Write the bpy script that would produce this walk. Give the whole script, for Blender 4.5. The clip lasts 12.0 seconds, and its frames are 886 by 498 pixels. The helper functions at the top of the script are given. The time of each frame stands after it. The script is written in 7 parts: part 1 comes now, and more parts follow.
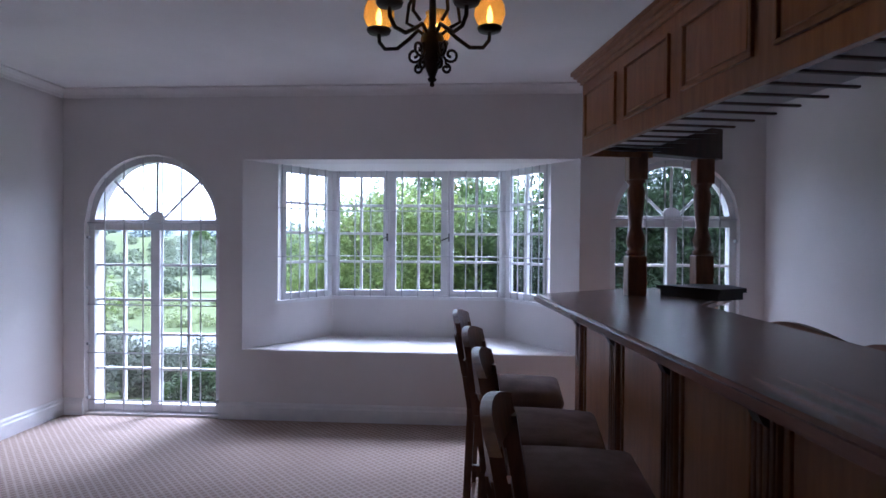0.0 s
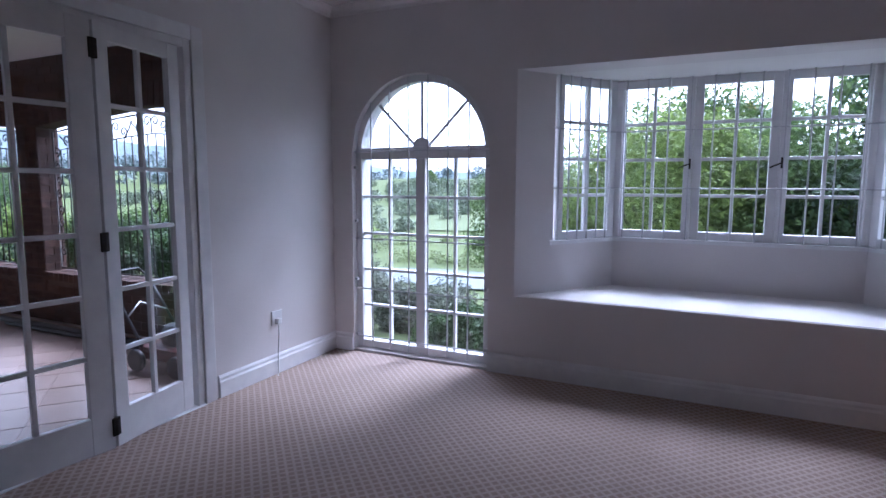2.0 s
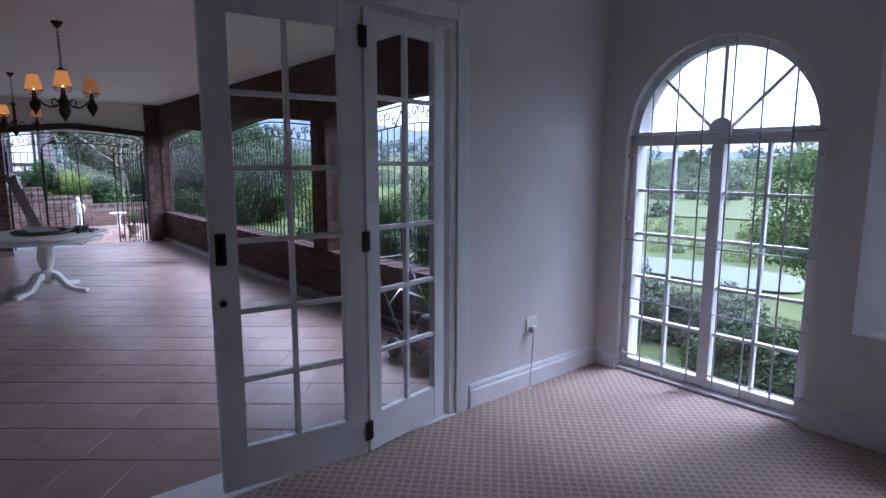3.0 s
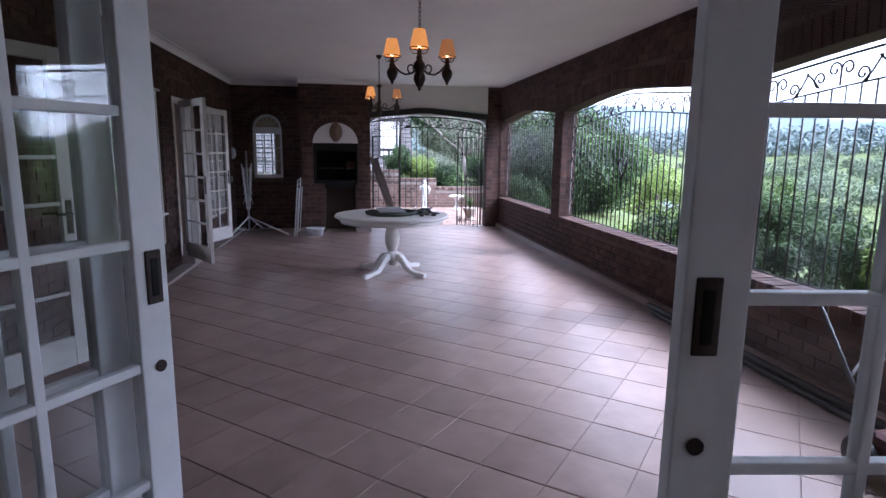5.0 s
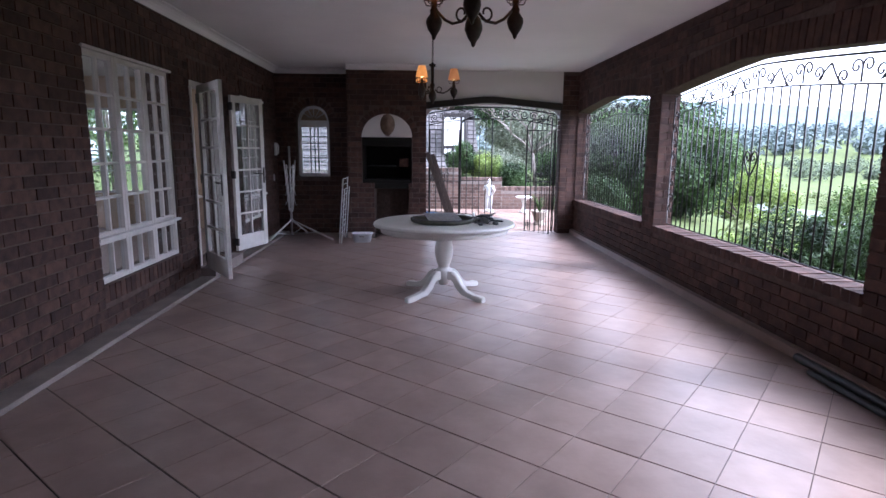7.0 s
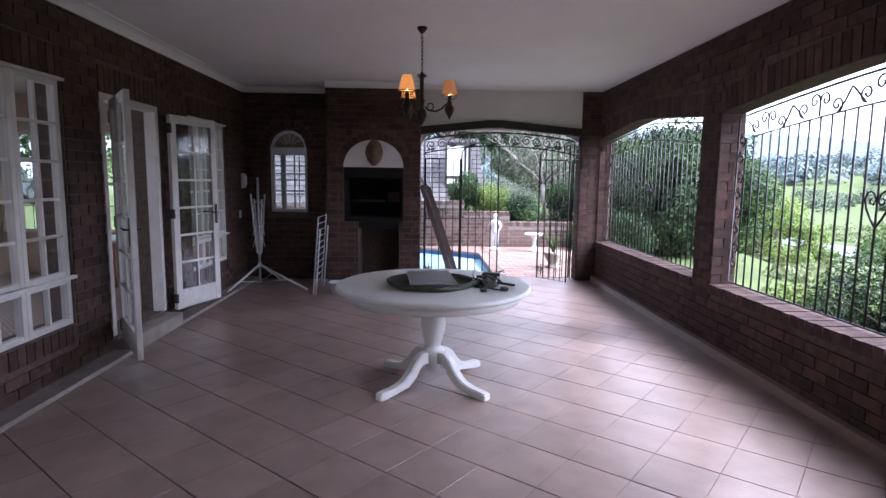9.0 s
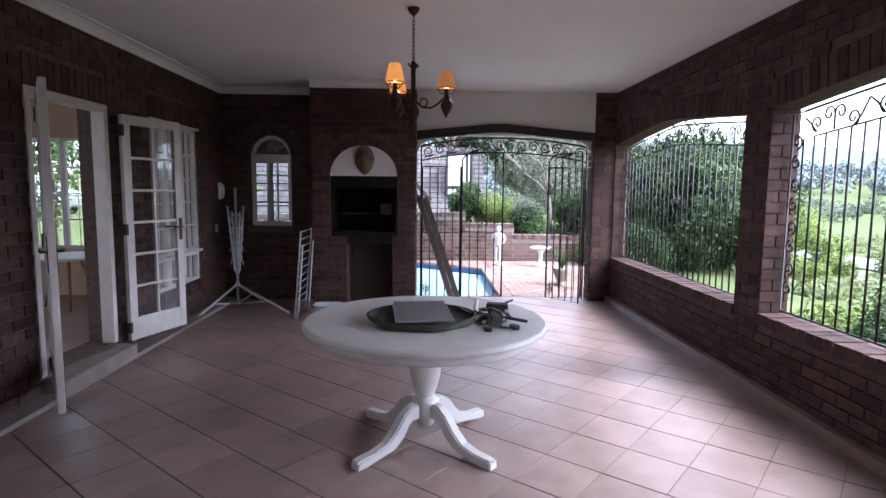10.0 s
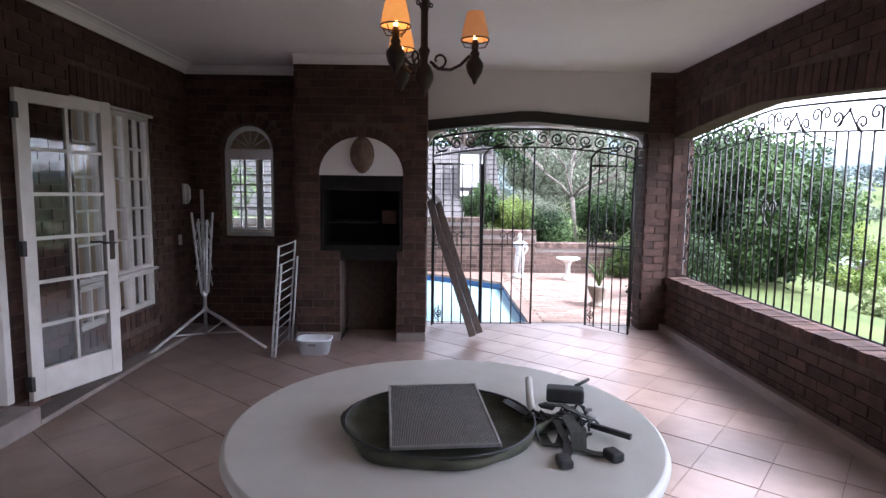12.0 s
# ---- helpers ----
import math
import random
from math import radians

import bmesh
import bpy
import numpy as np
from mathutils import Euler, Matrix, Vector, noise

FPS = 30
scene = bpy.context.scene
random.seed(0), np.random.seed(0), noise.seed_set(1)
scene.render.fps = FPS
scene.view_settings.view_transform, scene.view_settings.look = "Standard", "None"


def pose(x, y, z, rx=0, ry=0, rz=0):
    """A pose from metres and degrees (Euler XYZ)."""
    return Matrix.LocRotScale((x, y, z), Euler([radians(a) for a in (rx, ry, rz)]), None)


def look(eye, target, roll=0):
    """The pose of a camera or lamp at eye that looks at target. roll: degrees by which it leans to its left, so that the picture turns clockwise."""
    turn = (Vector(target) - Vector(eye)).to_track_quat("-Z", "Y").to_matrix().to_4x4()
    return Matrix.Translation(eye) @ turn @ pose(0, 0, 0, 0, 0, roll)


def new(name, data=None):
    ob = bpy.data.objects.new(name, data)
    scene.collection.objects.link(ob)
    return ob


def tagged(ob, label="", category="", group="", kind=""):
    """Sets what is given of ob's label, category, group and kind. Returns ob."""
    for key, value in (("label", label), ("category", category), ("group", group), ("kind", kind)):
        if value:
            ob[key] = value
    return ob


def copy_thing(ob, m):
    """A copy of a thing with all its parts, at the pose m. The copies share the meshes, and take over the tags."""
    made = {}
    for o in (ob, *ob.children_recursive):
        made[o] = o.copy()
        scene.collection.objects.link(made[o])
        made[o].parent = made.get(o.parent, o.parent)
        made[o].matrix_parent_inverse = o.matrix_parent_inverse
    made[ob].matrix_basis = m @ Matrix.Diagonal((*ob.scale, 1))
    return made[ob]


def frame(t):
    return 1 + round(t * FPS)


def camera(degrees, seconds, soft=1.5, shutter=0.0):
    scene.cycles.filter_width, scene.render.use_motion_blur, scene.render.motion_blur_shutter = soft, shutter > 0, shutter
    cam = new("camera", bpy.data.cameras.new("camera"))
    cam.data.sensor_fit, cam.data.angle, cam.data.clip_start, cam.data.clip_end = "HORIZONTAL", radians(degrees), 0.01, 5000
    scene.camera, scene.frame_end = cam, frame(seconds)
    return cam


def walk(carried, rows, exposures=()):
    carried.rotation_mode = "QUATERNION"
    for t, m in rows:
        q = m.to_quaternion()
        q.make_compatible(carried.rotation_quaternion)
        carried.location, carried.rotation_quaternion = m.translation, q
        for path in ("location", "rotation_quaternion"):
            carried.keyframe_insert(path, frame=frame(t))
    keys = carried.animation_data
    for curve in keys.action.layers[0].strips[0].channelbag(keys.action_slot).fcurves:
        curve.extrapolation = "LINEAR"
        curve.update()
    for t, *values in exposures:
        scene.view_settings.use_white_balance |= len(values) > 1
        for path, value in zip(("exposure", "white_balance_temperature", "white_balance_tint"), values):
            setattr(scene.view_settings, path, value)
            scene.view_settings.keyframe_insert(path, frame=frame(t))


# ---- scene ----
cam = camera(76.0, 12.0)
PATH = [
    (0, (0.565, -0.019, 1.55), (0.435, 1.977, 1.529), 0.4),
    (0.5, (0.499, 0.102, 1.49), (0.365, 2.091, 1.33), 0.3),
    (1, (0.311, 0.295, 1.499), (0.127, 2.276, 1.291), 0.1),
    (1.5, (0.053, 0.509, 1.487), (-0.389, 2.445, 1.253), 0.3),
    (2, (-0.187, 0.77, 1.444), (-1.036, 2.566, 1.216), 0.2),
    (2.5, (-0.413, 1.009, 1.441), (-1.692, 2.528, 1.2), 0.2),
    (3, (-0.642, 1.164, 1.518), (-2.157, 2.436, 1.222), 0.1),
    (3.5, (-1.004, 1.267, 1.52), (-2.718, 2.25, 1.211), 0.5),
    (3.7, (-1.13, 1.304, 1.509), (-2.9, 2.178, 1.191), 0.6),
    (5.3, (-2.501, 1.446, 1.403), (-4.463, 1.642, 1.07), 0.6),
    (5.5, (-2.637, 1.524, 1.388), (-4.604, 1.654, 1.055), 0.6),
    (6, (-2.944, 1.577, 1.38), (-4.912, 1.67, 1.035), 0.6),
    (6.5, (-3.343, 1.618, 1.381), (-5.308, 1.7, 1.018), 0.6),
    (6.7, (-3.481, 1.623, 1.36), (-5.448, 1.705, 1.004), 0.5),
    (8.3, (-4.77, 1.761, 1.381), (-6.745, 1.832, 1.079), 0.8),
    (8.5, (-4.933, 1.779, 1.417), (-6.911, 1.845, 1.129), 0.6),
    (9, (-5.333, 1.827, 1.414), (-7.317, 1.888, 1.168), 0.7),
    (9.5, (-5.802, 1.887, 1.419), (-7.789, 1.942, 1.2), 0.7),
    (10, (-6.179, 1.9, 1.407), (-8.167, 1.953, 1.197), 0.6),
    (10.5, (-6.565, 1.909, 1.407), (-8.553, 1.958, 1.198), 0.7),
    (11, (-6.93, 1.911, 1.433), (-8.919, 1.953, 1.224), 0.7),
    (11.5, (-7.294, 1.892, 1.42), (-9.283, 1.917, 1.214), 0.7),
    (12, (-7.672, 1.854, 1.423), (-9.661, 1.875, 1.217), 0.7),
]
walk(cam, [(t, look(eye, target, roll)) for t, eye, target, roll in PATH],
     [(0.0, 3.24, 4930, 21), (1.0, 3.24, 4930, 21), (2.0, 2.82, 4930, 22), (3.0, 2.50, 4930, 22), (3.5, 2.33, 4940, 21), (5.5, 3.21, 5170, 20), (8.5, 3.08, 5250, 21), (12.0, 3.25, 5560, 18)])

# ---- world, sun, exposure ----
world = bpy.data.worlds.new("sky")
scene.world = world
world.use_nodes = True
wn, wl = world.node_tree.nodes, world.node_tree.links
sky = wn.new("ShaderNodeTexSky")
sky.sky_type, sky.sun_disc = "NISHITA", False
sky.sun_elevation, sky.sun_rotation = radians(48), radians(20)
sky.air_density, sky.dust_density, sky.ozone_density = 1.0, 1.0, 1.0
pale = wn.new("ShaderNodeHueSaturation")
pale.inputs["Saturation"].default_value = 0.12
wl.new(sky.outputs[0], pale.inputs["Color"])
# an overcast sky is brighter overhead than along the horizon
sky_dir, sky_axes, sky_ramp, overcast = wn.new("ShaderNodeTexCoord"), wn.new("ShaderNodeSeparateXYZ"), wn.new("ShaderNodeMapRange"), wn.new("ShaderNodeVectorMath")
sky_ramp.inputs["From Min"].default_value, sky_ramp.inputs["From Max"].default_value = 0.0, 0.9
sky_ramp.inputs["To Min"].default_value, sky_ramp.inputs["To Max"].default_value = 0.62, 1.5
overcast.operation = "SCALE"
wl.new(sky_dir.outputs["Generated"], sky_axes.inputs[0])
wl.new(sky_axes.outputs["Z"], sky_ramp.inputs["Value"])
wl.new(pale.outputs[0], overcast.inputs[0])
wl.new(sky_ramp.outputs[0], overcast.inputs["Scale"])
wl.new(overcast.outputs[0], wn["Background"].inputs["Color"])
wn["Background"].inputs["Strength"].default_value = 0.15
sun_data = bpy.data.lights.new("sun", "SUN")
sun_data.energy, sun_data.angle, sun_data.color = 0.9, radians(25), (1.0, 0.97, 0.93)
sun = new("sun", sun_data)
sun.matrix_world = look((0, 0, 0), (-math.sin(radians(20)) * 0.67, -math.cos(radians(20)) * 0.67, -0.74))

# added area lamp that brightens the dining room from an unseen window
fill_data = bpy.data.lights.new("window_daylight", "AREA")
fill_data.shape, fill_data.size, fill_data.size_y, fill_data.energy, fill_data.color = "RECTANGLE", 2.3, 1.4, 8.0, (1.0, 0.97, 0.94)
fill_light = new("window_daylight", fill_data)
fill_light.matrix_world = look((-8.4, -4.97, 1.45), (-8.4, -3.0, 1.45))

# ---- materials ----
MATS = {}


def material(name, base, second=None, scale=8.0, rough=0.7, metal=0.0, bump=0.0, bump_scale=60.0, stains=0.0, per_object=0.0, spec=0.5, emit=None, coords="Object", stretch=None):
    """A principled surface with two scales of colour variation, fine relief and a random tone per piece."""
    m = bpy.data.materials.new(name)
    m.use_nodes = True
    n, l = m.node_tree.nodes, m.node_tree.links
    b = n["Principled BSDF"]
    b.inputs["Roughness"].default_value, b.inputs["Metallic"].default_value = rough, metal
    b.inputs["Specular IOR Level"].default_value = spec
    tc = n.new("ShaderNodeTexCoord")
    vec = tc.outputs[coords]
    if coords == "Object" and stretch is None:
        geo = n.new("ShaderNodeNewGeometry")
        vec = geo.outputs["Position"]
    if stretch:
        mp = n.new("ShaderNodeMapping")
        mp.inputs["Scale"].default_value = stretch
        l.new(vec, mp.inputs["Vector"])
        vec = mp.outputs[0]
    tx = n.new("ShaderNodeTexNoise")
    tx.inputs["Scale"].default_value, tx.inputs["Detail"].default_value = scale, 6
    l.new(vec, tx.inputs["Vector"])
    ramp = n.new("ShaderNodeValToRGB")
    ramp.color_ramp.elements[0].position, ramp.color_ramp.elements[1].position = 0.32, 0.68
    second = second or tuple(c * 0.85 for c in base)
    ramp.color_ramp.elements[0].color, ramp.color_ramp.elements[1].color = (*second, 1), (*base, 1)
    l.new(tx.outputs["Fac"], ramp.inputs["Fac"])
    col = ramp.outputs["Color"]
    if stains:
        big = n.new("ShaderNodeTexNoise")
        big.inputs["Scale"].default_value, big.inputs["Detail"].default_value = 1.3, 4
        l.new(vec, big.inputs["Vector"])
        mr = n.new("ShaderNodeMapRange")
        mr.inputs["From Min"].default_value, mr.inputs["From Max"].default_value = 0.35, 0.7
        mr.inputs["To Min"].default_value, mr.inputs["To Max"].default_value = 1.0, 1.0 - stains
        l.new(big.outputs["Fac"], mr.inputs["Value"])
        mul = n.new("ShaderNodeVectorMath")
        mul.operation = "SCALE"
        l.new(col, mul.inputs[0])
        l.new(mr.outputs[0], mul.inputs["Scale"])
        col = mul.outputs[0]
    if per_object:
        oi = n.new("ShaderNodeObjectInfo")
        gi = n.new("ShaderNodeNewGeometry")
        add = n.new("ShaderNodeMath")
        add.operation = "ADD"
        l.new(oi.outputs["Random"], add.inputs[0])
        l.new(gi.outputs["Random Per Island"], add.inputs[1])
        fr = n.new("ShaderNodeMath")
        fr.operation = "FRACT"
        l.new(add.outputs[0], fr.inputs[0])
        mr2 = n.new("ShaderNodeMapRange")
        mr2.inputs["To Min"].default_value, mr2.inputs["To Max"].default_value = 1.0 - per_object, 1.0 + per_object
        l.new(fr.outputs[0], mr2.inputs["Value"])
        mul2 = n.new("ShaderNodeVectorMath")
        mul2.operation = "SCALE"
        l.new(col, mul2.inputs[0])
        l.new(mr2.outputs[0], mul2.inputs["Scale"])
        col = mul2.outputs[0]
    l.new(col, b.inputs["Base Color"])
    if bump:
        bt = n.new("ShaderNodeTexNoise")
        bt.inputs["Scale"].default_value, bt.inputs["Detail"].default_value = bump_scale, 4
        l.new(vec, bt.inputs["Vector"])
        bp = n.new("ShaderNodeBump")
        bp.inputs["Strength"].default_value, bp.inputs["Distance"].default_value = bump, 0.01
        l.new(bt.outputs["Fac"], bp.inputs["Height"])
        l.new(bp.outputs[0], b.inputs["Normal"])
    if emit:
        b.inputs["Emission Color"].default_value, b.inputs["Emission Strength"].default_value = (*emit[:3], 1), emit[3]
    MATS[name] = m
    return m


def glass_material():
    """Clear glass: see-through, with a sheen that grows at a slant."""
    m = bpy.data.materials.new("window_glass")
    m.use_nodes = True
    n, l = m.node_tree.nodes, m.node_tree.links
    n.remove(n["Principled BSDF"])
    tr, gl, lw, mix = n.new("ShaderNodeBsdfTransparent"), n.new("ShaderNodeBsdfGlossy"), n.new("ShaderNodeLayerWeight"), n.new("ShaderNodeMixShader")
    tr.inputs["Color"].default_value = (0.94, 0.955, 0.955, 1)
    gl.inputs["Roughness"].default_value = 0.015
    pw, ma = n.new("ShaderNodeMath"), n.new("ShaderNodeMath")
    pw.operation, ma.operation = "POWER", "MULTIPLY_ADD"
    pw.inputs[1].default_value, ma.inputs[1].default_value, ma.inputs[2].default_value = 5.0, 0.9, 0.04
    l.new(lw.outputs["Facing"], pw.inputs[0]); l.new(pw.outputs[0], ma.inputs[0]); l.new(ma.outputs[0], mix.inputs[0])
    l.new(tr.outputs[0], mix.inputs[1]); l.new(gl.outputs[0], mix.inputs[2])
    l.new(mix.outputs[0], n["Material Output"].inputs["Surface"])
    return m


def carpet_material():
    """A woven carpet: small diamonds of brown on beige, with pile."""
    m = material("carpet", (0.50, 0.40, 0.345), (0.43, 0.345, 0.30), 30, 0.95, bump=0.5, bump_scale=400, stains=0.12, spec=0.1)
    n, l = m.node_tree.nodes, m.node_tree.links
    geo, mp, ck = n.new("ShaderNodeNewGeometry"), n.new("ShaderNodeMapping"), n.new("ShaderNodeTexBrick")
    mp.inputs["Rotation"].default_value = (0, 0, radians(45))
    l.new(geo.outputs["Position"], mp.inputs["Vector"])
    l.new(mp.outputs[0], ck.inputs["Vector"])
    ck.offset, ck.squash = 0.0, 1.0
    ck.inputs["Scale"].default_value = 1.0
    ck.inputs["Brick Width"].default_value, ck.inputs["Row Height"].default_value = 0.042, 0.042
    ck.inputs["Mortar Size"].default_value, ck.inputs["Mortar Smooth"].default_value = 0.010, 0.6
    b = n["Principled BSDF"]
    old = b.inputs["Base Color"].links[0].from_socket
    mix = n.new("ShaderNodeMix")
    mix.data_type = "RGBA"
    mix.inputs["B"].default_value = (0.19, 0.115, 0.085, 1)
    l.new(old, mix.inputs["A"])
    inv = n.new("ShaderNodeMath")
    inv.operation = "MULTIPLY"
    inv.inputs[1].default_value = 0.5
    sub = n.new("ShaderNodeMath")
    sub.operation = "SUBTRACT"
    sub.inputs[0].default_value = 1.0
    l.new(ck.outputs["Fac"], sub.inputs[1])
    l.new(sub.outputs[0], inv.inputs[0])
    l.new(inv.outputs[0], mix.inputs["Factor"])
    l.new(mix.outputs["Result"], b.inputs["Base Color"])
    return m


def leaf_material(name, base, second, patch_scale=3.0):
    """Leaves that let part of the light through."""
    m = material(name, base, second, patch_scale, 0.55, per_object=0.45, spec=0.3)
    n, l = m.node_tree.nodes, m.node_tree.links
    b = n["Principled BSDF"]
    tl, mix = n.new("ShaderNodeBsdfTranslucent"), n.new("ShaderNodeMixShader")
    l.new(b.inputs["Base Color"].links[0].from_socket, tl.inputs["Color"])
    mix.inputs[0].default_value = 0.38
    l.new(b.outputs[0], mix.inputs[1]); l.new(tl.outputs[0], mix.inputs[2])
    l.new(mix.outputs[0], n["Material Output"].inputs["Surface"])
    return m


GLASS = glass_material()
CARPET = carpet_material()
PLASTER = material("painted_plaster", (0.74, 0.71, 0.70), (0.70, 0.67, 0.66), 2.0, 0.85, bump=0.12, bump_scale=90, stains=0.05, spec=0.2)
CEILING = material("ceiling_paint", (0.80, 0.78, 0.77), (0.76, 0.74, 0.73), 2.0, 0.85, bump=0.05, bump_scale=120, stains=0.04, spec=0.2)
WHITE = material("white_gloss_paint", (0.80, 0.80, 0.80), (0.72, 0.72, 0.73), 9.0, 0.38, bump=0.06, bump_scale=70, stains=0.08)
CREAM = material("aged_cream_paint", (0.60, 0.565, 0.53), (0.52, 0.485, 0.45), 9.0, 0.45, bump=0.08, bump_scale=70, stains=0.14)
TABLEWHITE = material("table_paint", (0.66, 0.64, 0.60), (0.60, 0.58, 0.545), 6.0, 0.42, bump=0.05, bump_scale=40, stains=0.10)
BEIGE = material("beige_plaster", (0.55, 0.42, 0.30), (0.50, 0.38, 0.27), 3.0, 0.85, stains=0.08)
BRICK = material("face_brick", (0.098, 0.052, 0.040), (0.052, 0.030, 0.025), 14.0, 0.8, bump=0.6, bump_scale=110, stains=0.2, per_object=0.34, spec=0.25)
GARDENBRICK = material("weathered_garden_brick", (0.215, 0.145, 0.118), (0.130, 0.090, 0.076), 9.0, 0.85, bump=0.5, bump_scale=90, stains=0.25, per_object=0.3, spec=0.2)
PALEMORTAR = material("pale_mortar", (0.33, 0.29, 0.26), (0.25, 0.22, 0.20), 20.0, 0.95, bump=0.4, bump_scale=150, spec=0.1)
PAVER = material("paving_brick", (0.33, 0.225, 0.175), (0.25, 0.165, 0.13), 9.0, 0.8, bump=0.35, bump_scale=90, stains=0.15, per_object=0.2, spec=0.3)
MORTAR = material("mortar", (0.135, 0.100, 0.085), (0.085, 0.064, 0.055), 20.0, 0.95, bump=0.4, bump_scale=150, spec=0.1)
TILE = material("floor_tile", (0.32, 0.228, 0.195), (0.25, 0.176, 0.150), 5.0, 0.33, bump=0.12, bump_scale=18, stains=0.16, per_object=0.10)
GROUT = material("dark_grout", (0.045, 0.035, 0.032), (0.03, 0.025, 0.022), 40, 0.9, bump=0.3)
PLINTH = material("cement_plinth", (0.27, 0.225, 0.20), (0.20, 0.165, 0.15), 6.0, 0.8, bump=0.2, stains=0.2)
OAK = material("varnished_oak", (0.36, 0.155, 0.060), (0.26, 0.105, 0.038), 3.0, 0.32, bump=0.08, bump_scale=30, stains=0.15, coords="Object", stretch=(14, 14, 1.5))
BARWOOD = material("dark_bar_wood", (0.25, 0.112, 0.068), (0.165, 0.072, 0.044), 2.0, 0.22, bump=0.06, bump_scale=30, stains=0.2, stretch=(14, 1.2, 14))
DARKWOOD = material("dark_stained_wood", (0.075, 0.033, 0.02), (0.04, 0.018, 0.012), 3.0, 0.35, bump=0.08, bump_scale=40, stains=0.15, stretch=(12, 12, 1.6))
STOOLWOOD = material("stool_wood", (0.27, 0.125, 0.066), (0.155, 0.068, 0.036), 3.0, 0.36, bump=0.08, bump_scale=40, stains=0.15, stretch=(12, 12, 1.6))
BEAM = material("black_timber", (0.025, 0.018, 0.016), (0.016, 0.012, 0.011), 5.0, 0.7, bump=0.3, stains=0.2, stretch=(8, 1, 8))
GREYWOOD = material("weathered_plank", (0.10, 0.072, 0.058), (0.06, 0.043, 0.035), 4.0, 0.8, bump=0.3, bump_scale=50, stretch=(14, 14, 1.2))
SUEDE = material("brown_suede", (0.36, 0.26, 0.22), (0.24, 0.17, 0.145), 9.0, 0.95, bump=0.2, bump_scale=160, stains=0.2, spec=0.1)
IRON = material("black_wrought_iron", (0.02, 0.02, 0.02), (0.035, 0.03, 0.026), 40, 0.5, metal=0.6, bump=0.2, bump_scale=120)
BRONZE = material("bronzed_iron", (0.045, 0.03, 0.024), (0.025, 0.018, 0.015), 30, 0.42, metal=0.6, bump=0.25, bump_scale=80)
STEEL = material("grey_steel", (0.50, 0.50, 0.50), (0.38, 0.38, 0.38), 25, 0.4, metal=0.7)
CHROME = material("barrel_white", (0.62, 0.62, 0.62), (0.5, 0.5, 0.5), 25, 0.4)
BARS = material("white_burglar_bar", (0.60, 0.60, 0.62), (0.5, 0.5, 0.52), 30, 0.45)
SOOT = material("soot_black_steel", (0.008, 0.007, 0.006), (0.012, 0.011, 0.010), 8, 0.8, bump=0.2, spec=0.2)
SHADE = material("amber_fabric_shade", (0.62, 0.33, 0.12), (0.55, 0.28, 0.10), 20, 0.9, emit=(1.0, 0.36, 0.07, 0.085))
SHADEOFF = material("amber_shade_unlit", (0.50, 0.27, 0.14), (0.45, 0.24, 0.12), 20, 0.9, emit=(1.0, 0.36, 0.10, 0.03))
BULB = material("lit_bulb", (1, 0.9, 0.7), None, 5, 0.5, emit=(1.0, 0.66, 0.25, 1.6))
BLACKCLOTH = material("dark_canvas", (0.078, 0.080, 0.052), (0.042, 0.044, 0.030), 14, 0.85, bump=0.3, bump_scale=90, stains=0.2)
RUBBER = material("black_plastic", (0.02, 0.02, 0.022), (0.03, 0.03, 0.032), 20, 0.5, bump=0.1)
MESHGREY = material("grey_gauze", (0.075, 0.085, 0.080), (0.055, 0.063, 0.060), 30, 0.45, bump=0.3, bump_scale=400)
TUB = material("white_plastic", (0.72, 0.74, 0.78), (0.66, 0.68, 0.72), 8, 0.4)
CLAYMASK = material("carved_mask", (0.17, 0.115, 0.08), (0.10, 0.065, 0.045), 18, 0.85, bump=0.6, bump_scale=30)
POTSTONE = material("stained_pot", (0.40, 0.35, 0.29), (0.27, 0.23, 0.19), 14, 0.85, bump=0.3)
STONE = material("white_cast_stone", (0.75, 0.74, 0.71), (0.62, 0.61, 0.58), 14, 0.8, bump=0.3)
GRASS = material("lawn", (0.112, 0.135, 0.048), (0.085, 0.108, 0.042), 0.7, 0.95, bump=0.6, bump_scale=25, stains=0.2, spec=0.1)
FAIRWAY = material("fairway", (0.140, 0.162, 0.080), (0.118, 0.140, 0.070), 0.2, 0.95, stains=0.1, spec=0.1)
LEAF_DARK = leaf_material("leaf_dark", (0.045, 0.078, 0.026), (0.015, 0.031, 0.011))
# Near-black patches put the crown's inner shade into the leaf colour.
LEAF_SHADED = leaf_material("leaf_shade_patched", (0.070, 0.120, 0.032), (0.011, 0.024, 0.009), 1.3)
LEAF_MID = leaf_material("leaf_mid", (0.125, 0.185, 0.050), (0.055, 0.090, 0.026))
LEAF_LIGHT = leaf_material("leaf_light", (0.235, 0.300, 0.070), (0.11, 0.16, 0.040))
MEADOW = leaf_material("meadow_green", (0.225, 0.255, 0.105), (0.13, 0.165, 0.07))
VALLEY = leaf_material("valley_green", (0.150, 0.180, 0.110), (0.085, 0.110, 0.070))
# Woods greyed and paled so the colour itself carries distance haze.
HAZED_WOOD = material("haze_paled_woods", (0.185, 0.215, 0.205), (0.135, 0.165, 0.160), 0.1, 1.0, per_object=0.14, spec=0.0)
LEAF_PALE = leaf_material("leaf_pale", (0.19, 0.20, 0.145), (0.075, 0.092, 0.055))
BARK = material("bark", (0.12, 0.09, 0.07), (0.06, 0.045, 0.035), 12, 0.95, bump=0.8, bump_scale=25)
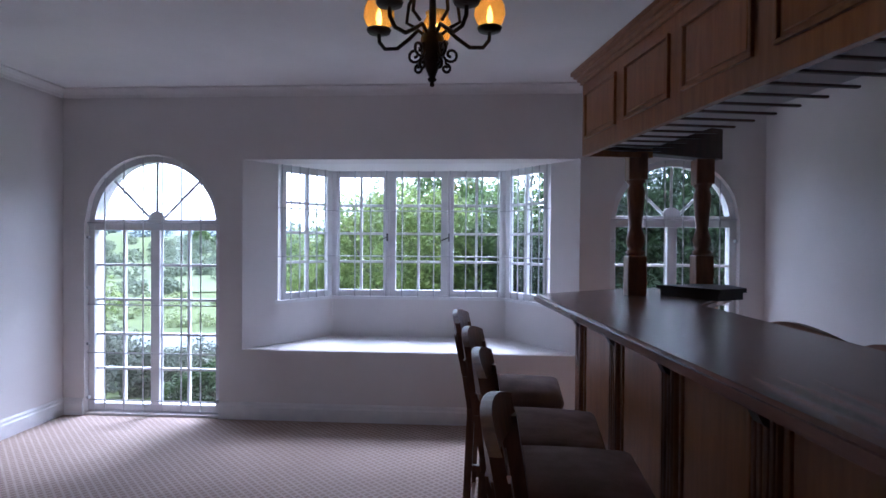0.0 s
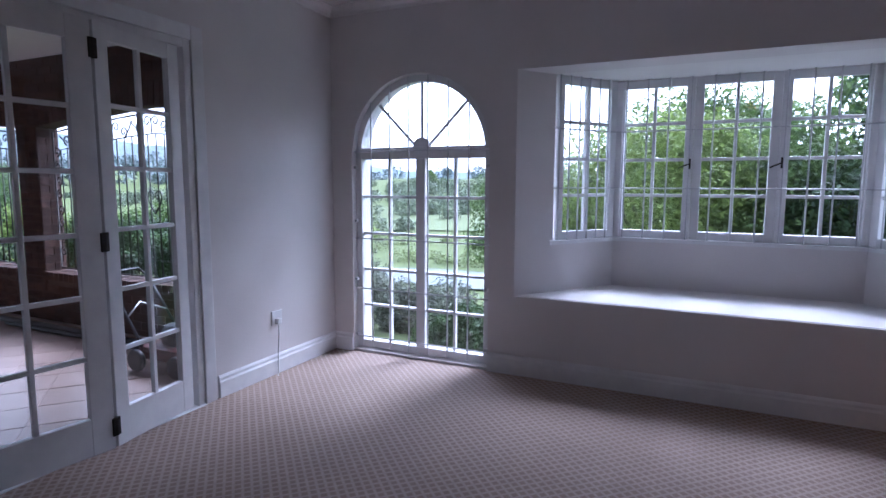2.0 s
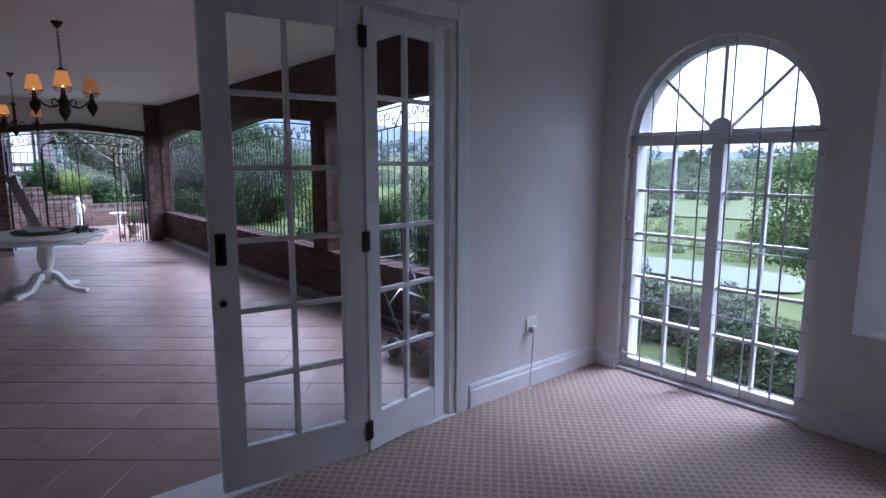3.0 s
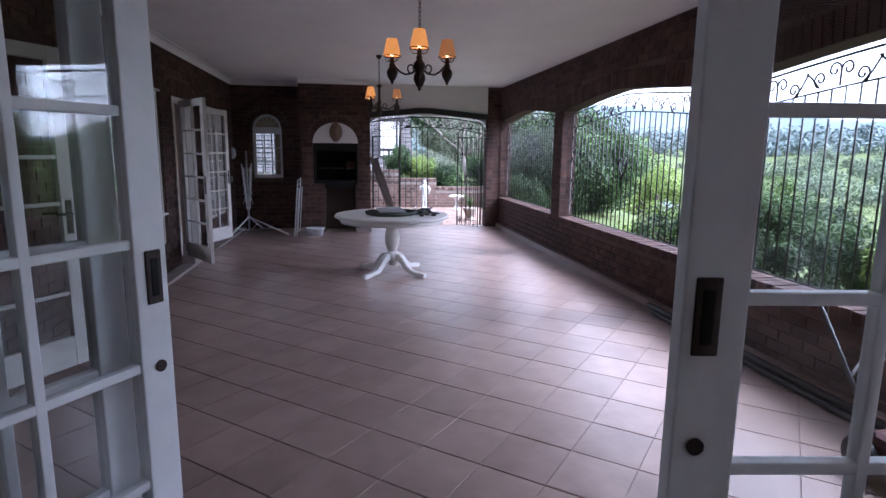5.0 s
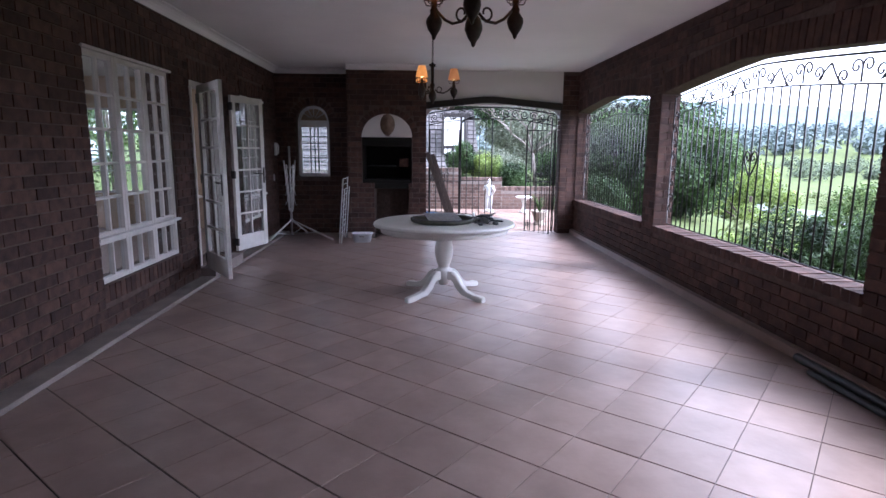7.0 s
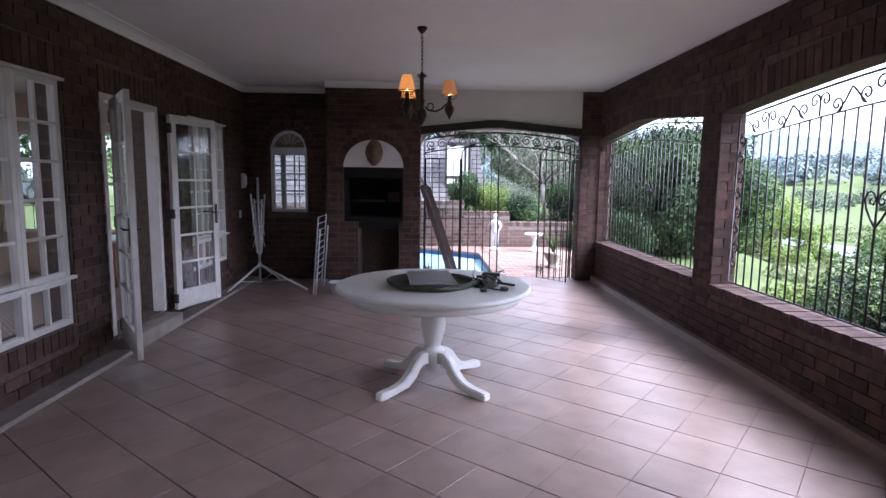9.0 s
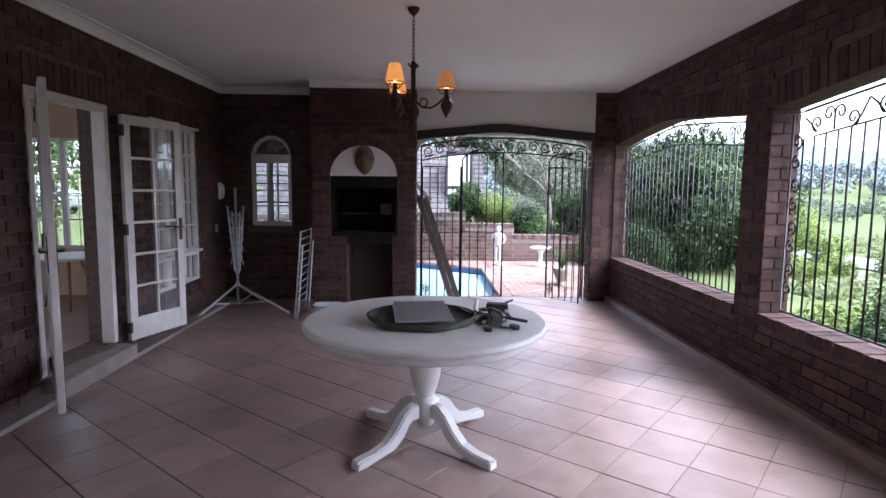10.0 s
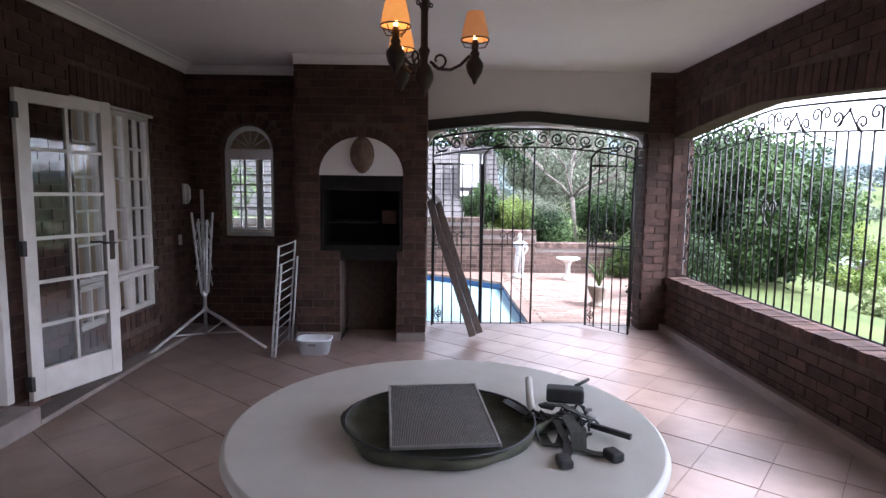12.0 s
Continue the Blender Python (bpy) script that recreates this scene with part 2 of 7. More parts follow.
# Aerial haze is mixed into this blue-grey hill colour.
HAZED_HILL = material("haze_tinted_hill", (0.215, 0.250, 0.265), (0.165, 0.200, 0.215), 0.09, 1.0, stains=0.2, spec=0.0)
WATER = material("pool_water", (0.52, 0.76, 0.80), (0.46, 0.71, 0.77), 1.5, 0.06, bump=0.15, bump_scale=5)
POND = material("pond_water", (0.10, 0.115, 0.11), (0.08, 0.095, 0.09), 1.5, 0.6, bump=0.1, bump_scale=4)
POOLTILE = material("pool_edge_blue", (0.05, 0.13, 0.32), (0.04, 0.10, 0.26), 20, 0.25)
ROOFTILE = material("roof_tile", (0.075, 0.066, 0.062), (0.05, 0.044, 0.041), 6, 0.85, bump=0.3, per_object=0.25)
CARPAINT = material("silver_car_paint", (0.45, 0.47, 0.50), (0.42, 0.44, 0.47), 3, 0.25, metal=0.5)

# ---- mesh helpers ----


def part(name, bm, mat, parent=None, label=""):
    """Links a bmesh as one mesh object, under a thing or a part."""
    me = bpy.data.meshes.new(name)
    bm.normal_update()
    bm.to_mesh(me)
    bm.free()
    me.materials.append(mat)
    ob = new(name, me)
    ob.parent = parent
    if label:
        ob["label"] = label
    return ob


def thing(name, m, label, category, group="", kind=""):
    ob = new(name)
    ob.empty_display_size = 0.1
    ob.matrix_basis = m
    return tagged(ob, label, category, group, kind)


def B():
    return bmesh.new()


def box(bm, x0, y0, z0, x1, y1, z1, bevel=0.0, m=None):
    t = bmesh.new() if (bevel or m is not None) else bm
    vs = [t.verts.new((x, y, z)) for x in (x0, x1) for y in (y0, y1) for z in (z0, z1)]
    for q in ((0, 1, 3, 2), (4, 6, 7, 5), (0, 4, 5, 1), (2, 3, 7, 6), (0, 2, 6, 4), (1, 5, 7, 3)):
        t.faces.new([vs[i] for i in q])
    if t is not bm:
        if bevel:
            bmesh.ops.bevel(t, geom=t.edges[:], offset=bevel, segments=2, affect="EDGES", profile=0.5)
        merge(bm, t, m)
    return bm


def merge(bm, t, m=None):
    """Adds bmesh t to bm and frees it."""
    idx = {}
    for v in t.verts:
        idx[v] = bm.verts.new(m @ v.co if m is not None else v.co)
    for f in t.faces:
        try:
            g = bm.faces.new([idx[v] for v in f.verts])
            g.smooth = f.smooth
        except ValueError:
            pass
    t.free()


def prism(bm, pts, a, b, axis="z", smooth=False):
    """A polygon in the plane across axis, drawn out from a to b."""
    def at(p, h):
        return {"z": (p[0], p[1], h), "y": (p[0], h, p[1]), "x": (h, p[0], p[1])}[axis]
    lo, hi = [bm.verts.new(at(p, a)) for p in pts], [bm.verts.new(at(p, b)) for p in pts]
    bm.faces.new(lo[::-1]); bm.faces.new(hi)
    for i in range(len(pts)):
        j = (i + 1) % len(pts)
        f = bm.faces.new((lo[i], lo[j], hi[j], hi[i]))
        f.smooth = smooth
    return bm


def tube(bm, pts, r, seg=6, taper=None, closed=False):
    """A round bar along points; taper gives the radius at its end."""
    pts = [Vector(p) for p in pts]
    rings, up = [], Vector((0.31, 0.27, 0.91))
    for i, p in enumerate(pts):
        if closed:
            d = pts[(i + 1) % len(pts)] - pts[i - 1]
        else:
            d = pts[min(i + 1, len(pts) - 1)] - pts[max(i - 1, 0)]
        d.normalize()
        a = d.cross(up)
        if a.length < 0.1:
            a = d.cross(Vector((1, 0, 0)))
        a.normalize()
        c = d.cross(a)
        rr = r if taper is None else r + (taper - r) * i / max(1, len(pts) - 1)
        rings.append([bm.verts.new(p + rr * (math.cos(k * math.tau / seg) * a + math.sin(k * math.tau / seg) * c)) for k in range(seg)])
    n = len(rings)
    for i in range(n if closed else n - 1):
        s, e = rings[i], rings[(i + 1) % n]
        for k in range(seg):
            f = bm.faces.new((s[k], s[(k + 1) % seg], e[(k + 1) % seg], e[k]))
            f.smooth = True
    if not closed:
        bm.faces.new(rings[0][::-1]); bm.faces.new(rings[-1])
    return bm


def lathe(bm, prof, seg=20, at=(0, 0, 0), cap=True):
    """A turned shape from (radius, height) pairs round an upright axis."""
    rings = [[bm.verts.new((at[0] + r * math.cos(k * math.tau / seg), at[1] + r * math.sin(k * math.tau / seg), at[2] + z)) for k in range(seg)] for r, z in prof]
    for s, e in zip(rings, rings[1:]):
        for k in range(seg):
            f = bm.faces.new((s[k], s[(k + 1) % seg], e[(k + 1) % seg], e[k]))
            f.smooth = True
    if cap:
        bm.faces.new(rings[0][::-1]); bm.faces.new(rings[-1])
    return bm


def spiral(cx, cz, r0, r1, a0, turns, n=14, y=0.0):
    """Points of a scroll in the x z plane, from radius r0 in to r1."""
    return [(cx + (r0 + (r1 - r0) * i / n) * math.cos(a0 + turns * math.tau * i / n), y, cz + (r0 + (r1 - r0) * i / n) * math.sin(a0 + turns * math.tau * i / n)) for i in range(n + 1)]


def wall(name, along, u0, u1, v0, v1, z0, z1, mat, holes=(), label="", step=0.1):
    """A wall of real thickness, with openings (ua, ub, sill, top); top is a height or a function of u."""
    bm = B()

    def put(a, b, za, zb, za2=None, zb2=None):
        za2, zb2 = za if za2 is None else za2, zb if zb2 is None else zb2
        prism(bm, [(a, za), (b, za2), (b, zb2), (a, zb)], v0, v1, "y")
    cur = u0
    for ua, ub, sill, top in sorted(holes, key=lambda h: h[0]):
        if ua > cur:
            put(cur, ua, z0, z1)
        if sill > z0:
            put(ua, ub, z0, sill)
        if callable(top):
            n = max(8, int((ub - ua) / step))
            for i in range(n):
                a, b = ua + (ub - ua) * i / n, ua + (ub - ua) * (i + 1) / n
                put(a, b, top(a), z1, top(b), z1)
        elif top < z1:
            put(ua, ub, top, z1)
        cur = ub
    if cur < u1:
        put(cur, u1, z0, z1)
    if along == "y":
        for v in bm.verts:
            v.co = (v.co.y, v.co.x, v.co.z)
        bmesh.ops.reverse_faces(bm, faces=bm.faces[:])
    ob = part(name, bm, mat)
    return tagged(ob, label or "plastered wall", "wall", kind="structure")


def round_arch(c, r, spring, flat=0.0):
    return lambda u: spring + math.sqrt(max(0.0, r * r - min(abs(u - c), r) ** 2))


def low_arch(ua, ub, side, apex):
    """The shallow pointed head of the veranda's openings."""
    c, h = (ua + ub) / 2, (ub - ua) / 2
    return lambda u: side + (apex - side) * (1 - (abs(u - c) / h) ** 1.25) * min(1.0, 1.0)

# ---- plan ----
XW, XWO, YN, YNO, XE, YB = -3.14, -3.31, 4.80, 5.08, 2.90, -3.2      # lounge
RC, VF, VC = 2.88, -0.15, 2.74                                    # lounge ceiling, veranda floor and ceiling
YS, YSO, YV, YVO, XF, XFO = -0.91, -1.17, 4.47, 4.70, -14.05, -14.30  # veranda
AL, AR, ARAD, ASP = -2.325, 2.20, 0.618, 1.69                       # arched windows
BX0, BX1, BZ0, BZ1 = -1.50, 1.40, 0.605, 2.265                     # bay niche
BC0, BC1, BY = -0.92, 0.82, 5.62                                   # bay's inner corners
DY0, DY1, DZ = 0.50, 3.35, 2.31                                    # folding doors' opening
OPEN = [(-14.03, -10.80), (-10.46, -7.11), (-6.76, -3.55)]         # veranda openings
SILL, OSIDE, OAPEX = 0.47, 2.03, 2.17
GY0, GY1 = 1.74, 4.185                                             # gate opening

# ---- lounge shell ----
bm = B(); box(bm, XWO, YB, -0.25, XE + 0.25, YNO, 0.0)
floor_l = tagged(part("floor_lounge", bm, CARPET), "beige and brown diamond-weave fitted carpet", "carpet", kind="structure")
bm = B(); box(bm, XW, YB, RC, XE, YN, RC + 0.2)
tagged(part("ceiling_lounge", bm, CEILING), "white painted lounge ceiling", "ceiling", kind="structure")
wall("wall_north", "x", XWO, XE + 0.25, YN, YNO, 0.0, RC + 0.2, PLASTER,
     [(AL - ARAD, AL + ARAD, 0.02, round_arch(AL, ARAD, ASP)), (BX0, BX1, BZ0, BZ1), (AR - 0.55, AR + 0.5, 0.02, round_arch(AR - 0.025, 0.525, ASP + 0.05))], "off-white plastered wall with arched windows and a bay", step=0.045)
wall("wall_west", "y", YB, YN, XWO + 0.11, XW, 0.0, RC + 0.2, PLASTER, [(DY0, DY1, 0.0, DZ)], "off-white plastered wall with a wide door opening")
wall("wall_east", "y", YB, YN, XE, XE + 0.25, 0.0, RC + 0.2, PLASTER, (), "off-white plastered lounge wall")
wall("wall_south", "x", XWO, XE + 0.25, YB - 0.25, YB, 0.0, RC + 0.2, PLASTER, (), "off-white plastered lounge wall")


def cornice(name, pts, depth, height, z, mat, label):
    """A coved cornice along a line of corners with the room on its left."""
    for (x0, y0), (x1, y1) in zip(pts, pts[1:]):
        d = Vector((x1 - x0, y1 - y0, 0)); ln = d.length; d.normalize(); nrm = Vector((-d.y, d.x, 0))
        bm = B()
        prof = [(0, 0), (0, -height), (0.012, -height)] + [(0.012 + (depth - 0.024) * (1 - math.cos(a)), -height + (height - 0.012) * math.sin(a)) for a in (0.4, 0.8, 1.2)] + [(depth, -0.012), (depth, 0)]
        lo = [bm.verts.new(Vector((x0, y0, z)) + nrm * p + Vector((0, 0, q))) for p, q in prof]
        hi = [bm.verts.new(Vector((x0, y0, z)) + d * ln + nrm * p + Vector((0, 0, q))) for p, q in prof]
        n = len(prof)
        for i in range(n):
            f = bm.faces.new((lo[i], hi[i], hi[(i + 1) % n], lo[(i + 1) % n]))
        bm.faces.new(lo[::-1]); bm.faces.new(hi)
        bmesh.ops.recalc_face_normals(bm, faces=bm.faces[:])
        tagged(part(name, bm, mat), label, "cornice", kind="structure")


cornice("cornice", [(XW, YB), (XE, YB), (XE, YN), (XW, YN), (XW, YB)], 0.09, 0.07, RC, CEILING, "white coved cornice")


def skirting(x0, y0, x1, y1):
    d = Vector((x1 - x0, y1 - y0, 0)); ln = d.length; d.normalize(); nrm = Vector((-d.y, d.x, 0))
    bm = B()
    prof = [(0, 0.0), (0.022, 0.0), (0.022, 0.105), (0.014, 0.118), (0.014, 0.135), (0.006, 0.15), (0, 0.15)]
    lo = [bm.verts.new(Vector((x0, y0, 0)) + nrm * p + Vector((0, 0, q))) for p, q in prof]
    hi = [bm.verts.new(Vector((x1, y1, 0)) + nrm * p + Vector((0, 0, q))) for p, q in prof]
    for i in range(len(prof)):
        j = (i + 1) % len(prof)
        bm.faces.new((lo[i], hi[i], hi[j], lo[j]))
    bm.faces.new(lo[::-1]); bm.faces.new(hi)
    bmesh.ops.recalc_face_normals(bm, faces=bm.faces[:])
    tagged(part("baseboard", bm, WHITE), "white moulded skirting board", "skirting", kind="structure")


skirting(XW, YN, XW, DY1 + 0.12)
skirting(AL - ARAD - 0.005, YN, XW, YN)
skirting(AR - 0.56, YN, AL + ARAD + 0.005, YN)
skirting(XE, YN, AR + 0.51, YN)
skirting(XE, YB, XE, YN)
skirting(XW, DY0 - 0.12, XW, YB)

# bay: seat, roof, splayed sides and back
bay_plan = [(BX0, YNO), (BC0, BY), (BC1, BY), (BX1, YNO)]
bm = B(); prism(bm, [(BX0, YN + 0.02), (BX1, YN + 0.02), (BX1, YNO + 0.02), (BC1 + 0.1, BY + 0.1), (BC0 - 0.1, BY + 0.1), (BX0, YNO + 0.02)], 0.40, BZ0 + 0.004)
tagged(part("window_seat", bm, PLASTER), "white plastered bay window seat", "window seat", kind="structure")
bm = B(); prism(bm, [(BX0, YNO - 0.02), (BX1, YNO - 0.02), (BC1 + 0.2, BY + 0.25), (BC0 - 0.2, BY + 0.25)], BZ1 + 0.002, BZ1 + 0.2)
tagged(part("bay_ceiling", bm, CEILING), "white plastered bay ceiling", "ceiling", kind="structure")
BSILL = 0.985


def splay(a, b, t0, t1, z0, z1, thick=0.14, name="bay_wall"):
    d = Vector((b[0] - a[0], b[1] - a[1])); ln = d.length; d.normalize(); nrm = Vector((-d.y, d.x))
    if nrm.y < 0:
        nrm = -nrm
    p, q = Vector(a) + d * t0 * ln, Vector(a) + d * t1 * ln
    bm = B(); prism(bm, [tuple(p), tuple(q), tuple(q + nrm * thick), tuple(p + nrm * thick)], z0, z1)
    bmesh.ops.recalc_face_normals(bm, faces=bm.faces[:])
    return tagged(part(name, bm, PLASTER), "white plastered bay wall", "wall", kind="structure")


SL, SR = ((BX0, YN + 0.002), (BC0, BY)), ((BX1, YN + 0.002), (BC1, BY))
for s in (SL, SR):
    splay(*s, 0.0, 1.0, 0.4, BSILL)
    splay(*s, 0.0, 0.36, BSILL, BZ1 + 0.1)
splay((BC0, BY), (BC1, BY), 0, 1, 0.4, BSILL)

# ---- windows ----


def glazed(name, w, h, cols, rows, m, label, category="window", frame=0.05, bar=0.022, depth=0.045, mat=None, arch=False, bottom=None, kind="", parent=None, group=""):
    """A glazed frame in its own x z plane, with separate stiles, glazing bars and panes."""
    mat = mat or WHITE
    if parent is None:
        t = thing(name, m, label, category, group, kind)
    else:
        t = new(name); t.parent = parent; t.matrix_basis = m
    bot = frame if bottom is None else bottom
    d = depth / 2
    bm = B()
    box(bm, 0, -d, 0, frame, d, h, 0.004); box(bm, w - frame, -d, 0, w, d, h, 0.004)
    box(bm, frame - 0.002, -d + 0.002, 0, w - frame + 0.002, d - 0.002, bot, 0.004); box(bm, frame - 0.002, -d + 0.002, h - frame, w - frame + 0.002, d - 0.002, h, 0.004)
    part("frame", bm, mat, t)
    iw, ih = w - 2 * frame, h - frame - bot
    for i in range(1, cols):
        x = frame + iw * i / cols
        bm = B(); box(bm, x - bar / 2, -d * 0.7, bot, x + bar / 2, d * 0.7, h - frame, 0.003); part("glazing_bar", bm, mat, t)
    for j in range(1, rows):
        z = bot + ih * j / rows
        bm = B(); box(bm, frame, -d * 0.66, z - bar / 2, w - frame, d * 0.66, z + bar / 2, 0.003); part("glazing_bar", bm, mat, t)
    pw, ph = iw / cols, ih / rows
    bm = B(); box(bm, 0, -0.002, 0, pw - 0.004, 0.002, ph - 0.004)
    first = part("pane", bm, GLASS, t)
    first.visible_shadow = False
    for i in range(cols):
        for j in range(rows):
            o = first if i == j == 0 else new("pane", first.data)
            o.parent = t
            o.location = (frame + pw * i + 0.002, 0, bot + ph * j + 0.002)
            o.visible_shadow = False
    return t


def arch_window(name, c, half, spring, y, label):
    """A tall arched window: two glazed lower lights, a transom, a fanlight with spokes, and a bar grille inside."""
    t = thing(name, pose(c, y, 0.03), label, "window", kind="structure")
    ri, ro = half - 0.055, half
    low = spring - 0.03
    bm = B()
    box(bm, -ro, -0.04, 0, -ri, 0.04, low + 0.04, 0.004); box(bm, ri, -0.04, 0, ro, 0.04, low + 0.04, 0.004)
    box(bm, -ri, -0.035, 0, ri, 0.04, 0.06, 0.004); box(bm, -ri, -0.04, low - 0.045, ri, 0.042, low + 0.05, 0.005)
    part("frame", bm, WHITE, t)
    bm = B(); box(bm, -0.04, -0.036, 0.06, 0.04, 0.036, low - 0.045, 0.004); part("mullion", bm, WHITE, t)
    bm = B()
    n = 24
    a0 = [(ri * math.cos(math.pi * i / n), spring - 0.03 + ri * math.sin(math.pi * i / n)) for i in range(n + 1)]
    a1 = [(ro * math.cos(math.pi * i / n), spring - 0.03 + ro * math.sin(math.pi * i / n)) for i in range(n + 1)]
    for i in range(n):
        prism(bm, [a0[i], a1[i], a1[i + 1], a0[i + 1]], -0.04, 0.04, "y")
    bmesh.ops.remove_doubles(bm, verts=bm.verts[:], dist=0.0005)
    bmesh.ops.recalc_face_normals(bm, faces=bm.faces[:])
    part("arched_head", bm, WHITE, t)
    for a in (45, 90, 135):
        ca, sa = math.cos(radians(a)), math.sin(radians(a))
        bm = B(); tube(bm, [(0.05 * ca, 0, low + 0.05 * sa), (ri * ca, 0, low + ri * sa)], 0.013, 6); part("spoke", bm, WHITE, t)
    bm = B(); lathe(bm, [(0.075, -0.02), (0.075, 0.02)], 16); bmesh.ops.rotate(bm, verts=bm.verts[:], matrix=Matrix.Rotation(radians(90), 3, "X")); bmesh.ops.translate(bm, verts=bm.verts[:], vec=(0, 0, low + 0.05)); part("hub", bm, WHITE, t)
    for s in (-1, 1):
        for i in range(1, 2):
            x = s * (0.04 + (ri - 0.04) * 0.5)
            bm = B(); box(bm, x - 0.011, -0.02, 0.06, x + 0.011, 0.02, low - 0.045, 0.003); part("glazing_bar", bm, WHITE, t)
        for j in range(1, 5):
            z = 0.06 + (low - 0.105) * j / 5
            x0, x1 = sorted((s * 0.04, s * ri))
            bm = B(); box(bm, x0, -0.018, z - 0.011, x1, 0.018, z + 0.011, 0.003); part("glazing_bar", bm, WHITE, t)
        for i in range(2):
            for j in range(5):
                xa = s * (0.04 + (ri - 0.04) * 0.5 * i); xb = s * (0.04 + (ri - 0.04) * 0.5 * (i + 1))
                xa, xb = sorted((xa, xb))
                bm = B(); box(bm, xa, -0.002, 0.06 + (low - 0.105) * j / 5, xb, 0.002, 0.06 + (low - 0.105) * (j + 1) / 5)
                part("pane", bm, GLASS, t).visible_shadow = False
    bm = B()
    prism(bm, [(ri, low + 0.05)] + [p for p in a0 if p[1] > low + 0.05] + [(-ri, low + 0.05)], -0.002, 0.002, "y")
    part("pane", bm, GLASS, t).visible_shadow = False
    # grille
    g = thing("burglar_grille", pose(c, y - 0.075, 0.03), "thin white steel burglar bars inside the arched window", "grille")
    for i in range(1, 7):
        x = -half + 2 * half * i / 7
        top = low + math.sqrt(max(0.0, (half - 0.01) ** 2 - x * x))
        bm = B(); tube(bm, [(x, 0, 0.01), (x, 0, top)], 0.006, 6); part("upright_bar", bm, BARS, g)
    for z in (0.10, 0.52, 0.95, low + 0.02):
        bm = B(); tube(bm, [(-half + 0.005, 0.01, z), (half - 0.005, 0.01, z)], 0.006, 6); part("cross_bar", bm, BARS, g)
    for s in (-1, 1):
        for z in (0.12, 0.6, 1.1, 1.55):
            bm = B(); box(bm, s * (half - 0.02) - 0.012, -0.012, z - 0.012, s * (half - 0.02) + 0.012, 0.02, z + 0.012, 0.004); part("fixing_lug", bm, BARS, g)
    return t


arch_window("window_1", AL, ARAD - 0.003, ASP, YN + 0.095, "white-painted arched window with small panes and a fanlight")
arch_window("window_2", AR - 0.025, 0.522, ASP + 0.05, YN + 0.095, "white-painted arched window with small panes behind the bar")

BW_H = BZ1 - BSILL - 0.03


def bay_light(a, b, t0, t1, n, label, name):
    d = Vector((b[0] - a[0], b[1] - a[1], 0)); ln = d.length
    ang = math.degrees(math.atan2(d.y, d.x))
    p = Vector((a[0], a[1], 0)) + d * t0
    w = ln * (t1 - t0) / n
    for i in range(n):
        q = p + d.normalized() * w * i
        glazed(name, w - 0.002, BW_H, 2, 4, pose(q.x, q.y + 0.03, BSILL + 0.03, 0, 0, ang), label, "window", 0.062, 0.024, 0.05, kind="structure")


bay_light((BC0, BY), (BC1, BY), 0.0, 1.0, 3, "white-painted casement of the bay window", "window_3")
bay_light(SL[0], SL[1], 0.36, 0.97, 1, "white-painted side casement of the bay window", "window_4")
bay_light(SR[1], SR[0], 0.03, 0.64, 1, "white-painted side casement of the bay window", "window_5")
for x, y in ((BC0, BY), (BC1, BY)):
    bm = B(); box(bm, x - 0.05, y - 0.01, BSILL + 0.03, x + 0.05, y + 0.10, BZ1, 0.01); tagged(part("trim", bm, WHITE), "white corner post of the bay window", "post", kind="structure")
bm = B()
off = 0.05
prism(bm, [(SL[0][0] + 0.22, SL[0][1] + 0.19), (BC0 + 0.01, BY - off), (BC1 - 0.01, BY - off), (SR[0][0] - 0.22, SR[0][1] + 0.19), (SR[0][0] - 0.16, SR[0][1] + 0.36), (BC1 + 0.08, BY + 0.14), (BC0 - 0.08, BY + 0.14), (SL[0][0] + 0.16, SL[0][1] + 0.36)], BSILL, BSILL + 0.028)
tagged(part("window_sill", bm, WHITE), "white-painted bay window sill", "sill", kind="structure")
g = thing("burglar_grille", pose(0, 0, BSILL + 0.03), "thin white burglar bars across the bay window", "grille")
for i in range(11):
    x = BC0 + (BC1 - BC0) * (i + 0.5) / 11
    bm = B(); tube(bm, [(x, BY - 0.035, 0), (x, BY - 0.035, BW_H)], 0.006, 6); part("upright_bar", bm, BARS, g)
for s in (SL, SR):
    for k in (0.42, 0.52, 0.62, 0.72, 0.82, 0.92):
        x, y = s[0][0] + (s[1][0] - s[0][0]) * k, s[0][1] + (s[1][1] - s[0][1]) * k - 0.05
        bm = B(); tube(bm, [(x, y, 0), (x, y, BW_H)], 0.006, 6); part("upright_bar", bm, BARS, g)
for z in (0.4, 0.85):
    bm = B(); tube(bm, [(SL[0][0] + 0.21, SL[0][1] + 0.25, z), (BC0, BY - 0.03, z), (BC1, BY - 0.03, z), (SR[0][0] - 0.21, SR[0][1] + 0.25, z)], 0.006, 6); part("cross_bar", bm, BARS, g)
for x in (BC0 + 0.56, BC0 + 1.18):
    h = thing("casement_stay", pose(x, BY - 0.01, BSILL + 0.62), "black iron casement handle on the bay window", "handle")
    bm = B(); box(bm, -0.008, -0.03, -0.04, 0.008, 0.0, 0.04, 0.003); tube(bm, [(0, -0.025, 0.0), (-0.05, -0.04, -0.02), (-0.08, -0.04, -0.035)], 0.006, 6); part("lever", bm, IRON, h)

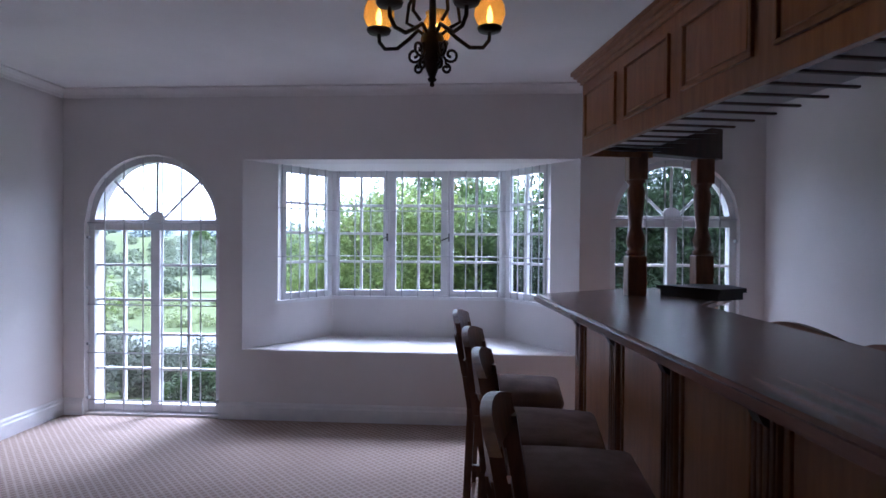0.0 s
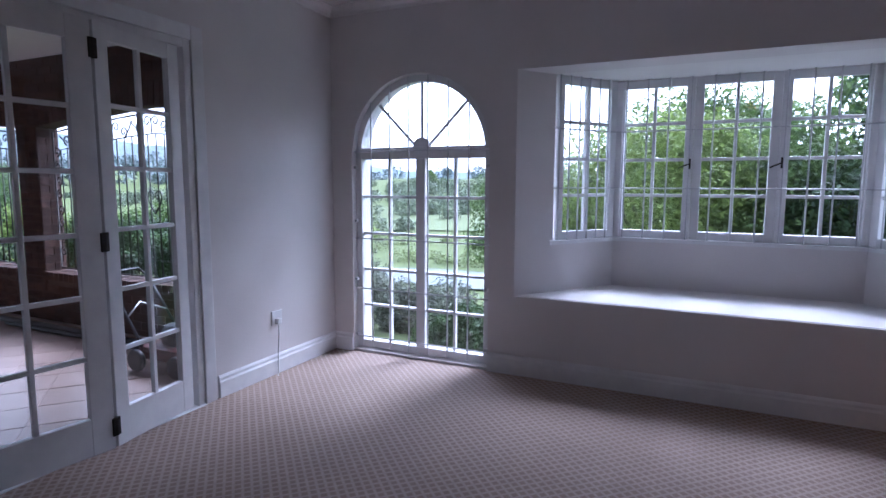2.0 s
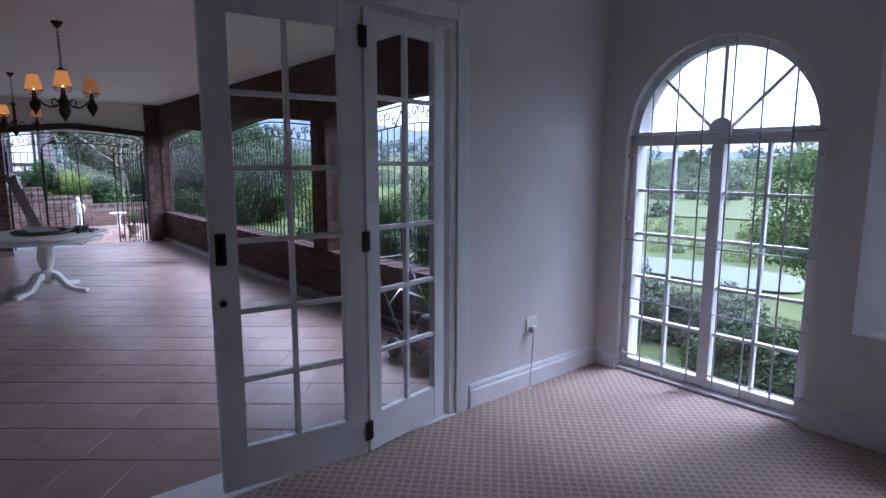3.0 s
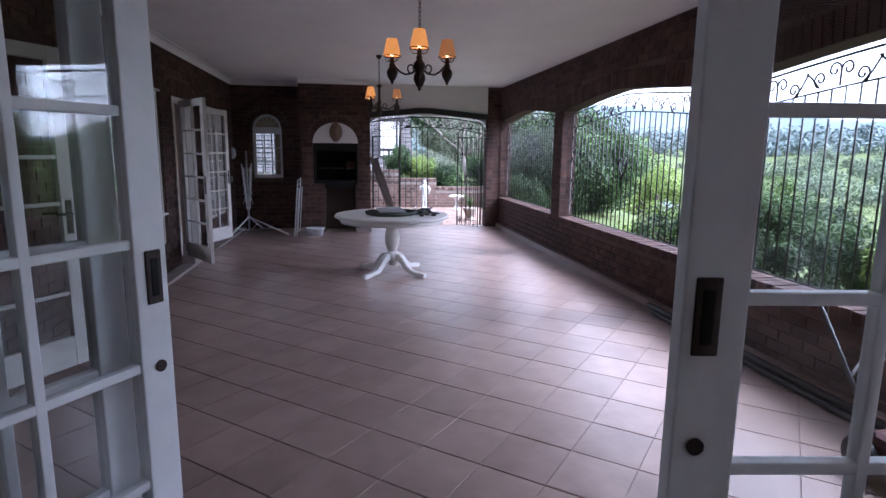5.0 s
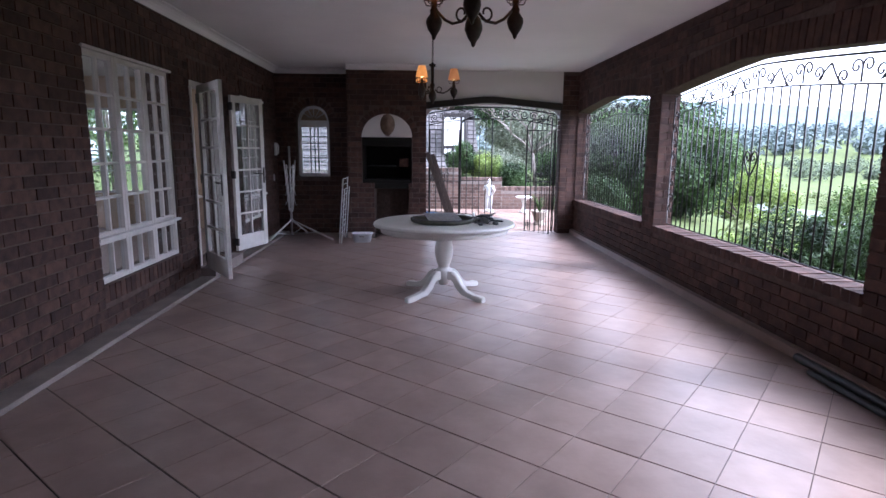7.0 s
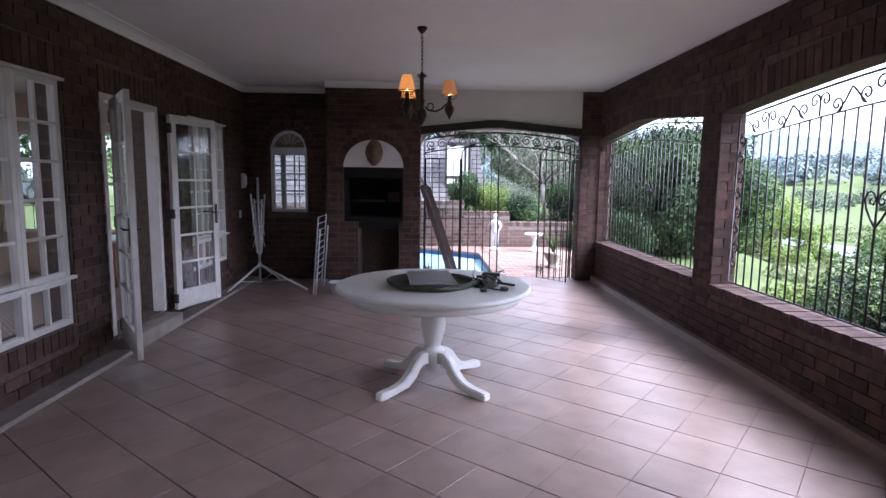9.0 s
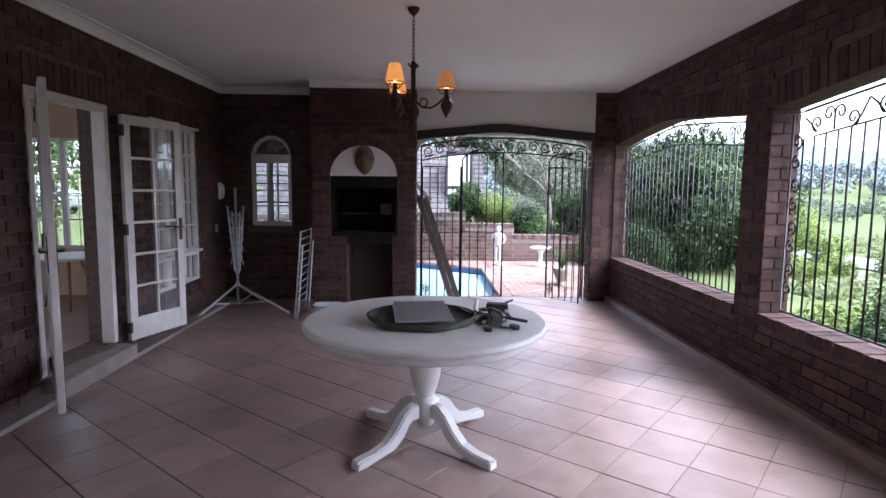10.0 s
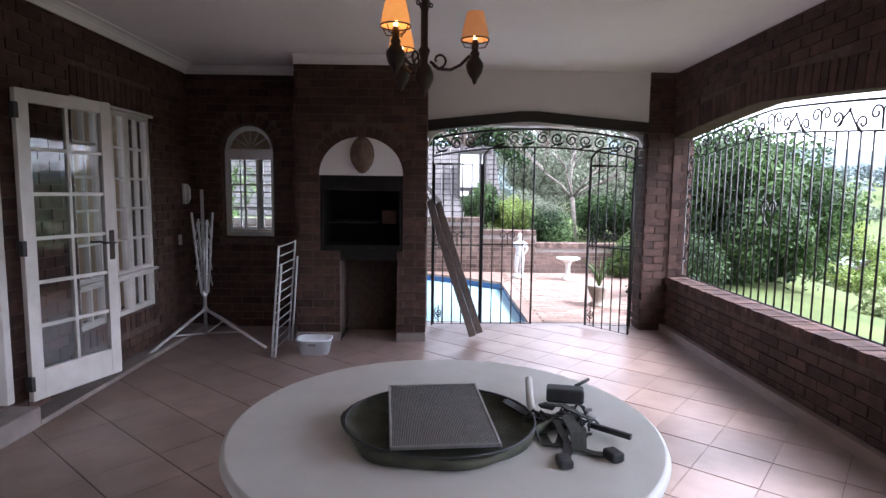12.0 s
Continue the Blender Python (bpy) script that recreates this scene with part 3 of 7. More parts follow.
# ---- folding doors between lounge and veranda ----
bm = B()
box(bm, XWO + 0.10, DY0, 0.0, XW + 0.012, DY0 + 0.05, DZ, 0.004); box(bm, XWO + 0.10, DY1 - 0.05, 0.0, XW + 0.012, DY1, DZ, 0.004); box(bm, XWO + 0.10, DY0 + 0.05, DZ - 0.05, XW + 0.012, DY1 - 0.05, DZ, 0.004)
box(bm, XW, DY0 - 0.09, 0, XW + 0.025, DY0, DZ + 0.09, 0.006); box(bm, XW, DY1, 0, XW + 0.025, DY1 + 0.09, DZ + 0.09, 0.006); box(bm, XW, DY0, DZ, XW + 0.025, DY1, DZ + 0.09, 0.006)
tagged(part("door_frame", bm, WHITE), "white-painted timber frame of the folding doors", "door frame", kind="structure")
LW, LH = 0.675, DZ - 0.075


def door_leaf(m, label, w=LW, h=LH, group="folding door leaves", hardware="flush", right=True, name="folding_door_leaf", rows=6, stile=0.085, lock=0.96, mat=None):
    t = glazed(name, w, h, 2, rows, m, label, "door", stile, 0.024, 0.042, mat=mat, bottom=0.20, group=group)
    x = w - 0.042 if right else 0.042
    if hardware == "flush":
        bm = B(); box(bm, x - 0.024, -0.026, lock - 0.07, x + 0.022, 0.026, lock + 0.07, 0.003); p = part("lock_plate", bm, BRONZE, t)
        bm = B(); box(bm, x - 0.012, -0.028, lock - 0.05, x + 0.011, 0.028, lock + 0.05, 0.003); part("recess", bm, SOOT, p)
        bm = B(); lathe(bm, [(0.016, -0.026), (0.016, 0.026)], 12); bmesh.ops.rotate(bm, verts=bm.verts[:], matrix=Matrix.Rotation(radians(90), 3, "X")); bmesh.ops.translate(bm, verts=bm.verts[:], vec=(x, 0, lock - 0.24)); part("keyhole_cover", bm, BRONZE, t)
    elif hardware == "lever":
        for s in (-1, 1):
            bm = B(); box(bm, x - 0.022, s * 0.024 - 0.003, 0.88, x + 0.022, s * 0.024 + 0.003, 1.10, 0.003); p = part("back_plate", bm, BRONZE, t)
            dx = -0.11 if right else 0.11
            bm = B(); tube(bm, [(x, s * 0.02, 1.01), (x, s * 0.06, 1.01), (x + dx, s * 0.06, 1.015)], 0.008, 8); part("lever", bm, BRONZE, p)
    hx = 0.0 if right else w
    for z in (0.12, h * 0.5, h - 0.14):
        bm = B(); box(bm, hx - 0.014, -0.03, z - 0.05, hx + 0.014, 0.03, z + 0.05, 0.003); part("hinge", bm, IRON, t)
    return t


JX = -3.11
# right-hand pair, closed and slightly buckled
door_leaf(pose(JX + 0.06, 2.672, 0.02, 0, 0, 99), "white glazed folding door leaf, closed", w=0.585, hardware="none")
door_leaf(pose(JX + 0.065, 2.660, 0.02, 0, 0, -98), "white glazed folding door leaf with a brass lock plate", w=0.72, stile=0.115, lock=1.13)
# left-hand pair folded out on to the veranda
door_leaf(pose(-3.25, 0.52, 0.02, 0, 0, 148), "white glazed folding door leaf, swung out", w=0.685, stile=0.095, lock=1.08)
door_leaf(pose(-3.285, 0.472, 0.02, 0, 0, 148), "white glazed folding door leaf, folded back", w=0.60, hardware="none")

# ---- veranda shell ----
bm = B(); box(bm, XFO - 0.1, YS, VF - 0.2, XWO, YVO, VF - 0.006)
floor_v = tagged(part("floor_veranda", bm, GROUT), "terracotta-pink ceramic tiles laid diagonally", "tiled floor", kind="structure")
bm = B(); box(bm, XFO, YSO, VC, XWO, YVO, VC + 0.2)
tagged(part("ceiling_veranda", bm, CEILING), "white painted veranda ceiling", "ceiling", kind="structure")
SDOOR = (-11.30, -10.27, 0.0, 2.10)
SWIN = (-9.78, -8.27, 0.25, 2.11)
SWIN2 = (-13.25, -12.05, 0.27, 2.08)
SDOOR2 = (-5.52, -4.10, 0.0, 2.10)
AWY, AWR, AWS = -0.265, 0.285, 1.83
wall("wall_veranda_south", "x", XFO, XWO, YSO, YS - 0.012, VF - 0.2, VC + 0.2, MORTAR, [SDOOR, SWIN, SWIN2, SDOOR2], "dark red face-brick veranda wall with white windows")
wall("wall_veranda_west", "y", YS, 0.43, XFO, XF - 0.012, VF - 0.2, VC + 0.2, MORTAR, [(AWY - AWR, AWY + AWR, 0.86, round_arch(AWY, AWR, AWS))], "dark red face-brick wall with an arched window", step=0.04)
wall("wall_gate_head", "y", 1.74, GY1, XFO, XF, 2.15, VC + 0.2, PLASTER, (), "white plastered wall above the gate")
wall("wall_veranda_north", "x", XFO, XWO, YV + 0.012, YVO - 0.012, VF - 0.2, VC + 0.2, MORTAR, [(a, b, SILL - 0.07, low_arch(a, b, OSIDE, OAPEX)) for a, b in OPEN], "dark red face-brick wall with barred openings")
wall("wall_gate_pier", "y", GY1, YV + 0.02, XFO, XF, VF - 0.2, VC + 0.01, MORTAR, (), "brick pier beside the gate")
wall("wall_veranda_east", "y", YSO, YVO, XWO + 0.012, XWO + 0.11, VF - 0.2, VC + 0.2, MORTAR, [(DY0, DY1, 0.0, DZ)], "dark red face-brick wall round the folding doors")
# roof over all
bm = B(); box(bm, -18.2, -5.3, RC + 0.22, XE + 0.5, YVO + 0.25, RC + 0.42); box(bm, XWO - 0.3, YVO + 0.25, RC + 0.221, XE + 0.5, BY + 0.4, RC + 0.421)
tagged(part("roof", bm, ROOFTILE), "tiled roof of the house", "roof", kind="structure")
cornice("cornice_veranda", [(XWO, YS), (XWO, YV)], 0.09, 0.08, VC, CEILING, "white coved cornice")
cornice("cornice_veranda", [(XF, 0.42), (XF, YS), (XWO, YS)], 0.10, 0.09, VC, CEILING, "white coved cornice")
cornice("cornice_veranda", [(-13.46, 1.74), (-13.46, 0.41)], 0.10, 0.09, VC, CEILING, "white coved cornice")
# plinth along the house wall, threshold of the folding doors
bm = B(); box(bm, XF, YS - 0.005, VF - 0.01, SDOOR[0], YS + 0.17, VF + 0.035, 0.006); box(bm, SDOOR[1], YS - 0.005, VF - 0.01, SDOOR2[0], YS + 0.17, VF + 0.035, 0.006); box(bm, SDOOR2[1], YS - 0.005, VF - 0.01, XWO, YS + 0.17, VF + 0.035, 0.006)
tagged(part("plinth", bm, PLINTH), "pale cement plinth at the foot of the brick wall", "plinth", kind="structure")
bm = B(); box(bm, XF, YV - 0.06, VF - 0.01, XWO, YV + 0.02, VF + 0.08, 0.006)
tagged(part("plinth", bm, TILE), "tile skirting at the foot of the parapet", "skirting", kind="structure")
for d in (SDOOR, SDOOR2):
    bm = B(); box(bm, d[0], YSO, VF - 0.05, d[1], YS + 0.17, -0.02, 0.008); tagged(part("doorstep", bm, PLINTH), "pale cement doorstep", "step", kind="structure")
bm = B(); box(bm, XWO - 0.04, DY0, VF - 0.05, XWO + 0.2, DY1, 0.004, 0.006); tagged(part("threshold", bm, WHITE), "white-painted threshold of the folding doors", "threshold", kind="structure")

# ---- chimney with built-in barbecue ----
CX, CY0, CY1 = -13.46, 0.41, 1.74
bm = B()
c = CX - 0.012
box(bm, XFO, CY0 + 0.012, VF - 0.1, c, 0.86, 0.79); box(bm, XFO, 1.44, VF - 0.1, c, CY1 - 0.012, 0.79)
box(bm, XFO, 0.86, VF - 0.1, -13.95, 1.44, 0.79)
box(bm, XFO, CY0 + 0.012, 0.79, c, 0.655, VC); box(bm, XFO, 1.50, 0.79, c, CY1 - 0.012, VC)
box(bm, XFO, 0.655, 0.79, -13.97, 1.50, 1.56)
box(bm, XFO, 0.655, 1.56, c, 1.50, VC)
chim = tagged(part("chimney_breast", bm, MORTAR), "dark red brick chimney breast with a built-in barbecue", "chimney", kind="structure")
bm = B(); box(bm, -13.96, 0.86, 0.70, CX - 0.02, 1.44, 0.788); part("hearth_slab", bm, SOOT, chim)
bbq = thing("built_in_barbecue", pose(CX, 1.0775, 0.79), "black steel barbecue box built into the chimney", "barbecue")
for q in ((-0.48, -0.418, 0.0, -0.012, -0.39, 0.77), (-0.48, 0.39, 0.0, -0.012, 0.418, 0.77)):
    bm = B(); box(bm, *q, 0.003); part("side_panel", bm, SOOT, bbq)
bm = B(); box(bm, -0.48, -0.39, 0.0, -0.008, 0.39, 0.06, 0.003); part("base_panel", bm, SOOT, bbq)
bm = B(); box(bm, -0.48, -0.39, 0.62, -0.014, 0.39, 0.77, 0.003); part("hood_panel", bm, SOOT, bbq)
bm = B(); box(bm, -0.49, -0.39, 0.06, -0.47, 0.39, 0.62); part("back_panel", bm, SOOT, bbq)
for i in range(14):
    y = -0.3 + 0.4 * i / 13
    bm = B(); tube(bm, [(-0.42, y, 0.30), (-0.03, y, 0.30)], 0.005, 5); part("grid_bar", bm, IRON, bbq)
bm = B(); box(bm, -0.44, -0.34, 0.28, -0.02, 0.14, 0.292, 0.003); part("ash_tray", bm, IRON, bbq)
bm = B(); box(bm, -0.4, 0.2, 0.28, -0.1, 0.36, 0.42, 0.01); part("fire_brick", bm, BRICK, bbq)
# plastered arch with the mask
bm = B()
n, r, zc = 20, 0.425, 1.562
pts = [(1.0775 + r * math.cos(math.pi * i / n), zc + 0.385 * math.sin(math.pi * i / n)) for i in range(n + 1)]
prism(bm, pts, CX - 0.03, CX - 0.005, "x")
bmesh.ops.recalc_face_normals(bm, faces=bm.faces[:])
tagged(part("arch_panel", bm, PLASTER), "white plastered arch above the barbecue", "panel", kind="structure")
bm = B(); bmesh.ops.create_icosphere(bm, subdivisions=3, radius=1.0)
for v in bm.verts:
    k = 1 - 0.22 * max(0, -v.co.z) ** 1.5
    v.co = Vector((max(-0.1, v.co.x) * 0.07, v.co.y * 0.125 * k, v.co.z * 0.185))
    v.co.x += 0.03 * math.exp(-((v.co.y / 0.02) ** 2) - ((v.co.z + 0.01) / 0.07) ** 2) - 0.02 * (math.exp(-(((abs(v.co.y) - 0.05) / 0.025) ** 2) - ((v.co.z - 0.05) / 0.03) ** 2))
for f in bm.faces:
    f.smooth = True
bmesh.ops.translate(bm, verts=bm.verts[:], vec=(CX, 1.09, 1.765))
tagged(part("wall_ornament", bm, CLAYMASK), "brown carved wall ornament on the white arch", "ornament")

# ---- timber lintel of the gate ----
bm = B()
n = 12
lo = [(GY0 - 0.01 + (GY1 - GY0) * i / n, 2.078 + 0.118 * min(1.0, i / n / 0.46, (1 - i / n) / 0.54)) for i in range(n + 1)]
for (y0, z0), (y1, z1) in zip(lo, lo[1:]):
    prism(bm, [(y0, z0), (y1, z1), (y1, z1 + 0.112), (y0, z0 + 0.112)], XF - 0.10, XF + 0.045, "x")
bmesh.ops.remove_doubles(bm, verts=bm.verts[:], dist=0.0005)
tagged(part("lintel", bm, BEAM), "black-stained timber lintel over the gate", "lintel", kind="structure")

# rounded plaster corners of the gate opening
for yc, sg in ((GY0 + 0.004, 1), (GY1 - 0.004, -1)):
    r = 0.20
    arc = [(yc + sg * r * (1 - math.cos(a)), 1.885 + r * math.sin(a)) for a in [math.pi / 2 * i / 8 for i in range(9)]]
    bm = B(); prism(bm, [(yc, 2.16)] + [(yc, 1.70)] + arc + [(yc + sg * r, 2.16)], XFO + 0.01, XF - 0.11, "x")
    bmesh.ops.recalc_face_normals(bm, faces=bm.faces[:])
    tagged(part("trim", bm, PLASTER), "rounded white plaster corner of the gate opening", "trim", kind="structure")

# ---- veranda windows and doors ----


def wall_window(x0, x1, z0, z1, lights, label, name):
    """A house window in the brick wall: tall lights of 2 x 5 panes with a row of short lights below."""
    w = (x1 - x0) / lights
    for i in range(lights):
        glazed(name, w - 0.002, (z1 - z0) * 0.80, 2, 5, pose(x0 + w * i, YS - 0.06, z0 + (z1 - z0) * 0.20), label, "window", 0.045, 0.022, 0.06, mat=CREAM, kind="structure")
        glazed(name, w - 0.002, (z1 - z0) * 0.20 - 0.004, 2, 1, pose(x0 + w * i, YS - 0.06, z0), label, "window", 0.045, 0.022, 0.06, mat=CREAM, kind="structure")
    bm = B(); box(bm, x0 - 0.02, YS - 0.1, z0 + (z1 - z0) * 0.2 - 0.015, x1 + 0.02, YS + 0.012, z0 + (z1 - z0) * 0.2 + 0.012, 0.004); box(bm, x0 - 0.02, YS - 0.1, z1 - 0.005, x1 + 0.02, YS + 0.012, z1 + 0.02, 0.004)
    tagged(part("trim", bm, CREAM), "white weather bar of the window", "trim", kind="structure")


wall_window(*SWIN, 3, "white-painted small-pane window in the brick wall", "window_6")
wall_window(*SWIN2, 3, "white-painted small-pane window in the brick wall", "window_7")
for d, nm in ((SDOOR, "door_frame"), (SDOOR2, "door_frame")):
    bm = B(); box(bm, d[0], YS - 0.11, 0, d[0] + 0.06, YS + 0.004, d[3], 0.004); box(bm, d[1] - 0.06, YS - 0.11, 0, d[1], YS + 0.004, d[3], 0.004); box(bm, d[0] + 0.06, YS - 0.11, d[3] - 0.06, d[1] - 0.06, YS + 0.004, d[3], 0.004)
    tagged(part(nm, bm, CREAM), "white-painted timber door frame", "door frame", kind="structure")


def leaf_between(a, b, label, right=True, z=-0.005, h=2.04):
    w = math.dist(a, b)
    ang = math.degrees(math.atan2(b[1] - a[1], b[0] - a[0]))
    return door_leaf(pose(a[0], a[1], z, 0, 0, ang), label, w=w, h=h, group="veranda door leaves", hardware="lever", right=right, name="french_door_leaf", rows=6, mat=CREAM)


leaf_between((-11.33, -0.82), (-11.99, -0.60), "white glazed french door leaf, folded back against the wall")
leaf_between((-10.28, -0.82), (-9.63, -0.36), "white glazed french door leaf, standing open")
leaf_between((-5.60, -0.80), (-6.28, -0.42), "white glazed french door leaf with bronze handle, standing open")

# arched window in the end wall
t = thing("window_8", pose(XF - 0.13, AWY, 0.88, 0, 0, 90), "white-painted arched window with a curtain of light behind", "window", kind="structure")
hw = AWR - 0.003
bm = B()
box(bm, -hw, -0.03, 0, -hw + 0.05, 0.03, AWS - 0.88, 0.004); box(bm, hw - 0.05, -0.03, 0, hw, 0.03, AWS - 0.88, 0.004); box(bm, -hw + 0.05, -0.03, 0, hw - 0.05, 0.03, 0.05, 0.004); box(bm, -hw + 0.05, -0.03, AWS - 0.88 - 0.09, hw - 0.05, 0.03, AWS - 0.88 + 0.03, 0.004)
for i in range(16):
    a, b2 = math.pi * i / 16, math.pi * (i + 1) / 16
    prism(bm, [((hw - 0.045) * math.cos(a), AWS - 0.88 + (hw - 0.045) * math.sin(a)), (hw * math.cos(a), AWS - 0.88 + hw * math.sin(a)), (hw * math.cos(b2), AWS - 0.88 + hw * math.sin(b2)), ((hw - 0.045) * math.cos(b2), AWS - 0.88 + (hw - 0.045) * math.sin(b2))], -0.03, 0.03, "y")
part("frame", bm, WHITE, t)
for x in (-0.07, 0.07):
    bm = B(); box(bm, x - 0.01, -0.015, 0.05, x + 0.01, 0.015, AWS - 0.97, 0.003); part("glazing_bar", bm, WHITE, t)
for z in (0.32, 0.58):
    bm = B(); box(bm, -hw + 0.05, -0.014, z - 0.01, hw - 0.05, 0.014, z + 0.01, 0.003); part("glazing_bar", bm, WHITE, t)
for a in (40, 65, 90, 115, 140):
    bm = B(); tube(bm, [(0.06 * math.cos(radians(a)), 0, AWS - 0.85 + 0.06 * math.sin(radians(a))), ((hw - 0.04) * math.cos(radians(a)), 0, AWS - 0.88 + (hw - 0.04) * math.sin(radians(a)))], 0.007, 5); part("spoke", bm, WHITE, t)
bm = B(); box(bm, -hw + 0.05, -0.002, 0.05, hw - 0.05, 0.002, AWS - 0.97); part("pane", bm, GLASS, t).visible_shadow = False

# ---- wrought-iron grilles in the veranda openings ----


def grille(a, b, y, z0, side, apex, label):
    g = thing("wrought_iron_grille", pose(a, y, z0), label, "grille", "veranda grilles")
    w, top = b - a, low_arch(0, b - a, side - z0, apex - z0)
    n = 24
    bm = B(); tube(bm, [(0.03, 0, 0.03)] + [(0.03 + (w - 0.06) * i / n, 0, top(0.03 + (w - 0.06) * i / n) - 0.05) for i in range(n + 1)] + [(w - 0.03, 0, 0.03)], 0.009, 6, closed=True); part("outer_frame", bm, IRON, g)
    rail = lambda x: top(x) - 0.25
    bm = B(); tube(bm, [(0.16, 0, 0.03)] + [(0.16 + (w - 0.32) * i / n, 0, rail(0.16 + (w - 0.32) * i / n)) for i in range(n + 1)] + [(w - 0.16, 0, 0.03)], 0.007, 6); part("inner_frame", bm, IRON, g)
    k = int((w - 0.32) / 0.115)
    for i in range(1, k):
        x = 0.16 + (w - 0.32) * i / k
        bm = B(); tube(bm, [(x, 0, 0.03), (x, 0, rail(x))], 0.0075, 6); part("upright_bar", bm, IRON, g)
    # hearts and scrolls in the head
    m = 5
    for i in range(m):
        x = 0.16 + (w - 0.32) * (i + 0.5) / m
        zc = (top(x) - 0.05 + rail(x)) / 2
        for s in (-1, 1):
            bm = B()
            pts = spiral(s * 0.055, 0.02, 0.055, 0.014, math.pi if s > 0 else 0, 1.1 * (-s), 16)
            pts = [(0, 0, -0.09)] + pts
            tube(bm, [(x + p[0], 0, zc + p[2]) for p in pts], 0.0075, 5); part("heart_scroll", bm, IRON, g)
        for s in (-1, 1):
            bm = B()
            q = spiral(s * 0.17, -0.03, 0.06, 0.012, radians(-90), 1.3 * s, 16)
            q = [(s * 0.30, 0, 0.05 + (top(min(max(x + s * 0.3, 0), w)) - top(x))), (s * 0.24, 0, -0.02)] + q
            tube(bm, [(x + p[0], 0, zc + p[2]) for p in q if 0.03 < x + p[0] < w - 0.03], 0.0075, 5); part("scroll", bm, IRON, g)
    for s, xs in ((1, 0.095), (-1, w - 0.095)):
        for j in range(4):
            zc = 0.15 + (side - z0 - 0.3) * (j + 0.4) / 4
            bm = B(); tube(bm, [(xs + p[0], 0, zc + p[2]) for p in spiral(0, 0.09, 0.055, 0.012, radians(-90), 1.2 * s, 16)], 0.007, 5); tube(bm, [(xs + p[0], 0, zc + p[2]) for p in spiral(0, -0.06, 0.055, 0.012, radians(90), 1.2 * s, 16)], 0.007, 5)
            part("side_scroll", bm, IRON, g)
    x, zc = w / 2, (side - z0) * 0.52
    bm = B()
    for s in (-1, 1):
        tube(bm, [(x + s * u, 0, zc + v) for u, v in ((0, -0.14), (0.045, -0.085), (0.085, -0.02), (0.10, 0.035), (0.085, 0.075), (0.055, 0.09), (0.022, 0.07), (0.012, 0.03), (0.03, 0.005), (0.055, 0.015), (0.058, 0.04), (0.04, 0.045))], 0.0075, 6)
    part("centre_heart", bm, IRON, g)
    return g


for a, b in OPEN:
    grille(a, b, YVO - 0.07, SILL, OSIDE, OAPEX, "black wrought-iron grille with scrolls in a veranda opening")

# ---- entrance gate: fixed frame and two leaves ----
GX = XF - 0.10
GT = 2.13


def gate_panel(name, m, w, h, label, fixed=False):
    g = thing(name, m, label, "gate", "veranda gate leaves")
    crown = lambda x: h - 0.10 * max(0.0, 1 - x / 0.14) ** 2 if not fixed else h
    bm = B(); tube(bm, [(0, 0, 0.02), (0, 0, crown(0)), (0.03, 0, crown(0.03)), (0.07, 0, crown(0.07)), (0.14, 0, crown(0.14)), (w, 0, h), (w, 0, 0.02)], 0.012, 6, closed=True); part("frame", bm, IRON, g)
    k = 5
    for i in range(1, k):
        x = w * i / k
        bm = B(); tube(bm, [(x, 0, 0.02), (x, 0, crown(x))], 0.0075, 6); part("upright_bar", bm, IRON, g)
    for z in (0.94,):
        bm = B(); tube(bm, [(0, 0, z), (w, 0, z)], 0.008, 6); part("cross_bar", bm, IRON, g)
    if fixed:
        for z in (0.14, 1.0):
            for s in (-1, 1):
                bm = B(); tube(bm, [(0.06, 0, z - 0.10 * s)] + [(0.06 + p[0], 0, z + 0.02 * s + p[2]) for p in spiral(0, 0, 0.05, 0.012, radians(90 * s), 1.3 * s, 14)], 0.006, 5); part("side_scroll", bm, IRON, g)
    x = w * 0.5
    bm = B()
    for s in (-1, 1):
        tube(bm, [(x, 0, 0.92)] + [(x + p[0], 0, 1.02 + p[2]) for p in spiral(s * 0.05, 0.03, 0.05, 0.012, math.pi if s > 0 else 0, 1.1 * (-s), 16)], 0.006, 5)
    part("centre_heart", bm, IRON, g)
    return g


gate_panel("gate_side_panel", pose(GX, 1.815, VF + 0.01, 0, 0, 90), 0.535, 1.86, "black wrought-iron fixed side panel of the gate", True)
gate_panel("gate_leaf", pose(GX, 2.372, VF + 0.02, 0, 0, 90), 0.576, 2.05, "black wrought-iron gate leaf, closed")
gate_panel("gate_side_panel", pose(GX, 3.585, VF + 0.01, 0, 0, 90), 0.50, 1.86, "black wrought-iron fixed side panel of the gate", True)
gate_panel("gate_leaf", pose(GX + 0.03, 3.585, VF + 0.02, 0, 0, 38), 0.56, 2.03, "black wrought-iron gate leaf, folded back open")
gt = thing("gate_overthrow", pose(GX, 1.80, 1.80, 0, 0, 90), "scrolled wrought-iron band above the gate", "grille")
GW = 2.31
ot = lambda x: 0.20 + 0.12 * math.sin(math.pi * min(max(x / GW, 0), 1)) ** 0.8
for dz, r in ((0.0, 0.013), (-0.20, 0.010)):
    bm = B(); tube(bm, [(GW * i / 20, 0, ot(GW * i / 20) + dz) for i in range(21)], r, 6); part("rail", bm, IRON, gt)
for x in (0.0, GW):
    bm = B(); tube(bm, [(x, 0, -1.94), (x, 0, 0.20)], 0.011, 6); part("post", bm, IRON, gt)
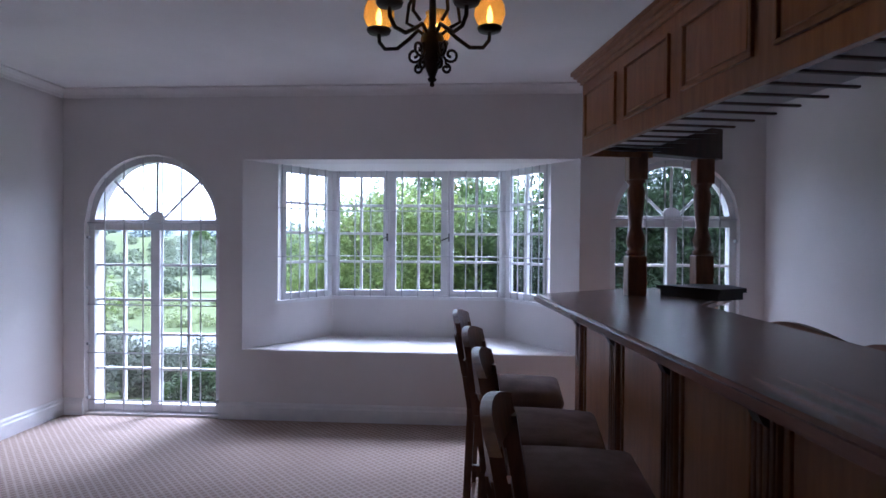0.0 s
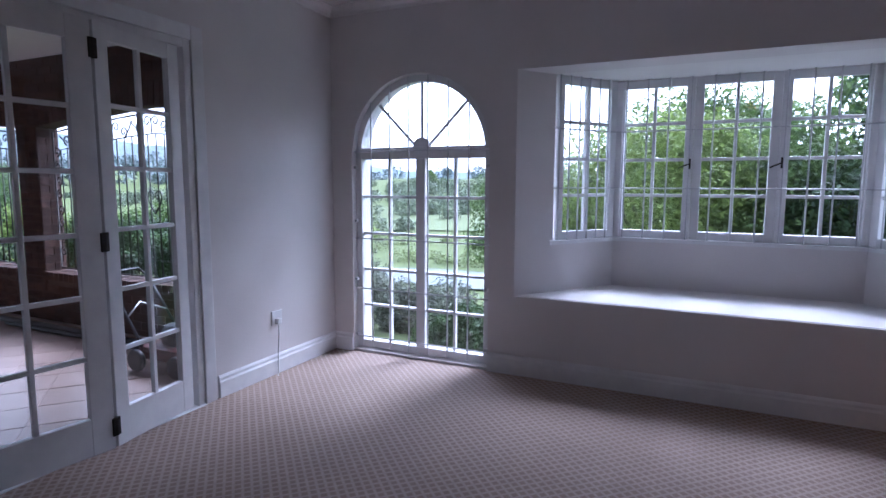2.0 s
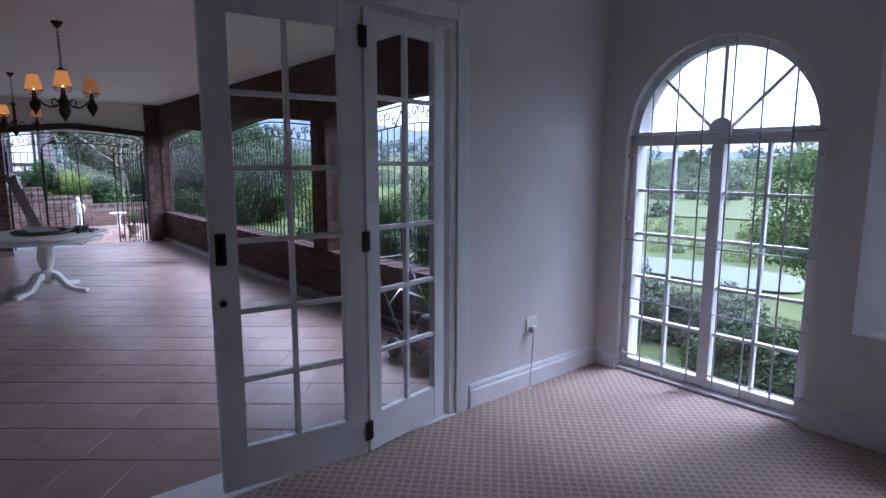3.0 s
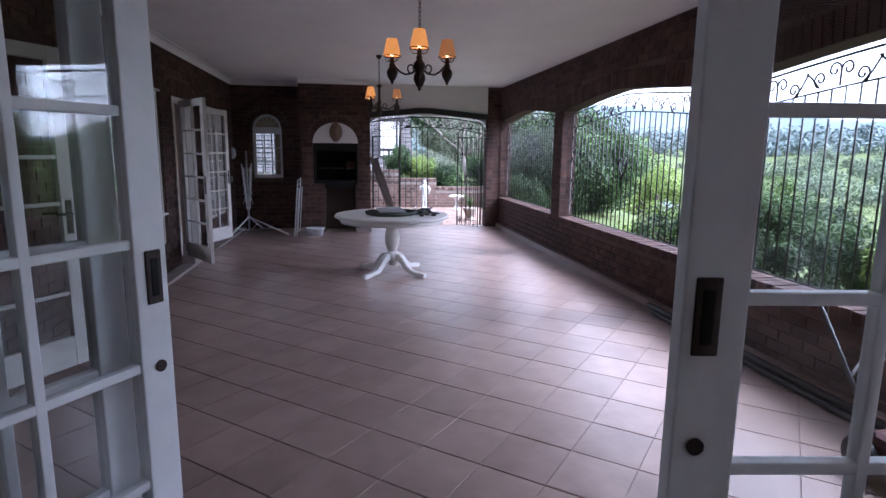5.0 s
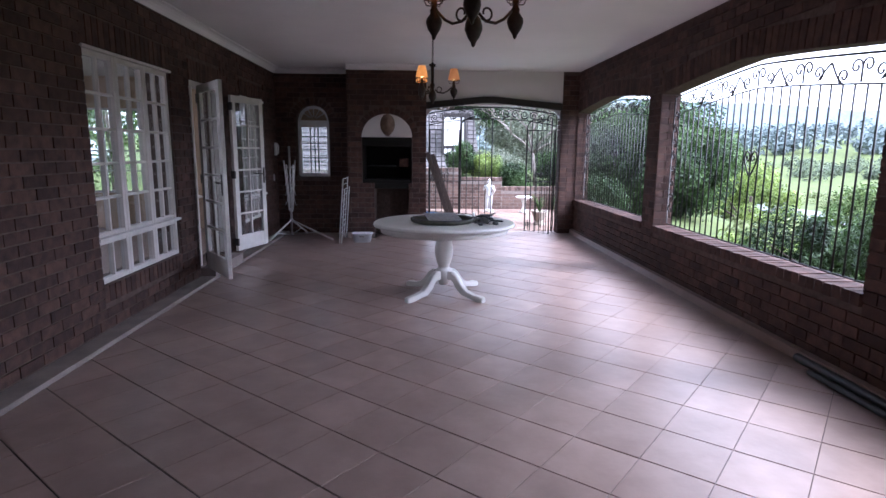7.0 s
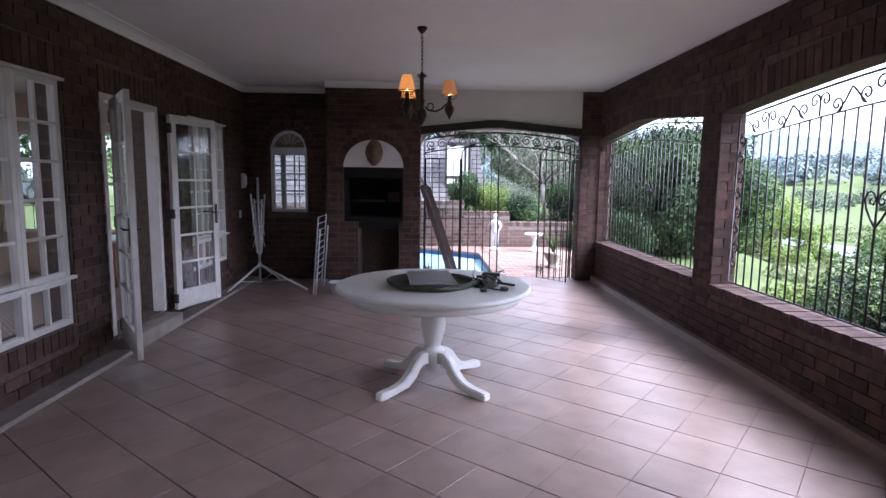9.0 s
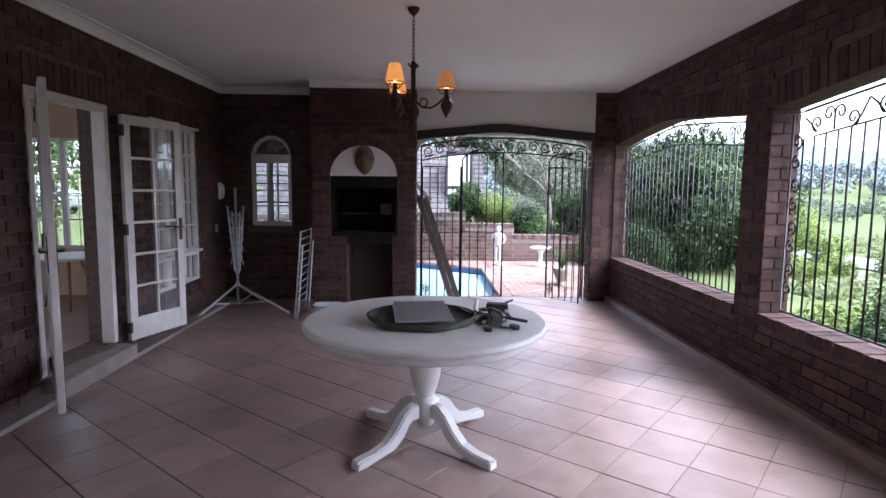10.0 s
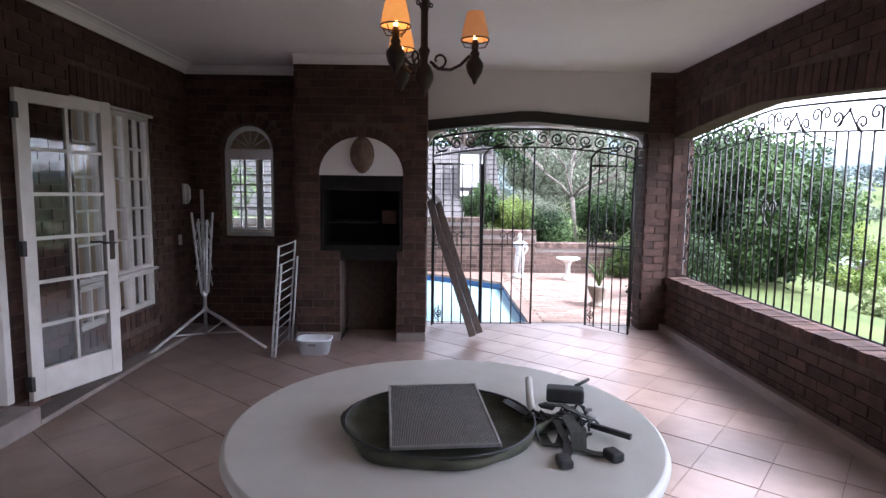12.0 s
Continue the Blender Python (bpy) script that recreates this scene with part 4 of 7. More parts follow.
for i in range(14):
    x = 0.10 + 2.11 * i / 13
    s = 1 if i % 2 else -1
    bm = B(); tube(bm, [(x + 0.07 * s, 0, ot(x) - (0.015 if s > 0 else 0.185))] + [(x + p[0], 0, ot(x) - 0.10 + p[2]) for p in spiral(0, 0, 0.075, 0.016, (0.5 if s > 0 else -0.5), 1.5 * s, 20)], 0.009, 5); part("scroll", bm, IRON, gt)

# ---- lounge things ----
BARZ = 1.245


def bar_counter():
    """The bar: a long panelled front, an angled return, and a thick dark top."""
    t = thing("bar_counter", pose(0, 0, 0), "dark wooden bar counter with panelled oak front", "bar")
    outer = [(1.32, -0.6), (0.893, 3.443), (1.60, 4.02), (2.12, 4.00)]
    inner = [(2.14, 3.60), (2.00, 3.40), (1.70, 2.95), (1.84, -0.6)]
    bm = B(); prism(bm, [*outer, *inner], BARZ - 0.045, BARZ)
    bmesh.ops.recalc_face_normals(bm, faces=bm.faces[:])
    bmesh.ops.bevel(bm, geom=[e for e in bm.edges if abs(e.verts[0].co.z - e.verts[1].co.z) < 0.001], offset=0.012, segments=2, affect="EDGES")
    part("bar_top", bm, BARWOOD, t, "dark polished wooden top")
    o2 = [(x + 0.25, y - 0.14) for x, y in outer[:2]] + [(1.70, 3.88), (2.06, 3.88)]
    i2 = [(2.06, 3.64), (1.94, 3.48), (1.62, 3.10), (1.76, -0.6)]
    bm = B(); prism(bm, [*o2, *i2], 0.0, BARZ - 0.047); bmesh.ops.recalc_face_normals(bm, faces=bm.faces[:]); part("body", bm, OAK, t)
    # front: fluted pilasters, wide flat panels in thin mouldings, and brackets
    a, b = Vector((*o2[0], 0)), Vector((*o2[1], 0))
    d = (a - b); ln = d.length; d.normalize()
    ang = math.degrees(math.atan2(d.y, d.x))
    pitch = 0.58
    zt = BARZ - 0.05
    for i in range(int(ln / pitch) + 1):
        q = b + d * (0.055 + i * pitch)
        mm = pose(q.x, q.y, 0, 0, 0, ang)
        bm = B(); box(bm, -0.052, -0.018, 0.0, 0.052, 0.01, zt, 0.003, mm); pil = part("pilaster", bm, OAK, t)
        for x in (-0.040, -0.016, 0.016, 0.040):
            bm = B(); box(bm, x - 0.007, -0.026, 0.10, x + 0.007, -0.012, zt - 0.02, 0.003, mm); part("fillet", bm, STOOLWOOD, pil, "darker moulded fillet")
        tt = B(); prism(tt, [(0.0, zt), (-0.17, zt), (-0.165, zt - 0.018), (-0.11, zt - 0.03), (-0.06, zt - 0.065), (-0.035, zt - 0.11), (0.0, zt - 0.13)], -0.024, 0.024, "x")
        bm = B(); merge(bm, tt, mm); bmesh.ops.recalc_face_normals(bm, faces=bm.faces[:]); part("bracket", bm, DARKWOOD, t)
        if i < int(ln / pitch):
            x0, x1, z0, z1 = 0.075, pitch - 0.075, 0.14, zt - 0.05
            for nm, q in (("panel_rail", (x0, -0.012, z0, x1, 0.004, z0 + 0.018)), ("panel_rail", (x0, -0.012, z1 - 0.018, x1, 0.004, z1)), ("panel_stile", (x0, -0.012, z0 + 0.018, x0 + 0.018, 0.004, z1 - 0.018)), ("panel_stile", (x1 - 0.018, -0.012, z0 + 0.018, x1, 0.004, z1 - 0.018)), ("front_panel", (x0 + 0.022, -0.004, z0 + 0.022, x1 - 0.022, 0.004, z1 - 0.022))):
                bm = B(); box(bm, *q, 0.003, mm); part(nm, bm, OAK, t)
    bm = B(); box(bm, 0.0, -0.03, 0.0, ln, 0.0, 0.09, 0.004, pose(b.x, b.y, 0, 0, 0, ang)); part("kick_board", bm, DARKWOOD, t)
    prof = [(0.062, 0), (0.062, 0.20), (0.05, 0.215), (0.042, 0.23), (0.056, 0.25), (0.056, 0.262), (0.038, 0.275), (0.05, 0.30), (0.056, 0.335), (0.046, 0.37), (0.036, 0.40), (0.040, 0.46), (0.050, 0.56), (0.052, 0.62), (0.040, 0.66), (0.056, 0.675), (0.056, 0.69), (0.044, 0.70), (0.062, 0.72)]
    for x, y in ((1.49, 3.43), (1.97, 3.68)):
        bm = B(); lathe(bm, prof[3:-1], 16, (x, y, BARZ)); box(bm, x - 0.056, y - 0.056, BARZ, x + 0.056, y + 0.056, BARZ + 0.238, 0.008); box(bm, x - 0.056, y - 0.056, BARZ + 0.685, x + 0.056, y + 0.056, BARZ + 0.845, 0.008); part("turned_post", bm, STOOLWOOD, t, "turned wooden post")
    bm = B(); box(bm, -0.20, -0.05, BARZ + 0.845, 0.66, 0.05, BARZ + 1.04, 0.006, pose(1.49, 3.43, 0, 0, 0, 27.5)); part("cross_beam", bm, DARKWOOD, t)
    return t


bar_counter()


def canopy():
    """Panelled oak canopy over the bar, with a slatted glass rack under it."""
    a, b = Vector((1.155, 3.34, 0)), Vector((1.82, -0.25, 0))
    d = b - a; ln = d.length; d.normalize()
    ang = math.degrees(math.atan2(d.y, d.x))
    z0, z1 = 2.06, 2.505
    t = thing("bar_canopy", pose(a.x, a.y, 0, 0, 0, ang), "panelled oak canopy with a slatted glass rack underneath", "canopy")
    # local: x along towards the near end, -y is the lounge side
    bm = B(); box(bm, 0, 0.0, z0, ln, 0.035, z1, 0.003); box(bm, 0, 0.035, z0, 0.03, 0.42, z1); box(bm, 0.03, 0.035, z1 - 0.03, ln, 0.40, z1 - 0.004)
    part("fascia", bm, OAK, t)
    bm = B()
    for k, (zz, o) in enumerate(((z1 - 0.03, 0.012), (z1 - 0.01, 0.026), (z1 + 0.012, 0.042), (z1 + 0.03, 0.055))):
        box(bm, -o, -o, zz, ln, 0.02, zz + 0.024, 0.003)
    part("cornice_moulding", bm, OAK, t)
    n = 7
    w = ln / n
    for i in range(n):
        x0, x1 = i * w + 0.05, (i + 1) * w - 0.05
        bm = B()
        for q in ((x0, z0 + 0.09, x1, z0 + 0.105), (x0, z1 - 0.105, x1, z1 - 0.09), (x0, z0 + 0.105, x0 + 0.016, z1 - 0.105), (x1 - 0.016, z0 + 0.105, x1, z1 - 0.105)):
            box(bm, q[0], -0.014, q[1], q[2], 0.004, q[3], 0.003)
        box(bm, x0 + 0.03, -0.006, z0 + 0.12, x1 - 0.03, 0.004, z1 - 0.12, 0.004)
        part("raised_panel", bm, OAK, t)
    bm = B(); box(bm, 0.032, 0.036, z0 + 0.05, ln, 0.40, z0 + 0.065); part("soffit", bm, PLASTER, t, "pale soffit board")
    k = int(ln / 0.135)
    for i in range(k):
        x = 0.08 + i * 0.135
        bm = B(); box(bm, x, 0.036, z0 + 0.026, x + 0.018, 0.44, z0 + 0.036, 0.003); part("rack_slat", bm, DARKWOOD, t, "dark rack slat")
    for x in (1.6, 3.2):
        bm = B(); tube(bm, [(x, 0.22, z1 - 0.02), (x, 0.22, RC + 0.01)], 0.012, 8); part("hanger_rod", bm, IRON, t)
    return t


canopy()


def bar_stool(m, label, group):
    t = thing("bar_stool", m, label, "bar stool", group)
    s = 0.21
    for x, y, back in ((-s, -s, 1), (-s, s, 1), (s, -s, 0), (s, s, 0)):
        bm = B()
        if back:
            for (za, zb, xa, xb) in ((0, 0.72, -0.03, 0.0), (0.72, 1.10, 0.0, -0.06)):
                prism(bm, [(x + xa - 0.018, za), (x + xa + 0.020, za), (x + xb + 0.020, zb), (x + xb - 0.018, zb)], y - 0.018, y + 0.018, "y")
        else:
            prism(bm, [(x - 0.002, 0), (x + 0.032, 0), (x + 0.018, 0.70), (x - 0.02, 0.70)], y - 0.018, y + 0.018, "y")
        part("leg", bm, STOOLWOOD, t)
    bm = B(); box(bm, -s - 0.02, -s - 0.02, 0.66, s + 0.025, s + 0.02, 0.725, 0.008); part("seat_frame", bm, STOOLWOOD, t)
    bm = B(); box(bm, -s - 0.015, -s - 0.02, 0.72, s + 0.04, s + 0.02, 0.80, 0.034)
    bmesh.ops.subdivide_edges(bm, edges=bm.edges[:], cuts=2, use_grid_fill=True)
    for v in bm.verts:
        if v.co.z > 0.78:
            v.co.z += 0.022 * max(0, 1 - (v.co.x / 0.25) ** 2) * max(0, 1 - (v.co.y / 0.25) ** 2)
    for f in bm.faces:
        f.smooth = True
    part("seat_cushion", bm, SUEDE, t, "brown suede seat cushion")
    # back: bowed top rail, mid rail and splats
    def rail(z0, z1, bow, lean0, lean1, crest=0.0, name="top_rail"):
        bm = B(); n = 10
        for i in range(n):
            ys = [-s - 0.025 + (2 * s + 0.05) * (i + k) / n for k in (0, 1)]
            xb = [-s + 0.0 - bow * (1 - (y / (s + 0.025)) ** 2) for y in ys]
            zt = [z1 + crest * (1 - (y / (s + 0.025)) ** 2) for y in ys]
            vs = [bm.verts.new(p) for k in (0, 1) for p in ((xb[k] + lean0 - 0.014, ys[k], z0), (xb[k] + lean0 + 0.014, ys[k], z0), (xb[k] + lean1 + 0.013, ys[k], zt[k]), (xb[k] + lean1 - 0.013, ys[k], zt[k]))]
            for q in ((0, 1, 5, 4), (1, 2, 6, 5), (2, 3, 7, 6), (3, 0, 4, 7)):
                bm.faces.new([vs[j] for j in q])
            if i == 0:
                bm.faces.new(vs[:4][::-1])
            if i == n - 1:
                bm.faces.new(vs[4:])
        bmesh.ops.remove_doubles(bm, verts=bm.verts[:], dist=0.0005); bmesh.ops.recalc_face_normals(bm, faces=bm.faces[:])
        part(name, bm, STOOLWOOD, t)
    rail(1.07, 1.15, 0.035, -0.052, -0.068, 0.04)
    rail(0.84, 0.885, 0.02, -0.02, -0.026, name="mid_rail")
    for y in (-0.135, -0.045, 0.045, 0.135):
        bm = B(); prism(bm, [(-s - 0.055, 0.88), (-s - 0.040, 0.88), (-s - 0.080, 1.08), (-s - 0.095, 1.08)], y - 0.019, y + 0.019, "y"); part("splat", bm, STOOLWOOD, t)
    for (x0, y0, x1, y1, z) in ((-s - 0.01, -s, s + 0.02, -s, 0.22), (-s - 0.01, s, s + 0.02, s, 0.22), (s + 0.02, -s, s + 0.02, s, 0.30), (-s - 0.01, -s, -s - 0.01, s, 0.16), (-s - 0.01, -s, s + 0.02, -s, 0.42), (-s - 0.01, s, s + 0.02, s, 0.42)):
        bm = B(); box(bm, min(x0, x1) - 0.012, min(y0, y1) - 0.012, z - 0.017, max(x0, x1) + 0.012, max(y0, y1) + 0.012, z + 0.017, 0.004); part("stretcher", bm, STOOLWOOD, t)
    return t


st = bar_stool(pose(0.75, 3.02, 0, 0, 0, -4), "dark wooden bar stool with brown suede seat at the bar", "stools along the bar")
for x, y, r in ((0.82, 2.37, -6), (0.865, 1.88, -3), (0.895, 1.25, -5)):
    copy_thing(st, pose(x, y, 0, 0, 0, r))
for x, y, r in ((2.10, 2.28, 4), (2.13, 1.72, -3)):
    o = copy_thing(st, pose(x, y, 0.06, 0, 0, r))
    tagged(o, "dark wooden bar stool standing behind the bar counter", group="stools behind the bar")
bm = B(); box(bm, 1.84, -0.6, 0.0, 2.86, 3.0, 0.06, 0.004); tagged(part("bar_platform", bm, DARKWOOD), "dark timber platform behind the bar counter", "platform", kind="structure")
# dark shelf in the corner of the bar
sv = thing("serving_shelf", pose(0, 0, 0), "black wooden serving shelf in the corner of the bar", "shelf")
for z0, z1, k in ((BARZ + 0.041, BARZ + 0.065, 0.0), (BARZ + 0.001, BARZ + 0.040, 0.02)):
    bm = B(); prism(bm, [(1.62 + k, 3.44 - k * 0.3), (1.89, 3.55 - k), (2.06 - k, 3.52 - k), (2.05 - k, 3.24), (1.85, 3.10 + k)], z0, z1); bmesh.ops.recalc_face_normals(bm, faces=bm.faces[:]); part("top" if not k else "edge_moulding", bm, BEAM, sv)


def lounge_chandelier(x, y):
    t = thing("chandelier", pose(x, y, 0), "bronzed iron chandelier with amber glass globes", "chandelier")
    zb = 2.151
    bm = B(); lathe(bm, [(0.004, 0), (0.010, 0.006), (0.007, 0.018), (0.016, 0.024), (0.018, 0.03), (0.012, 0.036), (0.022, 0.06), (0.042, 0.11), (0.050, 0.15), (0.044, 0.19), (0.024, 0.215), (0.014, 0.23), (0.012, 0.40), (0.02, 0.42), (0.012, 0.44), (0.012, 0.58), (0.004, 0.6)], 16, (0, 0, zb)); part("stem", bm, BRONZE, t)
    bm = B(); tube(bm, [(0, 0, zb + 0.58), (0, 0, RC)], 0.006, 6); lathe(bm, [(0.05, 0), (0.05, -0.02), (0.02, -0.05)], 14, (0, 0, RC)); part("chain", bm, BRONZE, t)
    for k in range(5):
        a = radians(90 + 72 * k)
        rot = Matrix.Rotation(a, 4, "Z")
        bm = B()
        pts = [(0.03, 0, zb + 0.20), (0.06, 0, zb + 0.225), (0.10, 0, zb + 0.195), (0.15, 0, zb + 0.165), (0.205, 0, zb + 0.17), (0.23, 0, zb + 0.20), (0.232, 0, zb + 0.235)]
        tube(bm, pts, 0.008, 6)
        tube(bm, [(0.075 + p[0], 0, zb + 0.13 + p[2]) for p in spiral(0, 0, 0.035, 0.008, 2.2, 1.4, 16)], 0.006, 5)
        tube(bm, [(0.055, 0, zb + 0.11)] + [(0.055 + p[0], 0, zb + 0.075 + p[2]) for p in spiral(0, 0, 0.02, 0.006, 1.6, -1.2, 12)], 0.006, 5)
        tube(bm, [(0.02, 0, zb + 0.40), (0.06, 0, zb + 0.39), (0.10, 0, zb + 0.33), (0.11, 0, zb + 0.26), (0.07, 0, zb + 0.235)], 0.007, 6)
        bmesh.ops.transform(bm, matrix=rot, verts=bm.verts[:]); arm = part("arm", bm, BRONZE, t)
        bm = B(); lathe(bm, [(0.012, 0), (0.045, 0.006), (0.05, 0.018), (0.03, 0.022)], 14, (0.232, 0, zb + 0.232)); bmesh.ops.transform(bm, matrix=rot, verts=bm.verts[:]); part("cup", bm, BRONZE, arm)
        bm = B(); lathe(bm, [(0.028, 0.0), (0.052, 0.02), (0.062, 0.05), (0.058, 0.085), (0.045, 0.11), (0.05, 0.125)], 18, (0.232, 0, zb + 0.252), cap=False); bmesh.ops.transform(bm, matrix=rot, verts=bm.verts[:]); part("globe", bm, AMBERGLASS, arm, "amber ribbed glass globe")
        bm = B(); lathe(bm, [(0.009, 0), (0.013, 0.02), (0.010, 0.045), (0.002, 0.065)], 10, (0.232, 0, zb + 0.27)); bmesh.ops.transform(bm, matrix=rot, verts=bm.verts[:]); part("bulb", bm, BULB, arm)
    return t


def amber_material():
    m = bpy.data.materials.new("amber_glass"); m.use_nodes = True
    n, l = m.node_tree.nodes, m.node_tree.links
    n.remove(n["Principled BSDF"])
    tr, tl, gl = n.new("ShaderNodeBsdfTransparent"), n.new("ShaderNodeBsdfTranslucent"), n.new("ShaderNodeBsdfGlossy")
    wv = n.new("ShaderNodeTexWave"); wv.inputs["Scale"].default_value = 28; wv.inputs["Distortion"].default_value = 4
    mix, mix2 = n.new("ShaderNodeMixShader"), n.new("ShaderNodeMixShader")
    tr.inputs["Color"].default_value = (0.95, 0.62, 0.16, 1); tl.inputs["Color"].default_value = (0.95, 0.55, 0.10, 1); gl.inputs["Roughness"].default_value = 0.1
    l.new(wv.outputs["Fac"], mix.inputs[0]); l.new(tr.outputs[0], mix.inputs[1]); l.new(tl.outputs[0], mix.inputs[2])
    mix2.inputs[0].default_value = 0.06
    l.new(mix.outputs[0], mix2.inputs[1]); l.new(gl.outputs[0], mix2.inputs[2])
    l.new(mix2.outputs[0], n["Material Output"].inputs["Surface"])
    return m


AMBERGLASS = amber_material()
lounge_chandelier(0.376, 2.165)

so = thing("wall_socket", pose(XW, 4.05, 0.43), "white wall socket with a plug and trailing cable", "socket")
bm = B(); box(bm, -0.001, -0.055, -0.055, 0.010, 0.055, 0.055, 0.004); part("plate", bm, WHITE, so)
bm = B(); box(bm, 0.008, -0.03, -0.045, 0.045, 0.012, 0.0, 0.008); part("plug", bm, WHITE, so)
bm = B(); tube(bm, [(0.03, -0.01, -0.04), (0.035, -0.012, -0.12), (0.03, -0.02, -0.25), (0.035, -0.03, -0.36), (0.06, -0.06, -0.43), (0.10, -0.10, -0.452), (0.14, -0.06, -0.452)], 0.004, 6); part("cable", bm, CHROME, so)

# ---- veranda things ----


def shade_chandelier(m, label):
    t = thing("shade_chandelier", m, label, "chandelier", "veranda chandeliers")
    # local origin at the ceiling
    L = VC - 1.885
    bm = B(); lathe(bm, [(0.045, 0), (0.045, -0.012), (0.03, -0.035), (0.010, -0.055), (0.004, -0.06)], 16); part("ceiling_rose", bm, BRONZE, t)
    n = 11
    for i in range(n):
        z = -0.06 - 0.030 * i
        bm = B()
        pts = [(0.010 * math.cos(a), 0, z - 0.018 + 0.021 * math.sin(a)) for a in [k * math.tau / 10 for k in range(10)]]
        tube(bm, pts, 0.0028, 5, closed=True)
        if i % 2:
            bmesh.ops.rotate(bm, verts=bm.verts[:], matrix=Matrix.Rotation(radians(90), 3, "Z"))
        part("chain_link", bm, BRONZE, t)
    zt = -0.06 - 0.03 * n
    bm = B(); lathe(bm, [(0.004, zt + 0.01), (0.016, zt), (0.018, zt - 0.02), (0.018, -L + 0.24), (0.03, -L + 0.22), (0.02, -L + 0.19), (0.018, -L + 0.16), (0.036, -L + 0.14), (0.045, -L + 0.11), (0.047, -L + 0.085), (0.030, -L + 0.045), (0.012, -L + 0.02), (0.012, -L + 0.01), (0.003, -L)], 16); part("stem", bm, BRONZE, t)
    for k in range(4):
        bm = B(); tube(bm, [(0.018, 0, zt - 0.05), (0.028, 0, zt - 0.02)] + [(0.034 + p[0], 0, zt - 0.025 + p[2]) for p in spiral(0, 0, 0.013, 0.004, 1.6, -1.0, 10)], 0.004, 5); bmesh.ops.rotate(bm, verts=bm.verts[:], matrix=Matrix.Rotation(radians(90 * k), 3, "Z")); part("stem_scroll", bm, BRONZE, t)
    for k in range(3):
        a = radians(60 + 120 * k)
        rot = Matrix.Rotation(a, 4, "Z")
        bm = B()
        tube(bm, [(0.03, 0, -L + 0.17), (0.07, 0, -L + 0.135), (0.13, 0, -L + 0.13), (0.18, 0, -L + 0.155), (0.225, 0, -L + 0.20)], 0.008, 6)
        tube(bm, [(0.075 + p[0], 0, -L + 0.175 + p[2]) for p in spiral(0, 0, 0.04, 0.018, 3.9, 0.95, 16)], 0.006, 5)
        bmesh.ops.transform(bm, matrix=rot, verts=bm.verts[:]); arm = part("arm", bm, BRONZE, t)
        bm = B(); lathe(bm, [(0.003, 0.06), (0.010, 0.07), (0.012, 0.08), (0.035, 0.115), (0.044, 0.145), (0.042, 0.165), (0.020, 0.195), (0.024, 0.21), (0.016, 0.225), (0.018, 0.25), (0.012, 0.275)], 14, (0.25, 0, -L)); bmesh.ops.transform(bm, matrix=rot, verts=bm.verts[:]); part("candle_cup", bm, BRONZE, arm)
        bm = B()
        ring = [(0.25 + 0.070 * math.cos(q), 0.070 * math.sin(q), -L + 0.275) for q in [j * math.tau / 16 for j in range(16)]]
        tube(bm, ring, 0.004, 5, closed=True)
        for q in (0, 90, 180, 270):
            c, s = math.cos(radians(q)), math.sin(radians(q))
            tube(bm, [(0.25 + 0.012 * c, 0.012 * s, -L + 0.235), (0.25 + 0.05 * c, 0.05 * s, -L + 0.24), (0.25 + 0.070 * c, 0.070 * s, -L + 0.275)], 0.003, 5)
        bmesh.ops.transform(bm, matrix=rot, verts=bm.verts[:]); part("shade_holder", bm, BRONZE, arm)
        bm = B(); lathe(bm, [(0.068, 0.280), (0.062, 0.32), (0.050, 0.37), (0.042, 0.405)], 20, (0.25, 0, -L), cap=False); bmesh.ops.transform(bm, matrix=rot, verts=bm.verts[:])
        sh = part("lamp_shade", bm, SHADE if k != 0 else SHADEOFF, arm, "amber fabric shade")
        bm = B(); tube(bm, [(0.25, 0, -L + 0.275), (0.25, 0, -L + 0.30)], 0.009, 8); lathe(bm, [(0.010, 0.30), (0.014, 0.315), (0.010, 0.335), (0.002, 0.352)], 10, (0.25, 0, -L)); bmesh.ops.transform(bm, matrix=rot, verts=bm.verts[:]); part("bulb", bm, BULB, arm)
    return t


shade_chandelier(pose(-6.76, 1.91, VC, 0, 0, 53), "bronzed iron chandelier with three amber shades, lit")
shade_chandelier(pose(-10.55, 1.78, VC, 0, 0, 30), "bronzed iron chandelier with three amber shades, lit")


